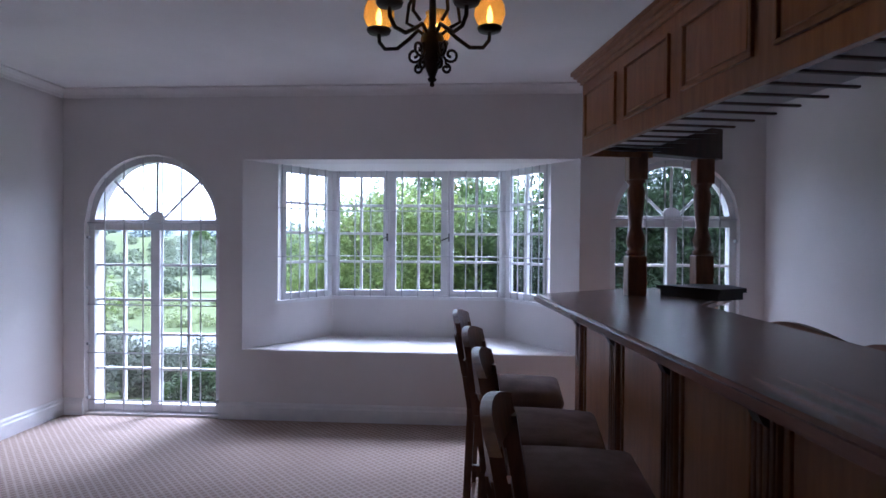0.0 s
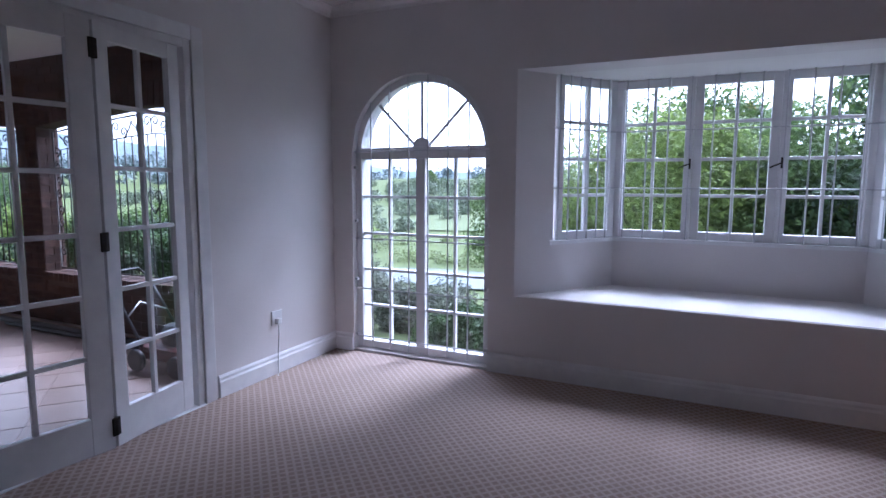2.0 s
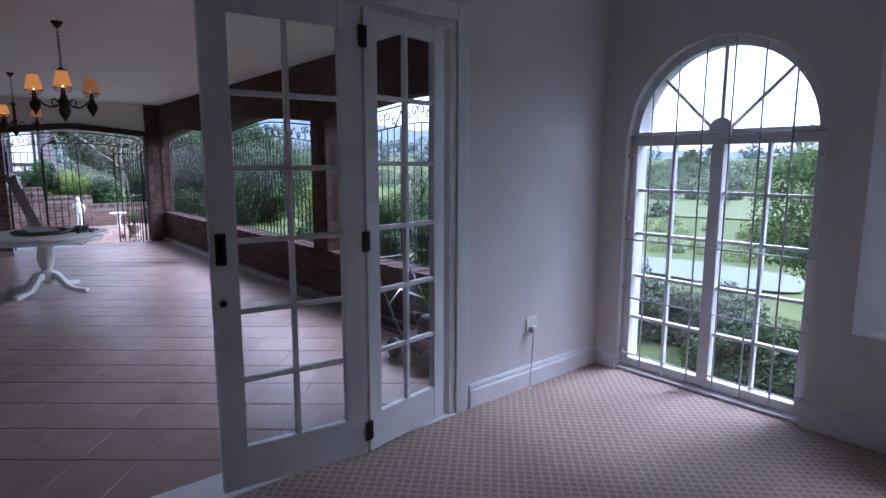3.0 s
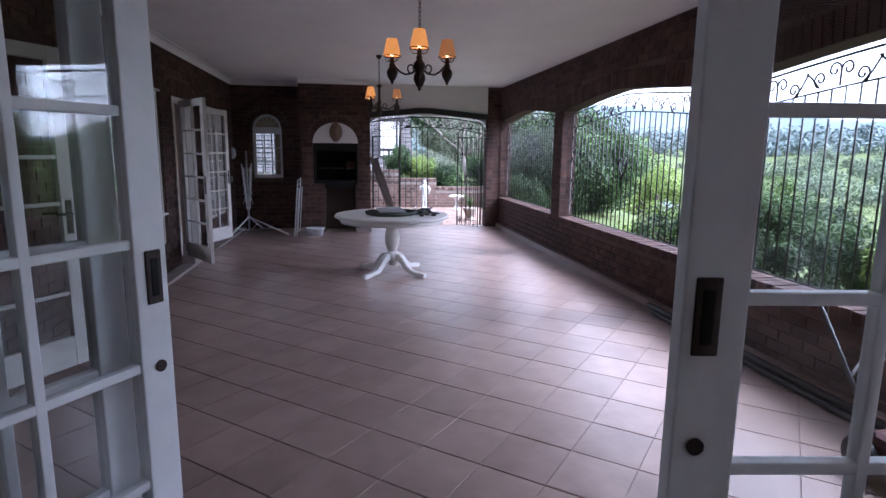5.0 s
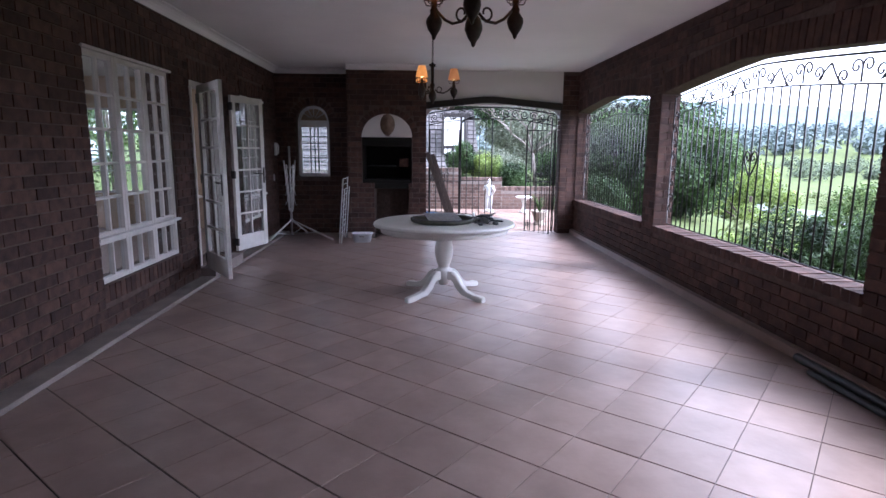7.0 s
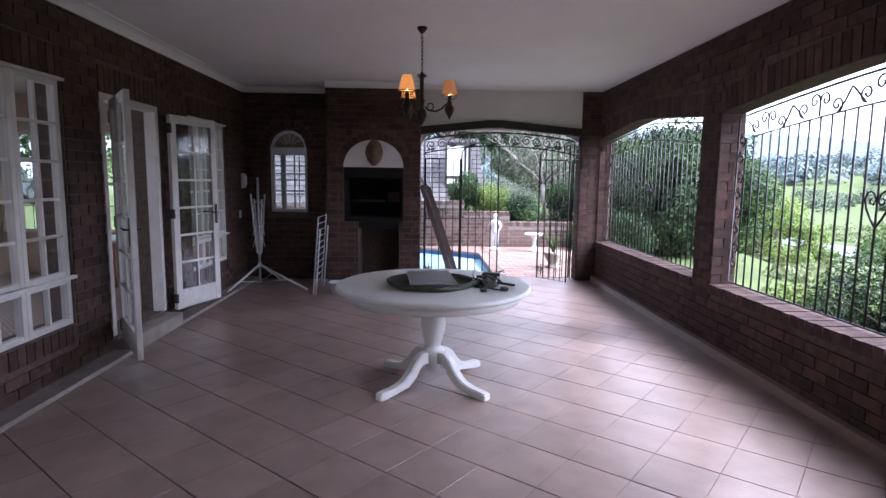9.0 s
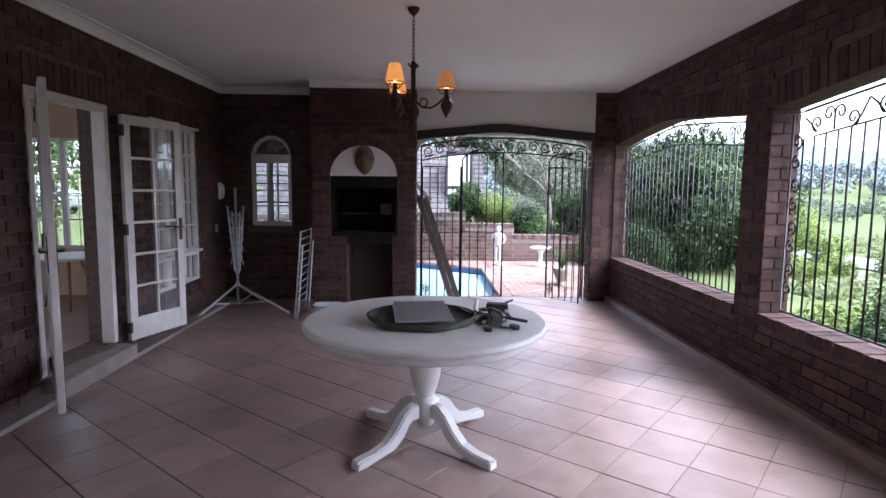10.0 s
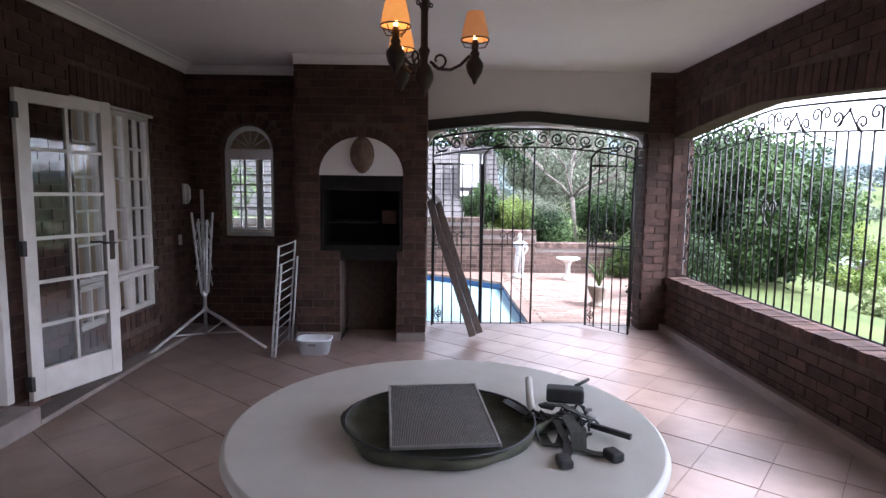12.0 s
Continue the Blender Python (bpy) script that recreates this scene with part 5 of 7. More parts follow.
def pedestal_table(m):
    t = thing("round_table", m, "white-painted round pedestal table with four curved feet", "table")
    H, R = 0.775, 0.735
    bm = B(); lathe(bm, [(R - 0.10, H - 0.045), (R - 0.02, H - 0.042), (R - 0.004, H - 0.034), (R, H - 0.022), (R - 0.006, H - 0.008), (R - 0.018, H)], 72); part("tabletop", bm, TABLEWHITE, t)
    bm = B(); lathe(bm, [(R - 0.11, H - 0.105), (R - 0.075, H - 0.10), (R - 0.07, H - 0.045)], 64); part("apron", bm, TABLEWHITE, t)
    bm = B(); lathe(bm, [(0.045, 0.10), (0.055, 0.115), (0.055, 0.15), (0.085, 0.165), (0.088, 0.20), (0.088, 0.26), (0.078, 0.275), (0.062, 0.285), (0.058, 0.30), (0.075, 0.345), (0.092, 0.41), (0.098, 0.46), (0.094, 0.51), (0.084, 0.56), (0.078, 0.59), (0.088, 0.60), (0.096, 0.615), (0.096, 0.645), (0.12, 0.655)], 28); part("pedestal", bm, TABLEWHITE, t)
    for k in range(4):
        bm = B()
        top = [(0.07, 0.26), (0.14, 0.255), (0.20, 0.215), (0.26, 0.14), (0.33, 0.085), (0.42, 0.062), (0.50, 0.058), (0.545, 0.05)]
        botm = [(0.07, 0.165), (0.12, 0.17), (0.155, 0.15), (0.20, 0.085), (0.27, 0.035), (0.38, 0.018), (0.48, 0.0), (0.55, 0.0)]
        for (p, q, r, s) in zip(top, top[1:], botm, botm[1:]):
            hw0, hw1 = 0.034, 0.034
            prism(bm, [r, s, q, p], -0.034, 0.034, "y")
        bmesh.ops.remove_doubles(bm, verts=bm.verts[:], dist=0.0005)
        bmesh.ops.recalc_face_normals(bm, faces=bm.faces[:])
        bmesh.ops.bevel(bm, geom=[e for e in bm.edges if e.calc_face_angle(0) > 0.8], offset=0.008, segments=2, affect="EDGES")
        bmesh.ops.rotate(bm, verts=bm.verts[:], matrix=Matrix.Rotation(radians(45 + 90 * k), 3, "Z"))
        part("foot", bm, TABLEWHITE, t)
    return t


TX, TY, TZ = -9.575, 1.888, VF + 0.775
pedestal_table(pose(TX, TY, VF))

# flat canvas bag with a framed mesh panel on it, and the strap harness beside
bag = thing("canvas_cover", pose(-9.50, 1.87, TZ), "dark olive canvas cover lying flat on the table", "cover")
bm = B()
rings = []
for j, (k, z) in enumerate(((0.93, 0.0), (1.00, 0.012), (1.02, 0.034), (1.0, 0.042), (0.96, 0.037), (0.90, 0.018), (0.5, 0.014), (0.05, 0.014))):
    ring = []
    for i in range(48):
        a = math.tau * i / 48
        wob = 1 + 0.03 * math.sin(3 * a + 1) + 0.02 * math.sin(7 * a) + (0.26 * math.exp(-((a - 1.62) / 0.20) ** 2)) + 0.05 * math.exp(-((a - 5.6) / 0.3) ** 2)
        ring.append(bm.verts.new((0.305 * k * wob * math.cos(a) * (0.95 if math.cos(a) < 0 else 0.97), 0.315 * k * wob * math.sin(a), z + (0.008 * math.sin(4 * a + j) if 0 < j < 4 else 0))))
    rings.append(ring)
for s, e in zip(rings, rings[1:]):
    for k in range(48):
        bm.faces.new((s[k], s[(k + 1) % 48], e[(k + 1) % 48], e[k])).smooth = True
bm.faces.new(rings[0][::-1]); bm.faces.new(rings[-1])
part("canvas", bm, BLACKCLOTH, bag)
bm = B(); tube(bm, [(0.305 * 1.0 * math.cos(a) * (0.95 if math.cos(a) < 0 else 0.97), 0.315 * math.sin(a), 0.044) for a in [k * math.tau / 40 for k in range(40)]], 0.005, 6, closed=True); part("rim_piping", bm, RUBBER, bag)

scr = thing("mesh_screen", pose(-9.505, 1.865, TZ + 0.058, 0, 2, 5.4), "grey metal-framed filter screen lying on the canvas", "screen")
bm = B()
for q in ((-0.165, -0.242, 0.165, -0.234), (-0.165, 0.234, 0.165, 0.242), (-0.165, -0.234, -0.157, 0.234), (0.157, -0.234, 0.165, 0.234)):
    box(bm, q[1], q[0], -0.006, q[3], q[2], 0.006, 0.002)
part("frame", bm, STEEL, scr)
bm = B(); box(bm, -0.232, -0.155, -0.003, 0.232, 0.155, 0.0); part("mesh_sheet", bm, MESHGREY, scr)
for i in range(60):
    y = -0.153 + 0.306 * i / 59
    bm = B(); box(bm, -0.232, y - 0.0010, 0.0, 0.232, y + 0.0010, 0.003); part("mesh_rib", bm, STEEL, scr)

STRAP = material("grey_olive_webbing", (0.075, 0.076, 0.066), (0.045, 0.046, 0.040), 40, 0.8, bump=0.3, bump_scale=300)
hz = thing("strap_harness", pose(-9.56, 2.19, TZ), "tangle of black straps, buckles and clips on the table", "harness")


def strap(pts, w, mat=None):
    """A flat webbing strap along points, thick enough to cast a shadow."""
    bm = B()
    P = [Vector(p) for p in pts]
    rows = []
    for i, p in enumerate(P):
        d = (P[min(i + 1, len(P) - 1)] - P[max(i - 1, 0)]).normalized()
        sd = d.cross(Vector((0, 0, 1))).normalized() * w / 2
        rows.append([bm.verts.new(p + sd * k + Vector((0, 0, zz))) for k, zz in ((-1, 0), (1, 0), (1, 0.004), (-1, 0.004))])
    for p, q in zip(rows, rows[1:]):
        for k in range(4):
            bm.faces.new((p[k], p[(k + 1) % 4], q[(k + 1) % 4], q[k]))
    bm.faces.new(rows[0][::-1]); bm.faces.new(rows[-1])
    bmesh.ops.recalc_face_normals(bm, faces=bm.faces[:])
    part("strap", bm, mat or STRAP, hz)


strap([(-0.06, -0.09, 0.055), (-0.01, -0.02, 0.03), (0.05, 0.05, 0.03), (0.10, 0.09, 0.04)], 0.040, RUBBER)
strap([(0.03, 0.01, 0.015), (0.10, 0.01, 0.006), (0.18, 0.02, 0.004), (0.20, 0.05, 0.012), (0.14, 0.08, 0.03)], 0.034)
strap([(0.00, 0.07, 0.03), (0.08, 0.10, 0.055), (0.17, 0.11, 0.04), (0.24, 0.10, 0.01)], 0.038)
strap([(0.02, 0.12, 0.04), (0.12, 0.14, 0.03), (0.21, 0.12, 0.004), (0.24, 0.15, 0.004), (0.25, 0.19, 0.006)], 0.030)
strap([(0.10, 0.06, 0.05), (0.20, 0.075, 0.02), (0.29, 0.055, 0.004)], 0.024, RUBBER)
strap([(-0.04, 0.05, 0.05), (0.02, 0.10, 0.07), (0.06, 0.16, 0.05), (0.03, 0.21, 0.02)], 0.030)
# small case with its aerial, end buckle, pen and loose rods
bm = B(); box(bm, -0.035, -0.070, 0.0, 0.035, 0.070, 0.055, 0.010, pose(-0.21, 0.16, 0.0, 0, 0, -12)); part("small_case", bm, RUBBER, hz)
bm = B(); tube(bm, [(-0.25, 0.21, 0.045), (-0.29, 0.27, 0.06)], 0.007, 8); part("aerial", bm, RUBBER, hz)
bm = B(); box(bm, -0.028, -0.022, 0.0, 0.028, 0.022, 0.030, 0.008, pose(0.265, 0.20, 0.0, 0, 0, 20)); part("buckle", bm, RUBBER, hz)
bm = B(); box(bm, -0.030, -0.020, 0.0, 0.030, 0.020, 0.024, 0.006, pose(0.30, 0.045, 0.0, 0, 0, 5)); part("buckle", bm, RUBBER, hz)
bm = B(); box(bm, -0.009, -0.075, 0.012, 0.009, 0.075, 0.030, 0.004, pose(0.105, 0.235, 0.0, 0, 0, -42)); part("black_bar", bm, RUBBER, hz)
bm = B(); tube(bm, [(-0.30, 0.035, 0.055), (-0.15, 0.015, 0.036), (0.0, 0.0, 0.022)], 0.014, 12); part("rod", bm, TABLEWHITE, hz, "pale rod")
bm = B(); tube(bm, [(0.18, -0.09, 0.008), (0.10, 0.0, 0.010)], 0.007, 8); part("rod", bm, STEEL, hz)
rg = random.Random(17)
for i in range(16):
    a, x, y = rg.uniform(0, math.tau), rg.uniform(-0.05, 0.12), rg.uniform(0.03, 0.18)
    pts = [(x, y, 0.012)]
    for j in range(4):
        a += rg.uniform(-0.9, 0.9)
        pts.append((pts[-1][0] + 0.024 * math.cos(a), pts[-1][1] + 0.024 * math.sin(a), max(0.010, 0.06 * math.sin(0.9 * j + 0.5) * rg.uniform(0.5, 1.2))))
    bm = B(); tube(bm, pts, rg.uniform(0.003, 0.007), 6); part("cord", bm, RUBBER, hz)
for i in range(16):
    k = rg.uniform(0.006, 0.014)
    bm = B(); box(bm, -k * 1.8, -k, 0.0, k * 1.8, k, k, 0.003, pose(rg.uniform(-0.05, 0.12), rg.uniform(0.02, 0.20), rg.uniform(0.0, 0.06), rg.uniform(-30, 30), rg.uniform(-30, 30), rg.uniform(0, 180))); part("clip", bm, STEEL if i % 4 == 0 else RUBBER, hz)

# folded rotary airer on a tripod
ar = thing("rotary_clothes_airer", pose(-13.62, -0.60, VF), "folded grey rotary clothes airer on a tripod stand", "clothes airer")
bm = B(); tube(bm, [(0, 0, 0.01), (0, 0, 1.55)], 0.018, 10); part("pole", bm, STEEL, ar)
for z in (0.25, 0.43):
    bm = B(); lathe(bm, [(0.02, z), (0.03, z + 0.01), (0.03, z + 0.05), (0.02, z + 0.06)], 12); part("collar", bm, CHROME, ar)
for dx, dy in ((0.80, -0.22), (0.48, 0.78), (-0.36, 0.20)):
    bm = B(); tube(bm, [(dx * 0.03, dy * 0.03, 0.28), (dx, dy, 0.014)], 0.014, 8); leg = part("tripod_leg", bm, CHROME, ar)
    bm = B(); tube(bm, [(dx * 0.02, dy * 0.02, 0.03), (dx * 0.58, dy * 0.58, 0.115)], 0.008, 6); part("brace", bm, CHROME, leg)
for k in range(4):
    a = radians(45 + 90 * k)
    c, s = math.cos(a), math.sin(a)
    bm = B(); tube(bm, [(0.035 * c, 0.035 * s, 0.46), (0.11 * c, 0.11 * s, 1.24 + 0.07 * (k % 2))], 0.012, 8); arm = part("folded_arm", bm, CHROME, ar)
    for j in range(4):
        z = 0.6 + 0.17 * j
        bm = B(); tube(bm, [(0.06 * c, 0.06 * s, z + 0.1), (0.09 * math.cos(a + 0.7), 0.09 * math.sin(a + 0.7), z - 0.06), (0.06 * math.cos(a + 1.57), 0.06 * math.sin(a + 1.57), z + 0.1)], 0.004, 5); part("line", bm, CHROME, arm)

# folded drying rack leaning on the chimney
rk = thing("drying_rack", pose(-13.12, 0.33, VF, 0, 0, 0), "folded white wire drying rack leaning on the chimney", "drying rack")
lean = 0.085
for x in (-0.30, 0.30):
    for o in (0.0, 0.04):
        bm = B(); tube(bm, [(x + o * 0.4, o, 0.012), (x + o * 0.4, o * 0.6 + lean, 1.05 - o * 4)], 0.010, 8); part("side_rail", bm, CHROME, rk)
for j in range(12):
    k = 0.06 + 0.93 * j / 11
    bm = B(); tube(bm, [(-0.30, lean * k, 1.05 * k), (0.30, lean * k, 1.05 * k)], 0.005, 6); part("rung", bm, CHROME, rk)

tb = thing("plastic_tub", pose(-13.02, 0.685, VF) @ Matrix.Scale(1.08, 4), "small white plastic tub on the tiles", "tub")
bm = B()
def rr(hx, hy, z):
    return [bm.verts.new((hx * (abs(math.cos(a)) ** 0.5) * (1 if math.cos(a) > 0 else -1), hy * (abs(math.sin(a)) ** 0.5) * (1 if math.sin(a) > 0 else -1), z)) for a in [k * math.tau / 24 + 0.13 for k in range(24)]]
R0 = [rr(0.085, 0.125, 0.0), rr(0.105, 0.15, 0.125), rr(0.115, 0.16, 0.128), rr(0.115, 0.16, 0.138), rr(0.10, 0.145, 0.138), rr(0.08, 0.12, 0.01)]
for s, e in zip(R0, R0[1:]):
    for k in range(24):
        bm.faces.new((s[k], s[(k + 1) % 24], e[(k + 1) % 24], e[k])).smooth = True
bm.faces.new(R0[0][::-1]); bm.faces.new(R0[-1])
part("body", bm, TUB, tb)
for s in (1,):
    bm = B(); box(bm, 0.098, -0.035, 0.085, 0.108, 0.035, 0.105, 0.003); part("handle_slot", bm, STEEL, tb)

pk = thing("leaning_planks", pose(-13.59, 2.28, VF), "two weathered grey timber planks leaning beside the gate", "plank")
up = Vector((-0.36, -0.49, 1.455)); ux = Vector((0, 1, 0)); ux = (ux - up.normalized() * ux.dot(up.normalized())).normalized(); uz = up.normalized(); uy = uz.cross(ux)
for o, dz, ll in ((-0.039, 0.04, 1.55), (0.039, 0.05, 1.49)):
    mm = Matrix.Translation(ux * o + Vector((0, 0, dz))) @ Matrix((ux, uy, uz)).transposed().to_4x4()
    bm = B(); box(bm, -0.038, -0.014 + o * 0.3, 0, 0.038, 0.014 + o * 0.3, ll, 0.003, mm); part("board", bm, GREYWOOD, pk)

ph = thing("intercom_phone", pose(-13.90, YS + 0.001, 1.35), "white intercom handset on the brick wall", "intercom")
bm = B(); box(bm, -0.045, 0, -0.11, 0.045, 0.03, 0.11, 0.008); part("base", bm, WHITE, ph)
bm = B(); tube(bm, [(0, 0.035, 0.09), (0, 0.055, 0.05), (0, 0.055, -0.05), (0, 0.035, -0.09)], 0.02, 8); part("handset", bm, WHITE, ph)
sw = thing("light_switch", pose(-13.76, YS + 0.001, 0.86), "white light switch on the brick wall", "switch")
bm = B(); box(bm, -0.035, 0, -0.055, 0.035, 0.012, 0.055, 0.004); part("plate", bm, WHITE, sw)
bm = B(); box(bm, -0.01, 0.010, -0.02, 0.01, 0.018, 0.02, 0.003); part("rocker", bm, WHITE, sw)

po = thing("awning_pole", pose(0, 0, VF), "long black rolled pole lying along the parapet", "pole")
bm = B(); tube(bm, [(-7.55, YV - 0.07, 0.035), (-4.3, YV - 0.07, 0.035)], 0.032, 12); part("tube", bm, RUBBER, po)
bm = B(); tube(bm, [(-7.3, YV - 0.15, 0.022), (-4.3, YV - 0.16, 0.022)], 0.02, 10); part("rod", bm, RUBBER, po)

mw = thing("lawn_mower", pose(-4.30, 4.14, VF, 0, 0, 0), "black and dark red lawn mower with tube handle", "lawn mower")
bm = B(); box(bm, -0.28, -0.22, 0.09, 0.28, 0.22, 0.22, 0.05); part("deck", bm, material("dark_red_enamel", (0.085, 0.014, 0.011), (0.055, 0.010, 0.009), 6, 0.4), mw)
bm = B(); lathe(bm, [(0.13, 0.21), (0.15, 0.24), (0.15, 0.33), (0.11, 0.38), (0.04, 0.40)], 18); part("engine", bm, RUBBER, mw)
for x in (-0.24, 0.24):
    for y in (-0.25, 0.25):
        bm = B(); lathe(bm, [(0.05, -0.02), (0.085, -0.025), (0.095, -0.012), (0.095, 0.012), (0.085, 0.025), (0.05, 0.02)], 18); bmesh.ops.rotate(bm, verts=bm.verts[:], matrix=Matrix.Rotation(radians(90), 3, "X")); bmesh.ops.translate(bm, verts=bm.verts[:], vec=(x, y, 0.095)); part("wheel", bm, RUBBER, mw)
bm = B(); tube(bm, [(-0.22, -0.2, 0.2), (-0.62, -0.19, 0.72), (-0.72, -0.17, 0.80), (-0.72, 0.17, 0.80), (-0.62, 0.19, 0.72), (-0.22, 0.2, 0.2)], 0.012, 8); part("handle", bm, RUBBER, mw)
bm = B(); tube(bm, [(-0.40, -0.195, 0.44), (-0.50, 0.0, 0.53), (-0.40, 0.195, 0.44)], 0.009, 8); part("bail_bar", bm, STEEL, mw)

# ---- house interior beyond the brick wall ----
bm = B(); box(bm, -13.5, -4.8, -0.2, -3.6, YSO, 0.0)
tagged(part("floor_dining", bm, CARPET), "beige fitted carpet of the dining room", "carpet", kind="structure")
bm = B(); box(bm, -17.6, -2.15, -0.2, XFO, 0.42, 0.0)
tagged(part("floor_side_room", bm, CARPET), "beige carpet of the side room", "carpet", kind="structure")
wall("wall_dining_south", "x", -13.7, -3.5, -5.0, -4.8, -0.2, 2.7, BEIGE, [(-9.6, -7.2, 0.7, 2.2)], "beige plastered dining-room wall with a window")
wall("wall_dining_west", "y", -4.8, YSO, -13.7, -13.5, -0.2, 2.7, BEIGE, [(-4.15, -2.29, 0.60, 2.0)], "beige plastered dining-room wall with a window")
wall("wall_side_room_west", "y", -2.2, 0.6, -17.85, -17.6, -0.2, 2.7, BEIGE, [(-1.95, -0.55, 0.7, 2.0)], "beige plastered room wall")
wall("wall_side_room_south", "x", -17.85, -13.71, -2.35, -2.2, -0.2, 2.7, PLASTER, (), "white plastered room wall")
wall("wall_dining_east", "y", -4.8, YSO, -3.7, -3.5, -0.2, 2.7, BEIGE, (), "beige plastered room wall")
wall("wall_dining_north", "x", -17.8, XFO, 0.42, 0.6, -0.2, 2.9, MORTAR, (), "brick outside wall")
bm = B(); box(bm, -13.7, -5.0, 2.5, -3.5, YSO, 2.7); box(bm, -17.8, -2.3, 2.5, -13.71, YSO, 2.7); box(bm, -17.8, YSO, 2.5, XFO, 0.5, 2.7)
tagged(part("ceiling_dining", bm, CEILING), "white dining-room ceiling", "ceiling", kind="structure")
# Unseen south window, added to let more light into the room.
for i in range(2):
    glazed("window_10", 1.198, 1.5, 3, 4, pose(-9.6 + i * 1.2, -4.9, 0.7), "white-painted dining-room window added to let light in", "window", 0.045, 0.022, 0.05, kind="structure")
for i in range(4):
    glazed("window_11", 0.464, 1.398, 2, 4, pose(-13.6, -4.15 + 0.465 * i, 0.601, 0, 0, 90), "white-painted small-pane dining-room window", "window", 0.035, 0.02, 0.05, kind="structure")
bg = thing("burglar_bars", pose(-13.53, -4.15, 0.60), "white steel burglar bars inside the window", "burglar bars")
for i in range(11):
    bm = B(); tube(bm, [(0, 0.085 + 0.169 * i, 0.0), (0, 0.085 + 0.169 * i, 1.40)], 0.005, 5); part("bar", bm, BARS, bg)
for i in range(2):
    glazed("window_12", 0.7, 1.3, 2, 4, pose(-17.72, -1.95 + 0.7 * i, 0.7, 0, 0, 90), "white-painted room window", "window", 0.045, 0.022, 0.05, kind="structure")
dt = thing("side_table", pose(-12.75, -2.22, 0), "small white-topped round side table", "table")
bm = B(); lathe(bm, [(0.40, 0.58), (0.42, 0.585), (0.42, 0.605), (0.40, 0.61)], 32); part("tabletop", bm, TABLEWHITE, dt)
for a in (30, 150, 270):
    bm = B(); tube(bm, [(0.12 * math.cos(radians(a)), 0.12 * math.sin(radians(a)), 0.58), (0.30 * math.cos(radians(a)), 0.30 * math.sin(radians(a)), 0.0)], 0.02, 8, 0.013); part("leg", bm, OAK, dt)

# ---- grounds ----


def smooth(a, b, v):
    k = min(1.0, max(0.0, (v - a) / (b - a)))
    return k * k * (3 - 2 * k)


def ground_z(x, y):
    z = -0.42 - 3.0 * smooth(6.5, 24, y) + 0.9 * smooth(-19.5, -24, x) * (1 - smooth(6, 16, y)) + 0.25 * math.sin(x * 0.13) * math.sin(y * 0.11) * smooth(8, 20, y)
    z += 6.6 * smooth(38, 170, y) + 6 * smooth(-90, -240, x)
    z -= 1.6 * (1 - smooth(0.0, 1.6, math.hypot(max(-18.9 - x, 0, x + 14.4), max(-1.2 - y, 0, y - 3.2)))) * (1 - smooth(-20, -22, x))
    return z


bm = B()
xs = [-1500, -700, -400, -250, -180, -130, -100, -80, -65, -54, -46, -40, -36, -32, -29, -26, -24, -22, -20.5, -19.6, -18.9, -17.5, -16, -14.4, -13, -11, -9, -7, -5, -3, -1, 1, 3, 5, 8, 12, 16, 22, 30, 45, 70, 120, 250, 600, 1500]
ys = [-1500, -500, -200, -90, -50, -30, -20, -14, -10, -7, -5, -3, -1.2, 0.5, 2, 3.2, 5, 6, 7, 8, 9, 10, 11.5, 13, 15, 17, 19, 21, 24, 27, 31, 36, 42, 50, 60, 72, 90, 115, 150, 200, 260, 400, 800, 1500]
gv = [[bm.verts.new((x, y, ground_z(x, y))) for y in ys] for x in xs]
for i in range(len(xs) - 1):
    for j in range(len(ys) - 1):
        bm.faces.new((gv[i][j], gv[i + 1][j], gv[i + 1][j + 1], gv[i][j + 1])).smooth = True
tagged(part("ground", bm, GRASS), "green lawns sloping down to a golf course", "lawn", kind="structure")


def patch(name, cx, cy, rx, ry, mat, label, dz=0.12, kind="structure"):
    bm = B(); n = 40
    ring = []
    for k in range(n):
        a = math.tau * k / n
        w = 1 + 0.12 * math.sin(3 * a + cx) + 0.07 * math.sin(5 * a)
        ring.append((cx + rx * w * math.cos(a), cy + ry * w * math.sin(a)))
    inner = [[bm.verts.new((cx + (x - cx) * f, cy + (y - cy) * f, ground_z(cx + (x - cx) * f, cy + (y - cy) * f) + dz)) for x, y in ring] for f in (1.0, 0.75, 0.5, 0.25, 0.05)]
    for s, e in zip(inner, inner[1:]):
        for k in range(n):
            bm.faces.new((s[k], s[(k + 1) % n], e[(k + 1) % n], e[k]))
    bm.faces.new(inner[-1])
    bmesh.ops.recalc_face_normals(bm, faces=bm.faces[:])
    return tagged(part(name, bm, mat), label, "lawn", kind=kind)


patch("fairway", -30, 62, 34, 12, FAIRWAY, "pale mown golf fairway")
patch("fairway", -42, 24, 12, 5, FAIRWAY, "pale mown golf fairway")
patch("pond", -14, 27, 7, 2.0, POND, "pale pond beside the fairway", 0.10)
patch("pond", -46, 31, 8, 2.2, POND, "pale pond beside the fairway", 0.22)


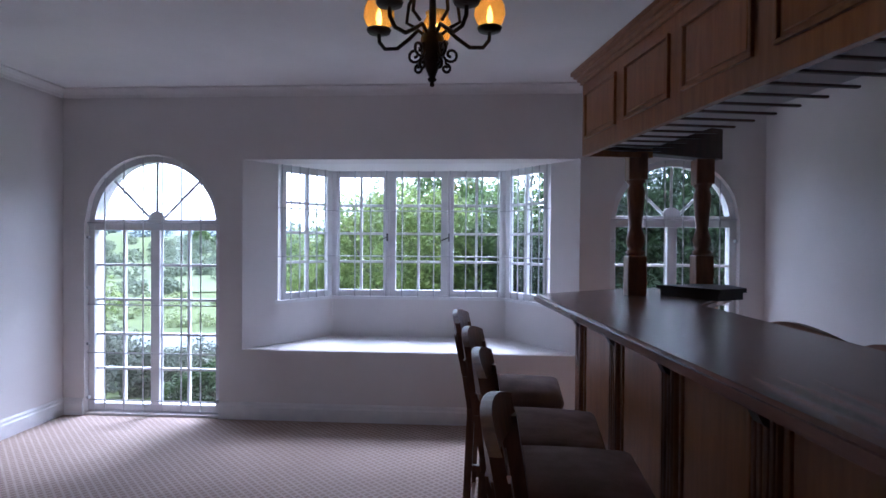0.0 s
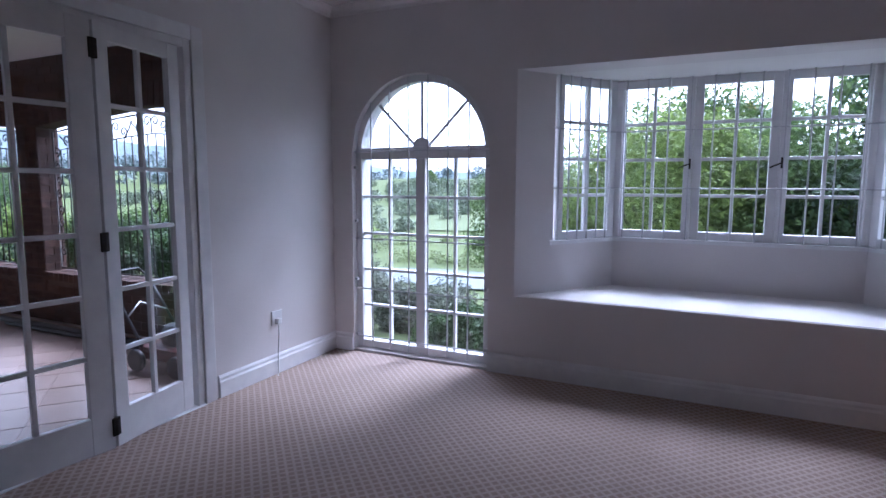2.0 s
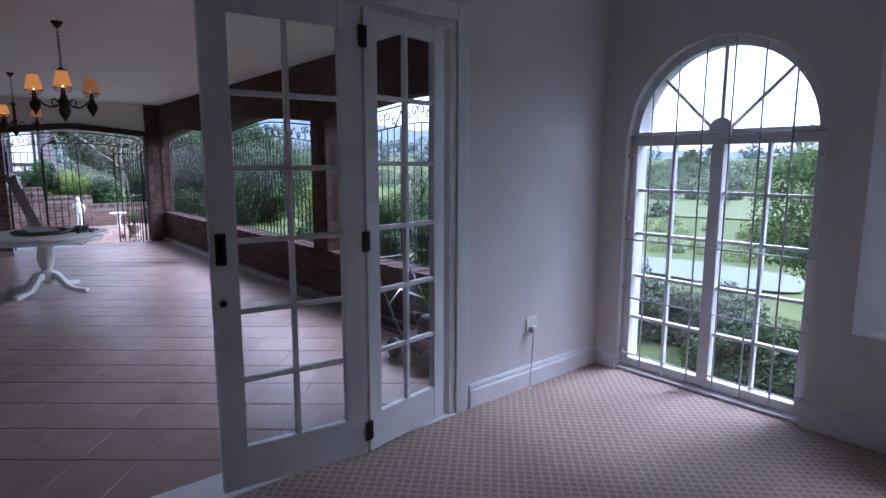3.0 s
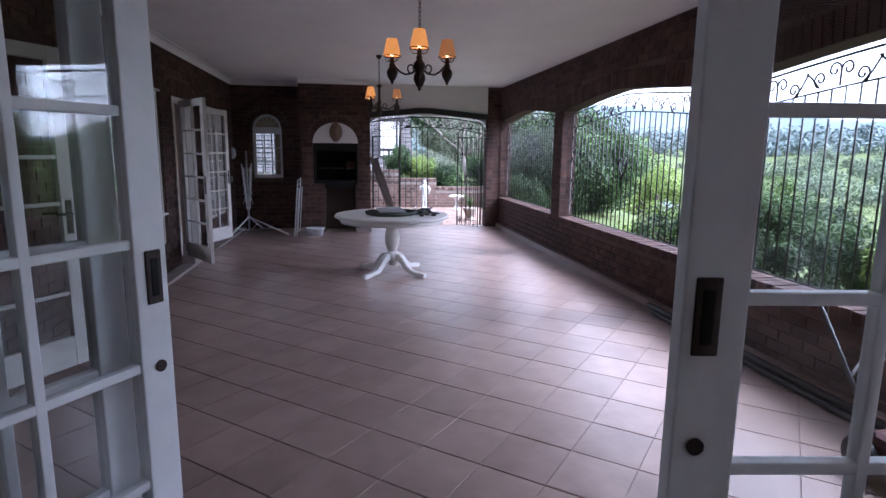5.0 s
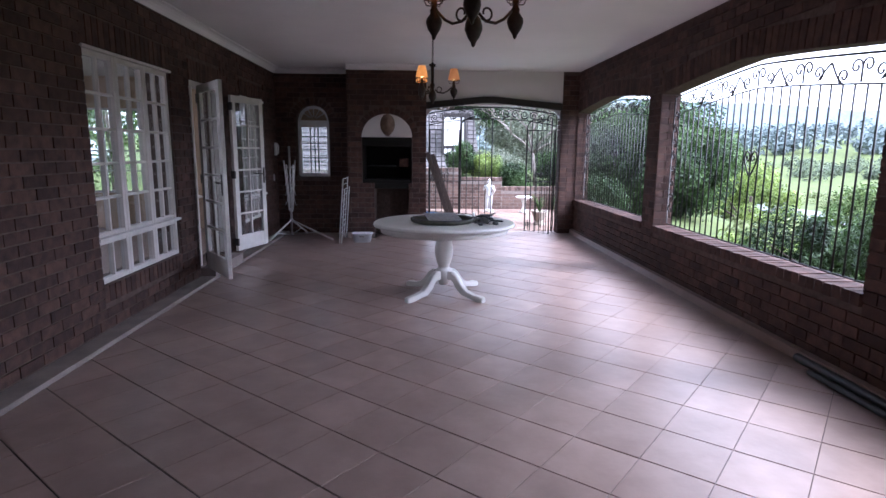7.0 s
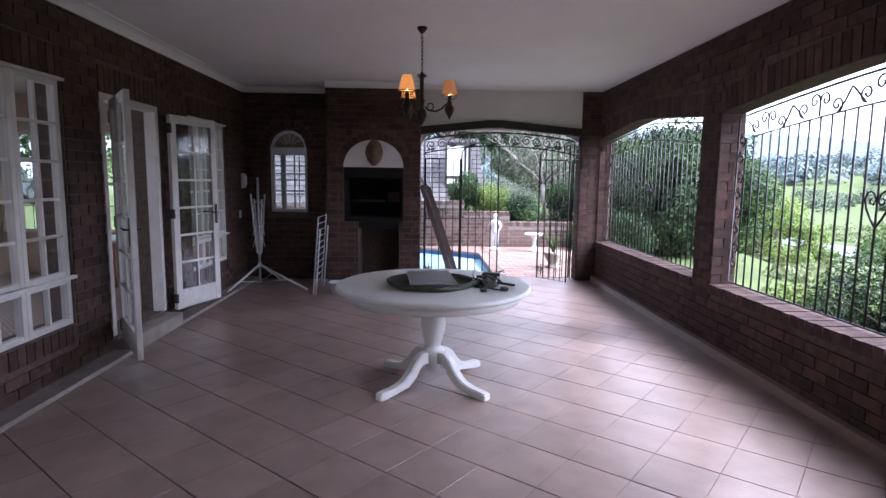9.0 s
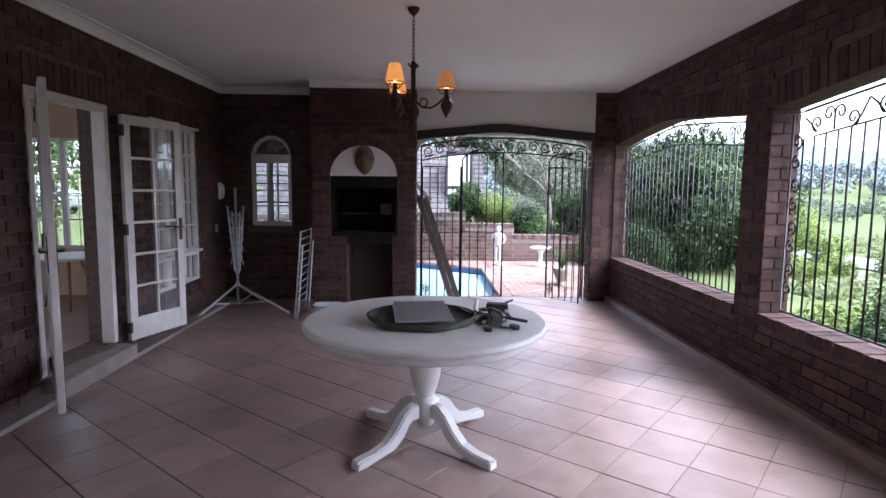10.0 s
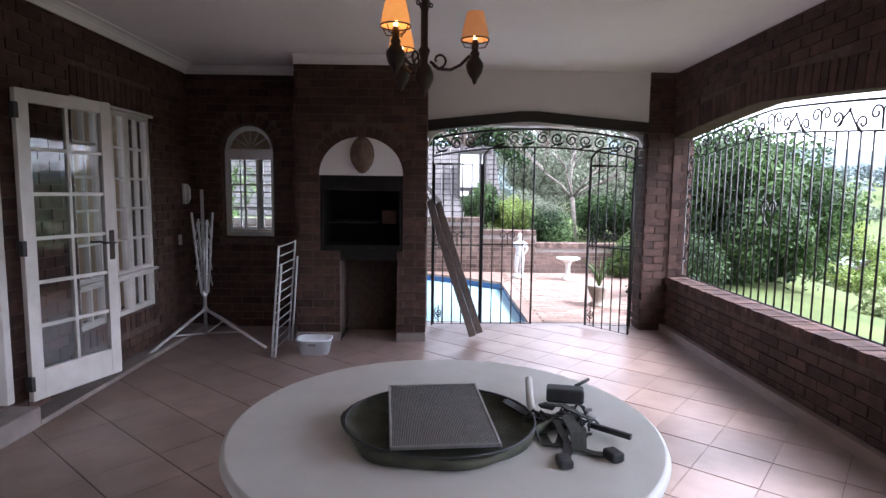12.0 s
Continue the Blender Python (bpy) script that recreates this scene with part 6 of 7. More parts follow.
def ridge(name, pts, mat, label):
    """A far wooded ridge, with an uneven crest."""
    bm = B()
    rows = []
    random.seed(len(pts))
    for (x0, y0, h0), (x1, y1, h1) in zip(pts, pts[1:]):
        for i in range(24):
            f = i / 24
            x, y, h = x0 + (x1 - x0) * f, y0 + (y1 - y0) * f, h0 + (h1 - h0) * f
            h += 1.6 * noise.noise((x * 0.03, y * 0.03, 1)) + random.uniform(0, 1.2)
            d = Vector((x, y, 0)).normalized()
            rows.append([bm.verts.new((x - d.x * 30, y - d.y * 30, -6)), bm.verts.new((x - d.x * 12, y - d.y * 12, h * 0.5)), bm.verts.new((x, y, h))])
    for a, b in zip(rows, rows[1:]):
        for k in range(2):
            bm.faces.new((a[k], b[k], b[k + 1], a[k + 1])).smooth = True
    return tagged(part(name, bm, mat), label, "hills", kind="structure")


# Ridge painted with its distance haze; no air is modelled.
ridge("backdrop", [(-330, -60, 24), (-300, 60, 30), (-230, 170, 18), (-120, 240, 6), (0, 260, 5), (140, 240, 6), (260, 160, 7)], HAZED_HILL, "wooded hills with blue haze put into their colour")


def leaf_mesh(name, clumps, leaves, size, mat, parent=None, seed=1, squash=1.0):
    """A crown of many small leaves in uneven clumps, joined."""
    rng = np.random.default_rng(seed)
    cs = np.array(clumps)
    which = rng.integers(0, len(cs), leaves)
    c = cs[which]
    d = rng.normal(size=(leaves, 3)); d /= np.linalg.norm(d, axis=1)[:, None]
    r = c[:, 3:4] * rng.uniform(0.25, 1.0, (leaves, 1)) ** 0.5
    p = c[:, :3] + d * r * np.array([1, 1, squash])
    nrm = d + rng.normal(scale=0.6, size=(leaves, 3)) + np.array([0, 0, 0.5]); nrm /= np.linalg.norm(nrm, axis=1)[:, None]
    ax = np.cross(nrm, rng.normal(size=(leaves, 3))); ax /= np.linalg.norm(ax, axis=1)[:, None]
    bx = np.cross(nrm, ax)
    s = size * rng.uniform(0.6, 1.3, (leaves, 1))
    v = np.stack([p - ax * s, p - bx * s * 0.42 + nrm * s * 0.12, p + ax * s, p + bx * s * 0.42 + nrm * s * 0.12], 1).reshape(-1, 3)
    me = bpy.data.meshes.new(name)
    me.from_pydata(v.tolist(), [], [tuple(range(4 * i, 4 * i + 4)) for i in range(leaves)])
    me.materials.append(mat)
    ob = new(name, me)
    ob.parent = parent
    return ob


def clumps_in(rx, ry, rz, n, rad, seed, z=0.0, shell=0.55):
    rng = random.Random(seed)
    out = []
    while len(out) < n:
        x, y, w = rng.uniform(-1, 1), rng.uniform(-1, 1), rng.uniform(-1, 1)
        q = math.sqrt(x * x + y * y + w * w)
        if shell < q < 1.0:
            k = 1 + 0.16 * math.sin(5 * math.atan2(y, x) + seed) + rng.uniform(-0.08, 0.08)
            out.append((x * rx * k, y * ry * k, z + w * rz * k, rad * rng.uniform(0.6, 1.25)))
    return out


def tree(x, y, rx, ry, rz, zc, mat, label, leaves=6000, size=0.10, seed=1, trunk=0.14, name="tree", category="tree", group="garden trees", n=46, rad=None, gz=None):
    g = ground_z(x, y) if gz is None else gz
    t = thing(name, pose(x, y, g), label, category, group)
    cl = clumps_in(rx, ry, rz, n, rad or 0.30 * min(rx, ry, rz) + 0.12, seed, zc - g)
    bm = B()
    base = max(0.1, zc - g - rz * 0.5)
    tube(bm, [(0, 0, -0.1), (0.03, 0.02, base * 0.5), (0.0, 0.04, base), (0.05, 0, zc - g + rz * 0.3)], trunk, 8, trunk * 0.4)
    part("trunk", bm, BARK, t)
    for c in cl[:9]:
        bm = B(); tube(bm, [(0.02, 0.02, base * 0.9), (c[0] * 0.5, c[1] * 0.5, (base + c[2]) / 2), (c[0] * 0.95, c[1] * 0.95, c[2])], trunk * 0.45, 6, 0.012); part("limb", bm, BARK, t)
    leaf_mesh("crown", cl, leaves, size, mat, t, seed)
    return t


def shrub(x, y, rx, ry, rz, zc, mat, label, leaves=3000, size=0.06, seed=1, gz=None):
    return tree(x, y, rx, ry, rz, zc, mat, label, leaves, size, seed, 0.03, "shrub", "shrub", "garden shrubs", 34, gz=gz)


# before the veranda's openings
tree(-20.75, 8.62, 2.15, 2.05, 1.58, 1.0, LEAF_SHADED, "dense green rounded tree beside the veranda", 76000, 0.070, 3, 0.16, n=240)
shrub(-11.2, 7.2, 1.3, 1.0, 0.60, -0.12, LEAF_SHADED, "green leafy shrub below the veranda opening", 20000, 0.036, 4)
shrub(-8.9, 7.0, 1.4, 0.9, 0.80, 0.05, LEAF_SHADED, "dark green bushy hedge below the veranda opening", 26000, 0.036, 5)
shrub(-13.2, 7.4, 0.9, 0.8, 0.35, -0.45, LEAF_LIGHT, "low light-green shrub outside the veranda", 7000, 0.042, 6)
shrub(-6.4, 7.6, 1.3, 1.0, 1.3, 0.7, LEAF_LIGHT, "tall light-green shrub outside the veranda", 14000, 0.045, 7)
shrub(-6.8, 9.6, 1.1, 1.0, 0.8, -0.1, LEAF_PALE, "pale flowering shrub outside the veranda", 4000, 0.05, 8)
tree(-27, 15.5, 2.2, 2.2, 1.5, -0.9, LEAF_LIGHT, "round green tree down the slope", 18000, 0.08, 9, 0.15)
tree(-24, 19, 2.0, 1.8, 1.6, -1.4, LEAF_MID, "round green tree down the slope", 15000, 0.085, 10, 0.15)
tree(-35, 17, 3.0, 2.8, 2.4, -0.2, LEAF_MID, "round green tree down the slope", 15000, 0.11, 11, 0.2)
# before the lounge windows
shrub(-5.2, 8.2, 1.0, 0.8, 0.48, -0.42, LEAF_PALE, "pale flowering shrub under the arched window", 14000, 0.035, 12)
shrub(-3.7, 7.4, 0.9, 0.7, 0.46, -0.28, LEAF_PALE, "pale flowering shrub under the arched window", 14000, 0.033, 13)
shrub(-2.6, 6.6, 0.7, 0.6, 0.36, -0.32, LEAF_SHADED, "low green shrub under the arched window", 7000, 0.035, 14)
tree(-1.05, 10.9, 1.75, 1.3, 1.55, 0.85, LEAF_LIGHT, "light-green bushy tree outside the bay window", 42000, 0.046, 15, 0.10, n=130)
tree(-4.3, 14.6, 1.7, 1.4, 1.35, 0.55, LEAF_MID, "green bushy tree down the slope from the bay window", 20000, 0.055, 55, 0.10, n=80)
tree(1.0, 11.6, 1.7, 1.4, 1.60, 0.85, LEAF_MID, "mid-green bushy tree outside the bay window", 42000, 0.046, 16, 0.10, n=130)
tree(-0.4, 15.0, 2.0, 1.6, 1.6, 2.0, LEAF_MID, "airy taller tree behind the bay window's bushes", 12000, 0.075, 22, 0.10, n=50)
tree(2.9, 10.2, 1.9, 1.5, 2.4, 1.3, LEAF_DARK, "dark-green tree outside the bay window", 36000, 0.055, 17, 0.14, n=130)
tree(5.0, 8.6, 2.2, 1.5, 2.6, 1.5, LEAF_DARK, "dark-green tree outside the arched window", 40000, 0.058, 18, 0.14, n=150)
tree(3.4, 9.2, 1.5, 1.1, 1.7, 0.7, LEAF_DARK, "dark-green bush outside the arched window", 24000, 0.055, 23, 0.1, n=90)
tree(-2.7, 13.6, 1.2, 1.1, 1.0, 0.5, LEAF_LIGHT, "light-green bushy tree beyond the bay window", 16000, 0.06, 24, 0.08, n=70)
tree(-55, 112, 6.0, 5.0, 2.2, 1.6, LEAF_MID, "spreading tree on the golf course", 9000, 0.25, 19, 0.4)
tree(2.4, 19.0, 2.6, 2.2, 2.4, 1.2, LEAF_MID, "tall tree behind the garden trees", 6000, 0.18, 20, 0.2)
tree(-11.5, 44, 1.6, 1.5, 1.2, -1.0, LEAF_DARK, "small tree on the golf course", 5000, 0.12, 21, 0.15)
# far woods along the valley, with haze painted into their colour
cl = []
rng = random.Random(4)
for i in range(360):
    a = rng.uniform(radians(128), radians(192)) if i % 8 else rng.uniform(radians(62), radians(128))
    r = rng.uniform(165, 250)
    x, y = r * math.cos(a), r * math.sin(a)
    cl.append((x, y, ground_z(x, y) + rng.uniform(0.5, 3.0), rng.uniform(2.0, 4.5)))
tagged(leaf_mesh("far_woods", cl, 42000, 0.8, HAZED_WOOD, None, 7, 0.8), "far woods along the valley, paled by painted haze", "woods", kind="stuff")

# tall meadow growth down the slope
cl = []
rng = random.Random(12)
while len(cl) < 330:
    x, y = rng.uniform(-62, -9), rng.uniform(9.0, 46)
    if x > -15 and y < 11:
        continue
    if math.hypot((x + 42) / 13, (y - 24) / 6) < 1.1 or math.hypot((x + 46) / 9, (y - 31) / 3) < 1.2 or math.hypot((x + 14) / 8, (y - 27) / 3) < 1.2:
        continue
    rr3 = rng.uniform(0.4, 1.0)
    cl.append((x, y, ground_z(x, y) + 0.2 * rr3, rr3))
tagged(leaf_mesh("meadow_growth", cl, 80000, 0.10, MEADOW, None, 9, 0.7), "tall yellow-green grass and scrub on the slope", "meadow", kind="stuff")

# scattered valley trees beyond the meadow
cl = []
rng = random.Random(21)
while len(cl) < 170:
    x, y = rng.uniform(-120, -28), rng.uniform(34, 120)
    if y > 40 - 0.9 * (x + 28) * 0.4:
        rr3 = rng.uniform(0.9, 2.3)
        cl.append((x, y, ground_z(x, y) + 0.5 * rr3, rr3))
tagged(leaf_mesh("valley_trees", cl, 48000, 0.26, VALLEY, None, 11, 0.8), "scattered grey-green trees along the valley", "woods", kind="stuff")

# ---- pool terrace beyond the gate ----
PZ = -0.22
bm = B(); prism(bm, [(-14.30, -2.2), (-14.30, 6.2), (-19.1, 6.2), (-19.1, 3.15), (-17.85, 3.15), (-14.62, 3.15), (-14.62, -2.2)], PZ - 0.3, PZ - 0.005)
bmesh.ops.recalc_face_normals(bm, faces=bm.faces[:])
pav = tagged(part("pavement", bm, MORTAR), "terracotta brick paving round the pool", "paving", kind="structure")
pool = thing("swimming_pool", pose(0, 0, 0), "swimming pool with pale blue water and dark blue edge tiles", "pool")
edge = [(-14.62, -2.2), (-14.62, 3.03), (-17.75, 3.03), (-18.75, 1.75), (-18.75, -2.2)]
bm = B(); prism(bm, edge, PZ - 0.14, PZ - 0.13); bmesh.ops.recalc_face_normals(bm, faces=bm.faces[:]); part("water", bm, WATER, pool)
bm = B()
for (x0, y0), (x1, y1) in zip(edge, edge[1:]):
    d = Vector((x1 - x0, y1 - y0, 0)); l2 = d.length; ang = math.degrees(math.atan2(d.y, d.x))
    box(bm, 0, -0.03, PZ - 0.5, l2, 0.0, PZ - 0.03, 0, pose(x0, y0, 0, 0, 0, ang))
part("edge_tiles", bm, POOLTILE, pool)
for (x0, y0), (x1, y1) in zip(edge, edge[1:]):
    d = Vector((x1 - x0, y1 - y0, 0)); l2 = d.length; ang = math.degrees(math.atan2(d.y, d.x))
    k = int(l2 / 0.23)
    for i in range(k):
        bm = B(); box(bm, i * l2 / k + 0.004, -0.16, PZ - 0.03, (i + 1) * l2 / k - 0.004, 0.02, PZ + 0.012, 0, pose(x0, y0, 0, 0, 0, ang)); part("coping_brick", bm, PAVER, pool)
bm = B(); prism(bm, [(-17.8, 3.1), (-18.8, 1.8), (-18.8, -2.2), (-19.1, -2.2), (-19.1, 3.15)], PZ - 0.3, PZ); bmesh.ops.recalc_face_normals(bm, faces=bm.faces[:]); tagged(part("pavement", bm, PAVER), "terracotta paving behind the pool", "paving", kind="structure")


def statue(m):
    """A small cast figure, kept plain."""
    bm = B()
    lathe(bm, [(0.13, 0.0), (0.13, 0.05), (0.10, 0.06), (0.10, 0.075)], 16)
    for s, pts in ((1, [(0.04, 0.0, 0.07), (0.045, 0.01, 0.22), (0.04, 0, 0.44)]), (-1, [(-0.05, 0.05, 0.07), (-0.055, 0.03, 0.22), (-0.04, 0, 0.44)])):
        tube(bm, pts, 0.032, 8, 0.05)
    lathe(bm, [(0.07, 0.42), (0.085, 0.46), (0.07, 0.52), (0.085, 0.60), (0.10, 0.66), (0.075, 0.70), (0.03, 0.72), (0.028, 0.74)], 14)
    tube(bm, [(0.095, 0, 0.67), (0.14, 0.02, 0.56), (0.10, 0.05, 0.46)], 0.03, 7, 0.02)
    tube(bm, [(-0.095, 0, 0.67), (-0.14, 0.04, 0.58), (-0.06, 0.08, 0.63)], 0.03, 7, 0.02)
    t = B(); bmesh.ops.create_icosphere(t, subdivisions=2, radius=0.055)
    for f in t.faces:
        f.smooth = True
    merge(bm, t, Matrix.Translation((0, 0.005, 0.79)) @ Matrix.Diagonal((0.9, 1, 1.15, 1)))
    ob = part("garden_statue", bm, STONE)
    ob.matrix_basis = m
    return tagged(ob, "white cast-stone garden statue beside the pool", "statue")


statue(pose(-18.35, 3.42, PZ, 0, 0, 80))
bb = thing("bird_bath", pose(-18.15, 4.30, PZ), "white stone bird bath on the terrace", "bird bath")
bb.scale = (0.85, 0.85, 0.95)
bm = B(); lathe(bm, [(0.14, 0), (0.14, 0.04), (0.08, 0.07), (0.05, 0.16), (0.055, 0.28), (0.09, 0.36)], 18); part("pedestal", bm, STONE, bb)
bm = B(); lathe(bm, [(0.09, 0.36), (0.22, 0.40), (0.26, 0.43), (0.25, 0.445), (0.20, 0.42), (0.03, 0.40)], 22); part("basin", bm, STONE, bb)
for x, y, k in ((-15.75, 4.20, 0.85), (-15.2, 4.75, 0.8)):
    ur = thing("garden_urn", pose(x, y, PZ), "stained sandstone garden urn with spiky plant", "planter", "terrace urns")
    bm = B(); lathe(bm, [(0.16 * k, 0), (0.16 * k, 0.05 * k), (0.09 * k, 0.08 * k), (0.13 * k, 0.16 * k), (0.19 * k, 0.30 * k), (0.22 * k, 0.36 * k), (0.20 * k, 0.37 * k), (0.18 * k, 0.33 * k)], 20); part("urn", bm, POTSTONE, ur)
    bm = B(); rg = random.Random(3)
    for i in range(34):
        a, tl = rg.uniform(0, math.tau), rg.uniform(0.15, 0.55)
        q = (0.38 * tl * math.cos(a) * k, 0.38 * tl * math.sin(a) * k)
        tube(bm, [(0, 0, 0.33 * k), (q[0] * 0.6, q[1] * 0.6, 0.33 * k + 0.75 * tl * 0.7), (q[0] * 1.5, q[1] * 1.5, 0.33 * k + 0.75 * tl)], 0.012, 4, 0.002)
    part("plant", bm, LEAF_MID, ur)

wall("wall_garden", "y", -4.0, 2.75, -19.35, -19.10, -0.6, 0.82, PALEMORTAR, (), "red brick garden wall behind the pool")
wall("wall_garden_middle", "y", 2.75, 3.86, -19.35, -19.10, -0.6, 0.57, PALEMORTAR, (), "stepped red brick garden wall")
wall("wall_garden_low", "y", 3.86, 6.4, -19.35, -19.10, -0.6, 0.32, PALEMORTAR, (), "low red brick garden wall")
shrub(-20.6, 3.58, 0.44, 0.45, 0.24, 0.92, LEAF_LIGHT, "clipped bright green shrub behind the garden wall", 9000, 0.03, 31)
shrub(-20.7, 2.95, 0.40, 0.45, 0.50, 1.02, LEAF_SHADED, "green shrub behind the garden wall", 8000, 0.035, 32)
shrub(-20.1, 4.35, 0.48, 0.48, 0.38, 0.55, LEAF_SHADED, "dark green shrub behind the low wall", 9000, 0.032, 33)
shrub(-21.6, 4.5, 0.5, 0.5, 0.32, 0.80, LEAF_PALE, "pale flowering shrub behind the low wall", 5000, 0.032, 34)
shrub(-18.6, 5.8, 0.5, 0.5, 0.45, 0.15, LEAF_MID, "green shrub beside the bird bath", 8000, 0.035, 35)
shrub(-16.4, 5.7, 0.6, 0.6, 0.6, 0.15, LEAF_DARK, "dark shrub beside the terrace", 8000, 0.035, 36)
shrub(-22.5, 6.2, 0.7, 0.7, 0.55, 0.75, LEAF_SHADED, "loose green shrub in the border", 8000, 0.045, 51)
shrub(-23.5, 4.0, 0.8, 0.7, 0.5, 0.85, LEAF_PALE, "grey-green shrub in the border", 7000, 0.045, 52)
tree(-30, 7.6, 1.9, 2.1, 1.5, 1.6, LEAF_PALE, "grey-green feathery tree beyond the border", 15000, 0.075, 53, 0.12, n=60)
tree(-33, 11.5, 2.4, 2.6, 2.0, 1.7, LEAF_PALE, "grey-green feathery tree beyond the border", 15000, 0.085, 54, 0.14, n=60)
tree(-34, 3.0, 3.5, 4.0, 2.6, 4.8, LEAF_DARK, "tall dark tree behind the neighbouring house", 16000, 0.12, 37, 0.25)
tree(-46, 13, 4.0, 4.5, 3.0, 4.6, LEAF_PALE, "tall tree beyond the garden", 16000, 0.14, 38, 0.25)
tree(-40, 8.0, 3.0, 3.0, 2.6, 3.6, LEAF_PALE, "grey-green tree beyond the garden", 14000, 0.12, 39, 0.25)
# bare branching tree
PALEBARK = material("pale_bark", (0.20, 0.17, 0.145), (0.11, 0.09, 0.075), 14, 0.95, bump=0.6, bump_scale=25)
bt = thing("bare_tree", pose(-22.0, 5.35, ground_z(-22.0, 5.35)), "bare pale branching tree in the garden", "tree")
rg = random.Random(8)
bm = B(); tube(bm, [(0, 0, -0.1), (0.05, -0.05, 0.6), (0.0, -0.1, 1.2)], 0.07, 8, 0.05); part("trunk", bm, PALEBARK, bt)


def twig(bm, p, d, ln, r, depth):
    q = p + d * ln
    m = (p + q) / 2 + Vector((rg.uniform(-1, 1), rg.uniform(-1, 1), 0.3)) * ln * 0.08
    tube(bm, [p, m, q], r, 5, r * 0.6)
    if depth:
        for k in range(3 if depth > 1 else 2):
            nd = (d + Vector((rg.uniform(-0.8, 0.8), rg.uniform(-0.8, 0.8), rg.uniform(-0.2, 0.5)))).normalized()
            twig(bm, q - d * ln * rg.uniform(0, 0.3), nd, ln * rg.uniform(0.6, 0.85), r * 0.58, depth - 1)


for d in ((-0.2, -0.75, 0.7), (0.3, 0.6, 0.8), (-0.3, 0.1, 1.0), (0.3, -0.3, 0.9), (0.0, 0.9, 0.5)):
    bm = B(); twig(bm, Vector((0, -0.1, 1.15)), Vector(d).normalized(), 1.0, 0.035, 4); part("limb", bm, PALEBARK, bt)

# neighbouring house
nh = thing("neighbouring_house", pose(-28, 0, 0), "white house with dark timbers and grey tiled roof", "house")
bm = B(); box(bm, -5, -9, -0.3, 0, 3.5, 1.25); prism(bm, [(-5, 1.25), (0, 1.25), (-2.5, 3.1)], -8.9, 3.45, "y"); part("wall", bm, PLASTER, nh)
for s in (0, 1):
    bm = B()
    for i in range(-3, 11):
        for j in range(38):
            y0 = -9.2 + 13.3 * j / 38
            a, b = i / 11, (i + 1) / 11
            x0, x1 = (0.35 - 2.85 * a, 0.35 - 2.85 * b)
            z0, z1 = 1.05 + 2.10 * a, 1.05 + 2.10 * b
            if s:
                x0, x1 = -5 - x0, -5 - x1
            vs = [bm.verts.new(p) for p in ((x0, y0, z0 + 0.05), (x0, y0 + 0.335, z0 + 0.05), (x1, y0 + 0.335, z1 + 0.015), (x1, y0, z1 + 0.015), (x0, y0, z0), (x0, y0 + 0.335, z0), (x1, y0 + 0.335, z1 - 0.02), (x1, y0, z1 - 0.02))]
            for q in ((0, 1, 2, 3), (4, 7, 6, 5), (0, 4, 5, 1), (1, 5, 6, 2), (2, 6, 7, 3), (3, 7, 4, 0)):
                bm.faces.new([vs[k] for k in q])
    bmesh.ops.recalc_face_normals(bm, faces=bm.faces[:])
    part("roof_slope", bm, ROOFTILE, nh)
for y in (3.6, 2.75):
    bm = B(); prism(bm, [(0.4, 1.0), (0.4, 1.15), (-2.5, 3.25), (-5.4, 1.15), (-5.4, 1.0), (-2.5, 3.08)], y, y + 0.08, "y"); bmesh.ops.recalc_face_normals(bm, faces=bm.faces[:]); part("barge_board", bm, BEAM, nh)
bm = B(); box(bm, -1.2, 2.62, 1.1, 0.25, 3.48, 2.72, 0.01); dm = part("dormer", bm, PLASTER, nh, "white dormer")
for z in (1.1, 1.42, 2.70):
    bm = B(); box(bm, 0.25, 2.55, z, 0.29, 3.72, z + 0.12); part("timber", bm, BEAM, dm)
for y, zt in ((2.55, 2.7), (2.95, 1.5), (3.30, 2.7), (3.46, 2.7)):
    bm = B(); box(bm, 0.25, y, 0.4, 0.285, y + 0.09, zt); part("timber", bm, BEAM, dm)
for y in (-6.0, -3.0, 0.0):
    bm = B(); box(bm, 0.0, y, 0.2, 0.03, y + 1.2, 1.0); wd = part("window", bm, GLASS, nh); bm = B(); box(bm, 0.0, y + 0.57, 0.2, 0.05, y + 0.63, 1.0); box(bm, 0.0, y - 0.05, 0.15, 0.05, y + 1.25, 0.2); part("frame", bm, WHITE, wd)

for y0, z0, y1, z1 in ((0.6, 2.55, 2.45, 0.42), (0.6, 2.15, 2.2, 0.35)):
    ln = math.hypot(y1 - y0, z1 - z0)
    bm = B(); box(bm, 0.40, 0, -0.07, 0.48, ln, 0.07, 0.004, pose(0, y0, z0, math.degrees(math.atan2(z1 - z0, y1 - y0)))); part("stair_string", bm, BEAM, nh, "black timber stair string")
for y in (1.85, 2.1, 2.35, 2.6):
    bm = B(); box(bm, 0.38, y, 0.1, 0.46, y + 0.08, 0.95, 0.004); part("post", bm, BEAM, nh)
bm = B(); box(bm, 0.37, 1.6, 0.90, 0.47, 2.75, 0.98, 0.004); part("hand_rail", bm, BEAM, nh)

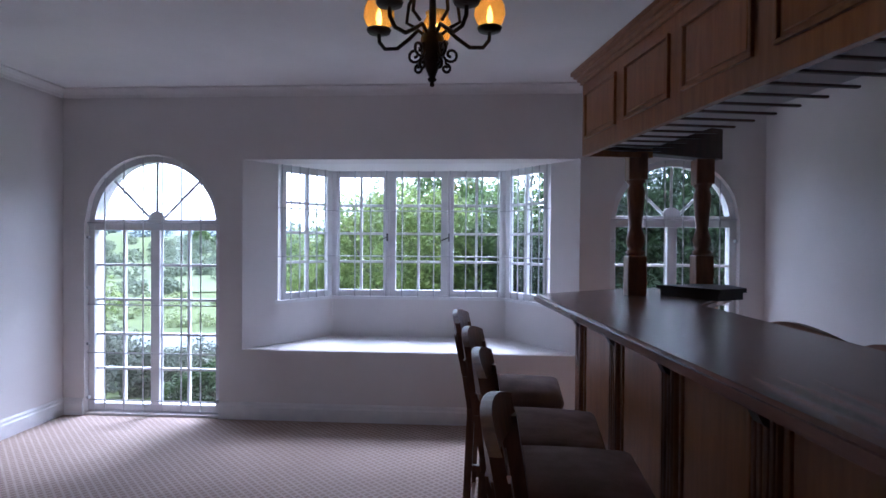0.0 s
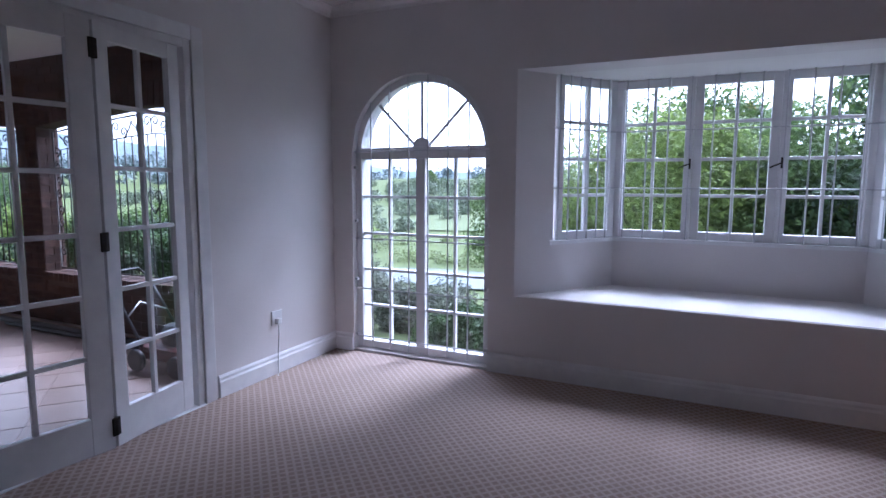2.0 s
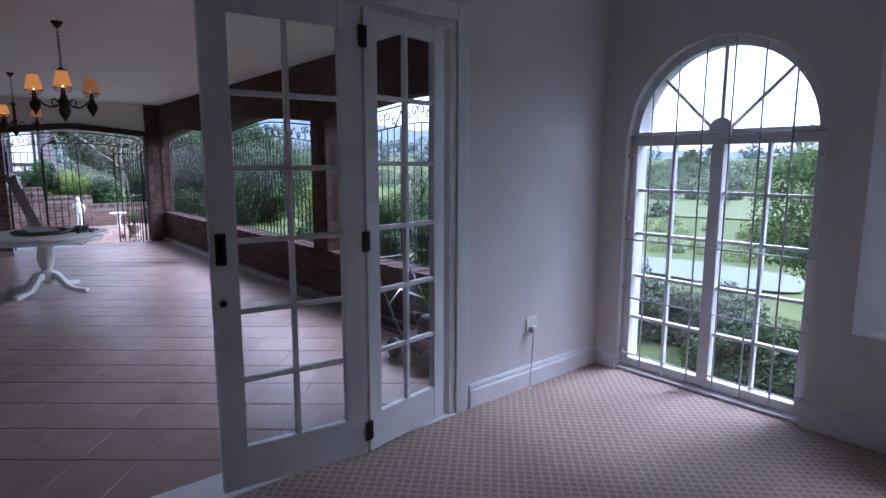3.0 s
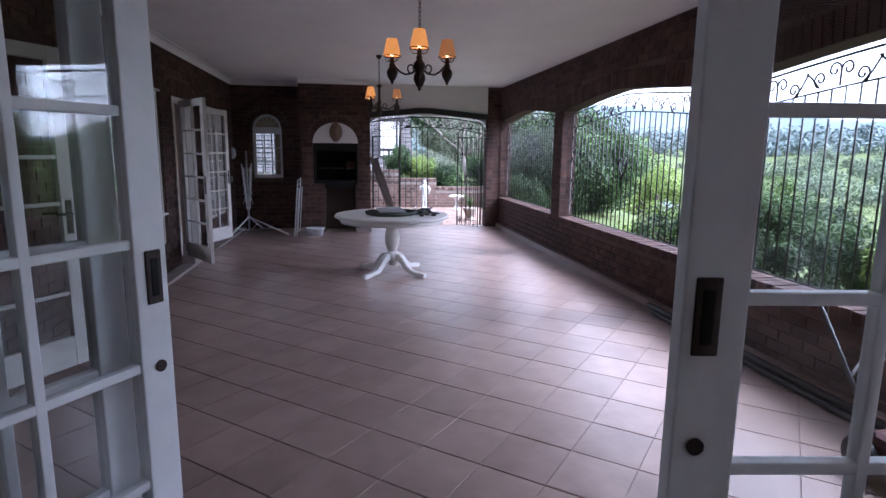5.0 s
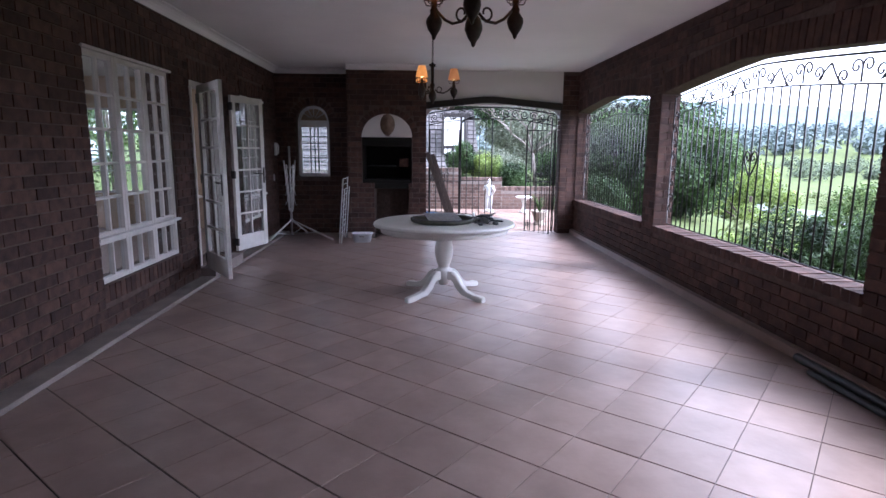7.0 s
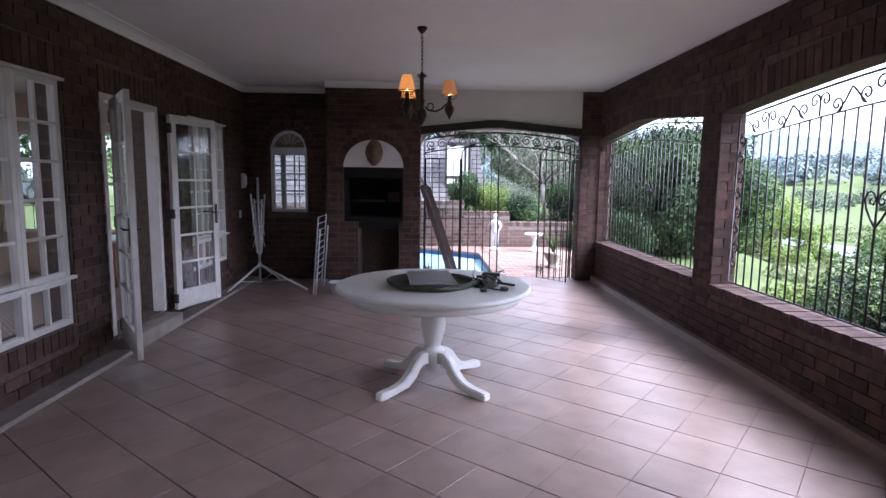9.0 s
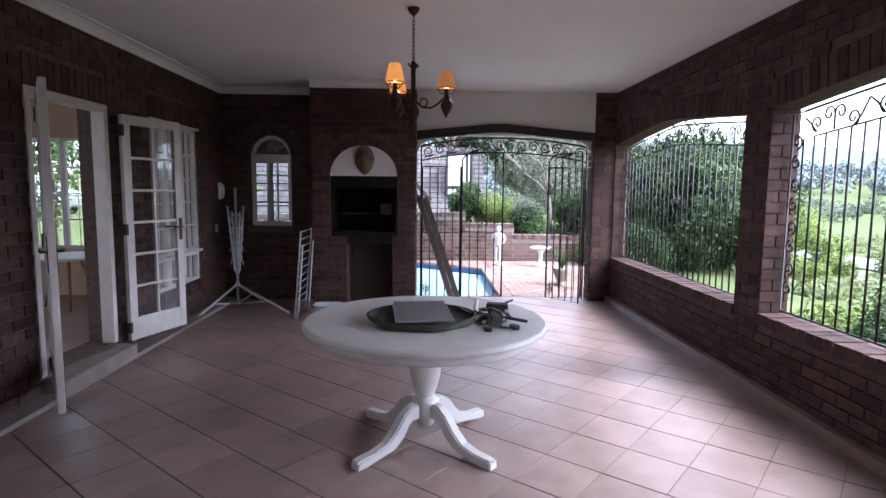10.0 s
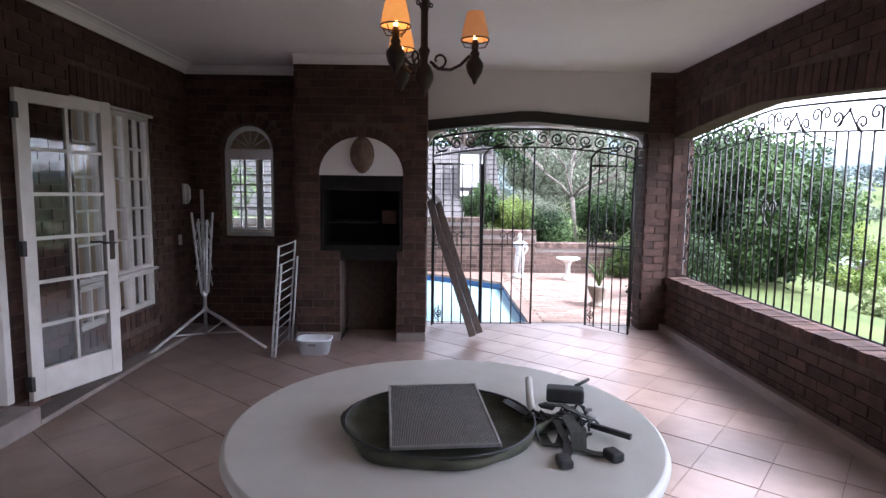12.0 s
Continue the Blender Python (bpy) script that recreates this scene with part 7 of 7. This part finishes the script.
# parked car and shrubs south of the house
car = thing("parked_car", pose(-25.2, -11.4, 0.46, 0, 0, 60), "silver hatchback parked outside", "car")
bm = B(); prism(bm, [(-2.0, 0.25), (2.0, 0.25), (2.05, 0.6), (1.9, 0.78), (1.05, 0.88), (0.45, 1.32), (-0.9, 1.38), (-1.75, 0.95), (-2.05, 0.85)], -0.82, 0.82, "y"); bmesh.ops.recalc_face_normals(bm, faces=bm.faces[:]); bmesh.ops.bevel(bm, geom=bm.edges[:], offset=0.06, segments=2, affect="EDGES"); part("body", bm, CARPAINT, car)
bm = B(); prism(bm, [(0.92, 0.92), (0.42, 1.27), (-0.85, 1.32), (-1.5, 0.98)], -0.835, 0.835, "y"); bmesh.ops.recalc_face_normals(bm, faces=bm.faces[:]); part("side_windows", bm, RUBBER, car)
for x in (-1.3, 1.3):
    for y in (-0.78, 0.78):
        bm = B(); lathe(bm, [(0.16, -0.1), (0.29, -0.1), (0.32, -0.06), (0.32, 0.06), (0.29, 0.1), (0.16, 0.1)], 22); bmesh.ops.rotate(bm, verts=bm.verts[:], matrix=Matrix.Rotation(radians(90), 3, "X")); bmesh.ops.translate(bm, verts=bm.verts[:], vec=(x, y, 0.32)); wh = part("wheel", bm, RUBBER, car)
        bm = B(); lathe(bm, [(0.17, -0.105), (0.17, 0.105)], 16); bmesh.ops.rotate(bm, verts=bm.verts[:], matrix=Matrix.Rotation(radians(90), 3, "X")); bmesh.ops.translate(bm, verts=bm.verts[:], vec=(x, y, 0.32)); part("rim", bm, STEEL, wh)
tree(-19.0, -6.4, 1.2, 1.0, 1.3, 1.9, LEAF_MID, "small branching tree outside the dining-room window", 1800, 0.07, 41, 0.06)
tree(-26, -14, 4, 4, 3, 3.0, LEAF_DARK, "tall tree beyond the drive", 5000, 0.2, 42, 0.2)
tree(-10, -12, 3, 3, 2.4, 2.2, LEAF_DARK, "tall tree beyond the drive", 4000, 0.2, 43, 0.2)
tree(-24, -5.5, 1.6, 1.6, 1.4, 1.2, LEAF_MID, "green tree outside the end window", 3000, 0.12, 44, 0.1)

# ---- floor tiles of the veranda ----
UA, VA = radians(139.8), radians(49.8)
UD, VD = Vector((math.cos(UA), math.sin(UA))), Vector((math.cos(VA), math.sin(VA)))
TU, TV = 0.383, 0.351
ORG = Vector((-9.153, 2.875))


def clip(poly, axis, lim, keep_less):
    out = []
    for a, b in zip(poly, poly[1:] + poly[:1]):
        ia, ib = (a[axis] < lim) == keep_less, (b[axis] < lim) == keep_less
        if ia:
            out.append(a)
        if ia != ib:
            k = (lim - a[axis]) / (b[axis] - a[axis])
            out.append(a + (b - a) * k)
    return out


full, cut = [], []
gu, gvv = 0.0042, 0.0014
for i in range(-40, 41):
    for j in range(-40, 41):
        o = ORG + UD * (TU * i) + VD * (TV * j)
        poly = [o + UD * u + VD * v for u, v in ((gu, gvv), (TU - gu, gvv), (TU - gu, TV - gvv), (gu, TV - gvv))]
        c = o + UD * TU / 2 + VD * TV / 2
        p = poly
        for ax, lim, less in ((0, XWO - 0.045, True), (0, XFO - 0.05, False), (1, YV - 0.021, True), (1, YS + 0.031, False)):
            p = clip(p, ax, lim, less)
            if len(p) < 3:
                break
        if len(p) < 3:
            continue
        if len(p) == 4 and all((a - b).length < 1e-6 for a, b in zip(p, poly)):
            full.append((abs(c.y - 2.2) + 0.35 * abs(c.x + 7.5), c))
        else:
            cut.append(p)
full.sort(key=lambda q: q[0])
bm = B()
h = [UD * (s * (TU / 2 - gu)) + VD * (q * (TV / 2 - gvv)) for s, q in ((-1, -1), (1, -1), (1, 1), (-1, 1))]
top = [bm.verts.new((p.x * 0.992, p.y * 0.992, 0.0)) for p in h]
mid = [bm.verts.new((p.x, p.y, -0.0015)) for p in h]
low = [bm.verts.new((p.x, p.y, -0.008)) for p in h]
bm.faces.new(top)
for k in range(4):
    bm.faces.new((mid[k], mid[(k + 1) % 4], top[(k + 1) % 4], top[k])); bm.faces.new((low[k], low[(k + 1) % 4], mid[(k + 1) % 4], mid[k]))
bmesh.ops.recalc_face_normals(bm, faces=bm.faces[:])
tile_me = bpy.data.meshes.new("tile"); bm.to_mesh(tile_me); bm.free(); tile_me.materials.append(TILE)
rg = random.Random(2)
for _, c in full[:300]:
    o = new("tile", tile_me); o.parent = floor_v; o.location = (c.x, c.y, VF + rg.uniform(-0.0006, 0.0006))
    o.rotation_euler = (rg.uniform(-0.0015, 0.0015), rg.uniform(-0.0015, 0.0015), 0)
bm = B()
for _, c in full[300:]:
    prism(bm, [(c + p)[:] for p in h], VF - 0.008, VF)
for p in cut:
    prism(bm, [q[:] for q in p], VF - 0.008, VF)
bmesh.ops.recalc_face_normals(bm, faces=bm.faces[:])
tagged(part("tiles", bm, TILE, floor_v), "", "", kind="stuff")

# ---- bricks ----
cube = B(); box(cube, -0.5, -0.5, -0.5, 0.5, 0.5, 0.5)
brick_me = bpy.data.meshes.new("brick"); cube.to_mesh(brick_me); cube.free(); brick_me.materials.append(BRICK)
CH, BL, BHH, JT = 0.0855, 0.222, 0.0745, 0.011


def bricks(parent, along, face, out, u0, u1, z0, z1, holes=(), keep=0, keep_near=None, extra=(), depth=0.02, seed=1, mat=None):
    """Running bond on a wall face at the coordinate face, standing proud towards out. holes(z) gives the cut-out stretches."""
    rg = random.Random(seed)
    mat = mat or BRICK
    piece_me = brick_me
    if mat is not BRICK:
        piece_me = brick_me.copy(); piece_me.materials[0] = mat
    pieces = list(extra)
    k = 0
    z = z0
    while z + BHH <= z1 + 0.02:
        zc = z + BHH / 2
        spans = [(u0, u1)]
        for fn in holes:
            got = fn(z, z + BHH)
            if got:
                spans = [s for a, b in spans for s in ((a, min(b, got[0])), (max(a, got[1]), b)) if s[1] - s[0] > 0.03]
        off = (BL + JT) / 2 * (k % 2)
        n0 = math.floor((u0 - off) / (BL + JT)) - 1
        for a, b in spans:
            n = n0
            while True:
                s = off + n * (BL + JT)
                n += 1
                if s > b:
                    break
                p, q = max(s, a), min(s + BL, b)
                if q - p > 0.025:
                    pieces.append(((p + q) / 2, zc, q - p, BHH))
        z += CH
        k += 1
    if keep_near is not None:
        pieces.sort(key=lambda q: abs(q[0] - keep_near))
    bm = B()
    for i, (u, zz, w, hh) in enumerate(pieces):
        dd = depth + rg.uniform(-0.002, 0.002)
        v = face + out * (rg.uniform(-0.0015, 0.0015) - depth / 2 + 0.0)
        loc = (u, v, zz) if along == "x" else (v, u, zz)
        sc = (w, dd, hh) if along == "x" else (dd, w, hh)
        if i < keep:
            o = new("brick", piece_me); o.parent = parent; o.location = loc; o.scale = sc
        else:
            box(bm, *(loc[k2] - sc[k2] / 2 for k2 in range(3)), *(loc[k2] + sc[k2] / 2 for k2 in range(3)))
    if len(bm.verts):
        tagged(part("bricks", bm, mat, parent), kind="stuff")
    else:
        bm.free()


def rect(a, b, lo, hi):
    return lambda z0, z1: (a, b) if z1 > lo + 0.01 and z0 < hi - 0.01 else None


def arched(c, r, lo, spring, grow=0.0):
    def f(z0, z1):
        if z1 < lo:
            return None
        if z0 < spring:
            return (c - r - grow * 0, c + r + grow * 0)
        hgt = z0 - spring
        rr2 = r + grow
        return (c - math.sqrt(rr2 * rr2 - hgt * hgt), c + math.sqrt(rr2 * rr2 - hgt * hgt)) if hgt < rr2 else None
    return f


def headed(a, b, lo, head, grow):
    """Cut-out for a veranda opening with its soldier course."""
    def f(z0, z1):
        if z1 <= lo:
            return None
        if z0 < head((a + b) / 2) + grow:
            n = 40
            us = [a + (b - a) * i / n for i in range(n + 1)]
            ok = [u for u in us if head(u) + grow > z0]
            if ok:
                return (min(ok), max(ok))
        return None
    return f


def soldiers(a, b, z, hgt=0.215, w=0.0855):
    n = max(1, round((b - a) / w))
    s = (b - a) / n
    return [(a + s * (i + 0.5), z + hgt / 2, s - JT, hgt) for i in range(n)]


scn = bpy.data.objects
south = scn["wall_veranda_south"]
ex = soldiers(SWIN[0] - 0.02, SWIN[1] + 0.02, SWIN[3] + 0.03) + soldiers(SWIN[0] - 0.02, SWIN[1] + 0.02, SWIN[2] - 0.145, 0.135) + soldiers(SDOOR[0], SDOOR[1], SDOOR[3] + 0.01) + soldiers(SWIN2[0], SWIN2[1], SWIN2[3] + 0.03) + soldiers(SWIN2[0], SWIN2[1], SWIN2[2] - 0.145, 0.135)
hl = [rect(SWIN[0] - 0.01, SWIN[1] + 0.01, SWIN[2] - 0.15, SWIN[3] + 0.25), rect(SWIN2[0] - 0.01, SWIN2[1] + 0.01, SWIN2[2] - 0.15, SWIN2[3] + 0.25), rect(SDOOR[0] - 0.005, SDOOR[1] + 0.005, -0.2, SDOOR[3] + 0.23), rect(SDOOR2[0] - 0.005, SDOOR2[1] + 0.005, -0.2, SDOOR2[3])]
bricks(south, "x", YS, 1, XF, XWO, VF + 0.045, VC, hl, 300, -7.6, ex, seed=11)
west = scn["wall_veranda_west"]
bricks(west, "y", XF, 1, YS, 0.42, VF + 0.01, VC, [arched(AWY, AWR + 0.01, 0.84, AWS, 0.12)], 0, None, seed=12)
bm = B()
for i in range(15):
    a = math.pi * (i + 0.5) / 15
    r = AWR + 0.068
    box(bm, -0.01, -0.028, -0.055, 0.01, 0.028, 0.055, 0, Matrix.Translation((XF - 0.01, AWY + r * math.cos(a), AWS + r * math.sin(a))) @ Matrix.Rotation(a - math.pi / 2, 4, "X"))
tagged(part("arch_bricks", bm, BRICK, west), kind="stuff")
north = scn["wall_veranda_north"]
heads = [low_arch(a, b, OSIDE, OAPEX) for a, b in OPEN]
nh2 = [headed(a, b, SILL - 0.08, hd, 0.22) for (a, b), hd in zip(OPEN, heads)]
bricks(north, "x", YV, -1, XF, XWO, VF + 0.06, VC, nh2, 300, -11.5, seed=13)
bricks(north, "x", YVO, 1, XF, XWO, VF - 0.2, VC, nh2, 0, None, seed=14)
bm = B()
for (a, b), hd in zip(OPEN, heads):
    n = round((b - a) / 0.0855)
    for i in range(n):
        u = a + (b - a) * (i + 0.5) / n
        sl = math.atan2(hd(u + 0.05) - hd(u - 0.05), 0.1)
        for v, dd in ((YV + 0.01, 0.02), (YVO - 0.01, 0.02)):
            box(bm, -0.037, -dd / 2, 0.004, 0.037, dd / 2, 0.215, 0, Matrix.Translation((u, v, hd(u))) @ Matrix.Rotation(-sl, 4, "Y"))
tagged(part("head_bricks", bm, BRICK, north), kind="stuff")
# brick-on-edge sills
for (a, b) in OPEN:
    n = round((b - a) / 0.0855)
    for i in range(n):
        u = a + (b - a) * (i + 0.5) / n
        o = new("sill_brick", brick_me); o.parent = north
        o.location = (u, (YV + YVO) / 2 - 0.012, SILL - 0.038 + 0.003 * math.sin(i * 2.3)); o.scale = ((b - a) / n - JT, YVO - YV + 0.01, 0.085)
# jamb bricks
bm = B()
for (a, b) in OPEN:
    for u, sgn in ((a, 1), (b, -1)):
        z, k = SILL + 0.012, 0
        while z + BHH < OSIDE + 0.02:
            segs = ((YV + 0.004, YV + 0.186), (YV + 0.197, YVO - 0.004)) if k % 2 else ((YV + 0.004, YV + 0.092), (YV + 0.103, YVO - 0.004))
            for y0, y1 in segs:
                box(bm, *sorted((u, u + sgn * 0.012))[:1], y0, z, sorted((u, u + sgn * 0.012))[1], y1, z + BHH)
            z += CH; k += 1
tagged(part("jamb_bricks", bm, BRICK, north), kind="stuff")
pier = scn["wall_gate_pier"]
bricks(pier, "y", XF + 0.012, 1, GY1, YV + 0.01, VF + 0.01, VC - 0.01, (), 60, None, seed=15)
bricks(pier, "x", GY1 - 0.012, -1, XFO, XF, VF + 0.01, 2.16, (), 0, None, seed=16)
bricks(chim, "y", CX, 1, CY0, CY1, VF + 0.10, VC - 0.01, [rect(0.855, 1.445, -0.3, 0.79), rect(0.65, 1.505, 0.785, 1.565), arched(1.0775, 0.43, 1.56, 1.56, 0.10)], 280, None, seed=17)
bricks(chim, "x", CY0, -1, XF, CX, VF + 0.10, VC - 0.01, (), 0, None, seed=18)
bricks(chim, "x", CY1, 1, XFO, CX, VF + 0.10, VC - 0.01, (), 0, None, seed=19)
bm = B()
for i in range(17):
    a = math.pi * (i + 0.5) / 17
    box(bm, -0.01, -0.036, -0.05, 0.01, 0.036, 0.05, 0, Matrix.Translation((CX - 0.008, 1.0775 + 0.478 * math.cos(a), 1.562 + 0.438 * math.sin(a))) @ Matrix.Rotation(a - math.pi / 2, 4, "X"))
tagged(part("arch_bricks", bm, BRICK, chim), kind="stuff")
bm = B(); box(bm, XF, CY0 - 0.004, VF - 0.01, CX + 0.012, 0.86, VF + 0.09, 0.006); box(bm, XF, 1.44, VF - 0.01, CX + 0.012, CY1 + 0.004, VF + 0.09, 0.006); part("footing", bm, PLINTH, chim)
east = scn["wall_veranda_east"]
bricks(east, "y", XWO, -1, YS, YV, VF + 0.01, VC, [rect(DY0, DY1, -0.3, DZ)], 0, None, seed=20)
gwall, glow = scn["wall_garden"], scn["wall_garden_low"]
bricks(gwall, "y", -19.088, 1, -2.2, 2.75, PZ, 0.74, (), 200, 2.6, seed=21, mat=GARDENBRICK)
bricks(scn["wall_garden_middle"], "y", -19.088, 1, 2.75, 3.86, PZ, 0.50, (), 120, None, seed=23, mat=GARDENBRICK)
# brick-on-edge copings of the garden walls
cope_me = brick_me.copy(); cope_me.materials[0] = GARDENBRICK
for wl_ob, y0, y1, zz in ((gwall, 0.4, 2.75, 0.82), (scn["wall_garden_middle"], 2.75, 3.86, 0.57), (glow, 3.86, 6.0, 0.32)):
    k = int((y1 - y0) / 0.0855)
    for i in range(k):
        o = new("coping_brick", cope_me); o.parent = wl_ob
        o.location = (-19.22, y0 + (i + 0.5) * (y1 - y0) / k, zz + 0.012); o.scale = (0.29, (y1 - y0) / k - JT, 0.10)
bricks(glow, "y", -19.088, 1, 3.87, 6.4, PZ, 0.26, (), 90, 4, seed=22, mat=GARDENBRICK)
# paving bricks, in a herringbone-like running bond
pv_me = bpy.data.meshes.new("paver"); cube = B(); box(cube, -0.5, -0.5, -0.5, 0.5, 0.5, 0.5); cube.to_mesh(pv_me); cube.free(); pv_me.materials.append(PAVER)
n = 0
rg = random.Random(6)
bm = B()
for i in range(46):
    for j in range(14):
        x, y = -14.40 - 0.108 * i, 3.22 + 0.22 * j + (0.11 if i % 2 else 0)
        if x < -19.0 or y > 6.1:
            continue
        if n < 300 and y < 4.6:
            o = new("paver", pv_me); o.parent = pav; o.location = (x, y, PZ - 0.02 + rg.uniform(-0.002, 0.002)); o.scale = (0.101, 0.213, 0.05); n += 1
        else:
            box(bm, x - 0.05, y - 0.106, PZ - 0.04, x + 0.05, y + 0.106, PZ + 0.003)
tagged(part("pavers", bm, PAVER, pav), kind="stuff")
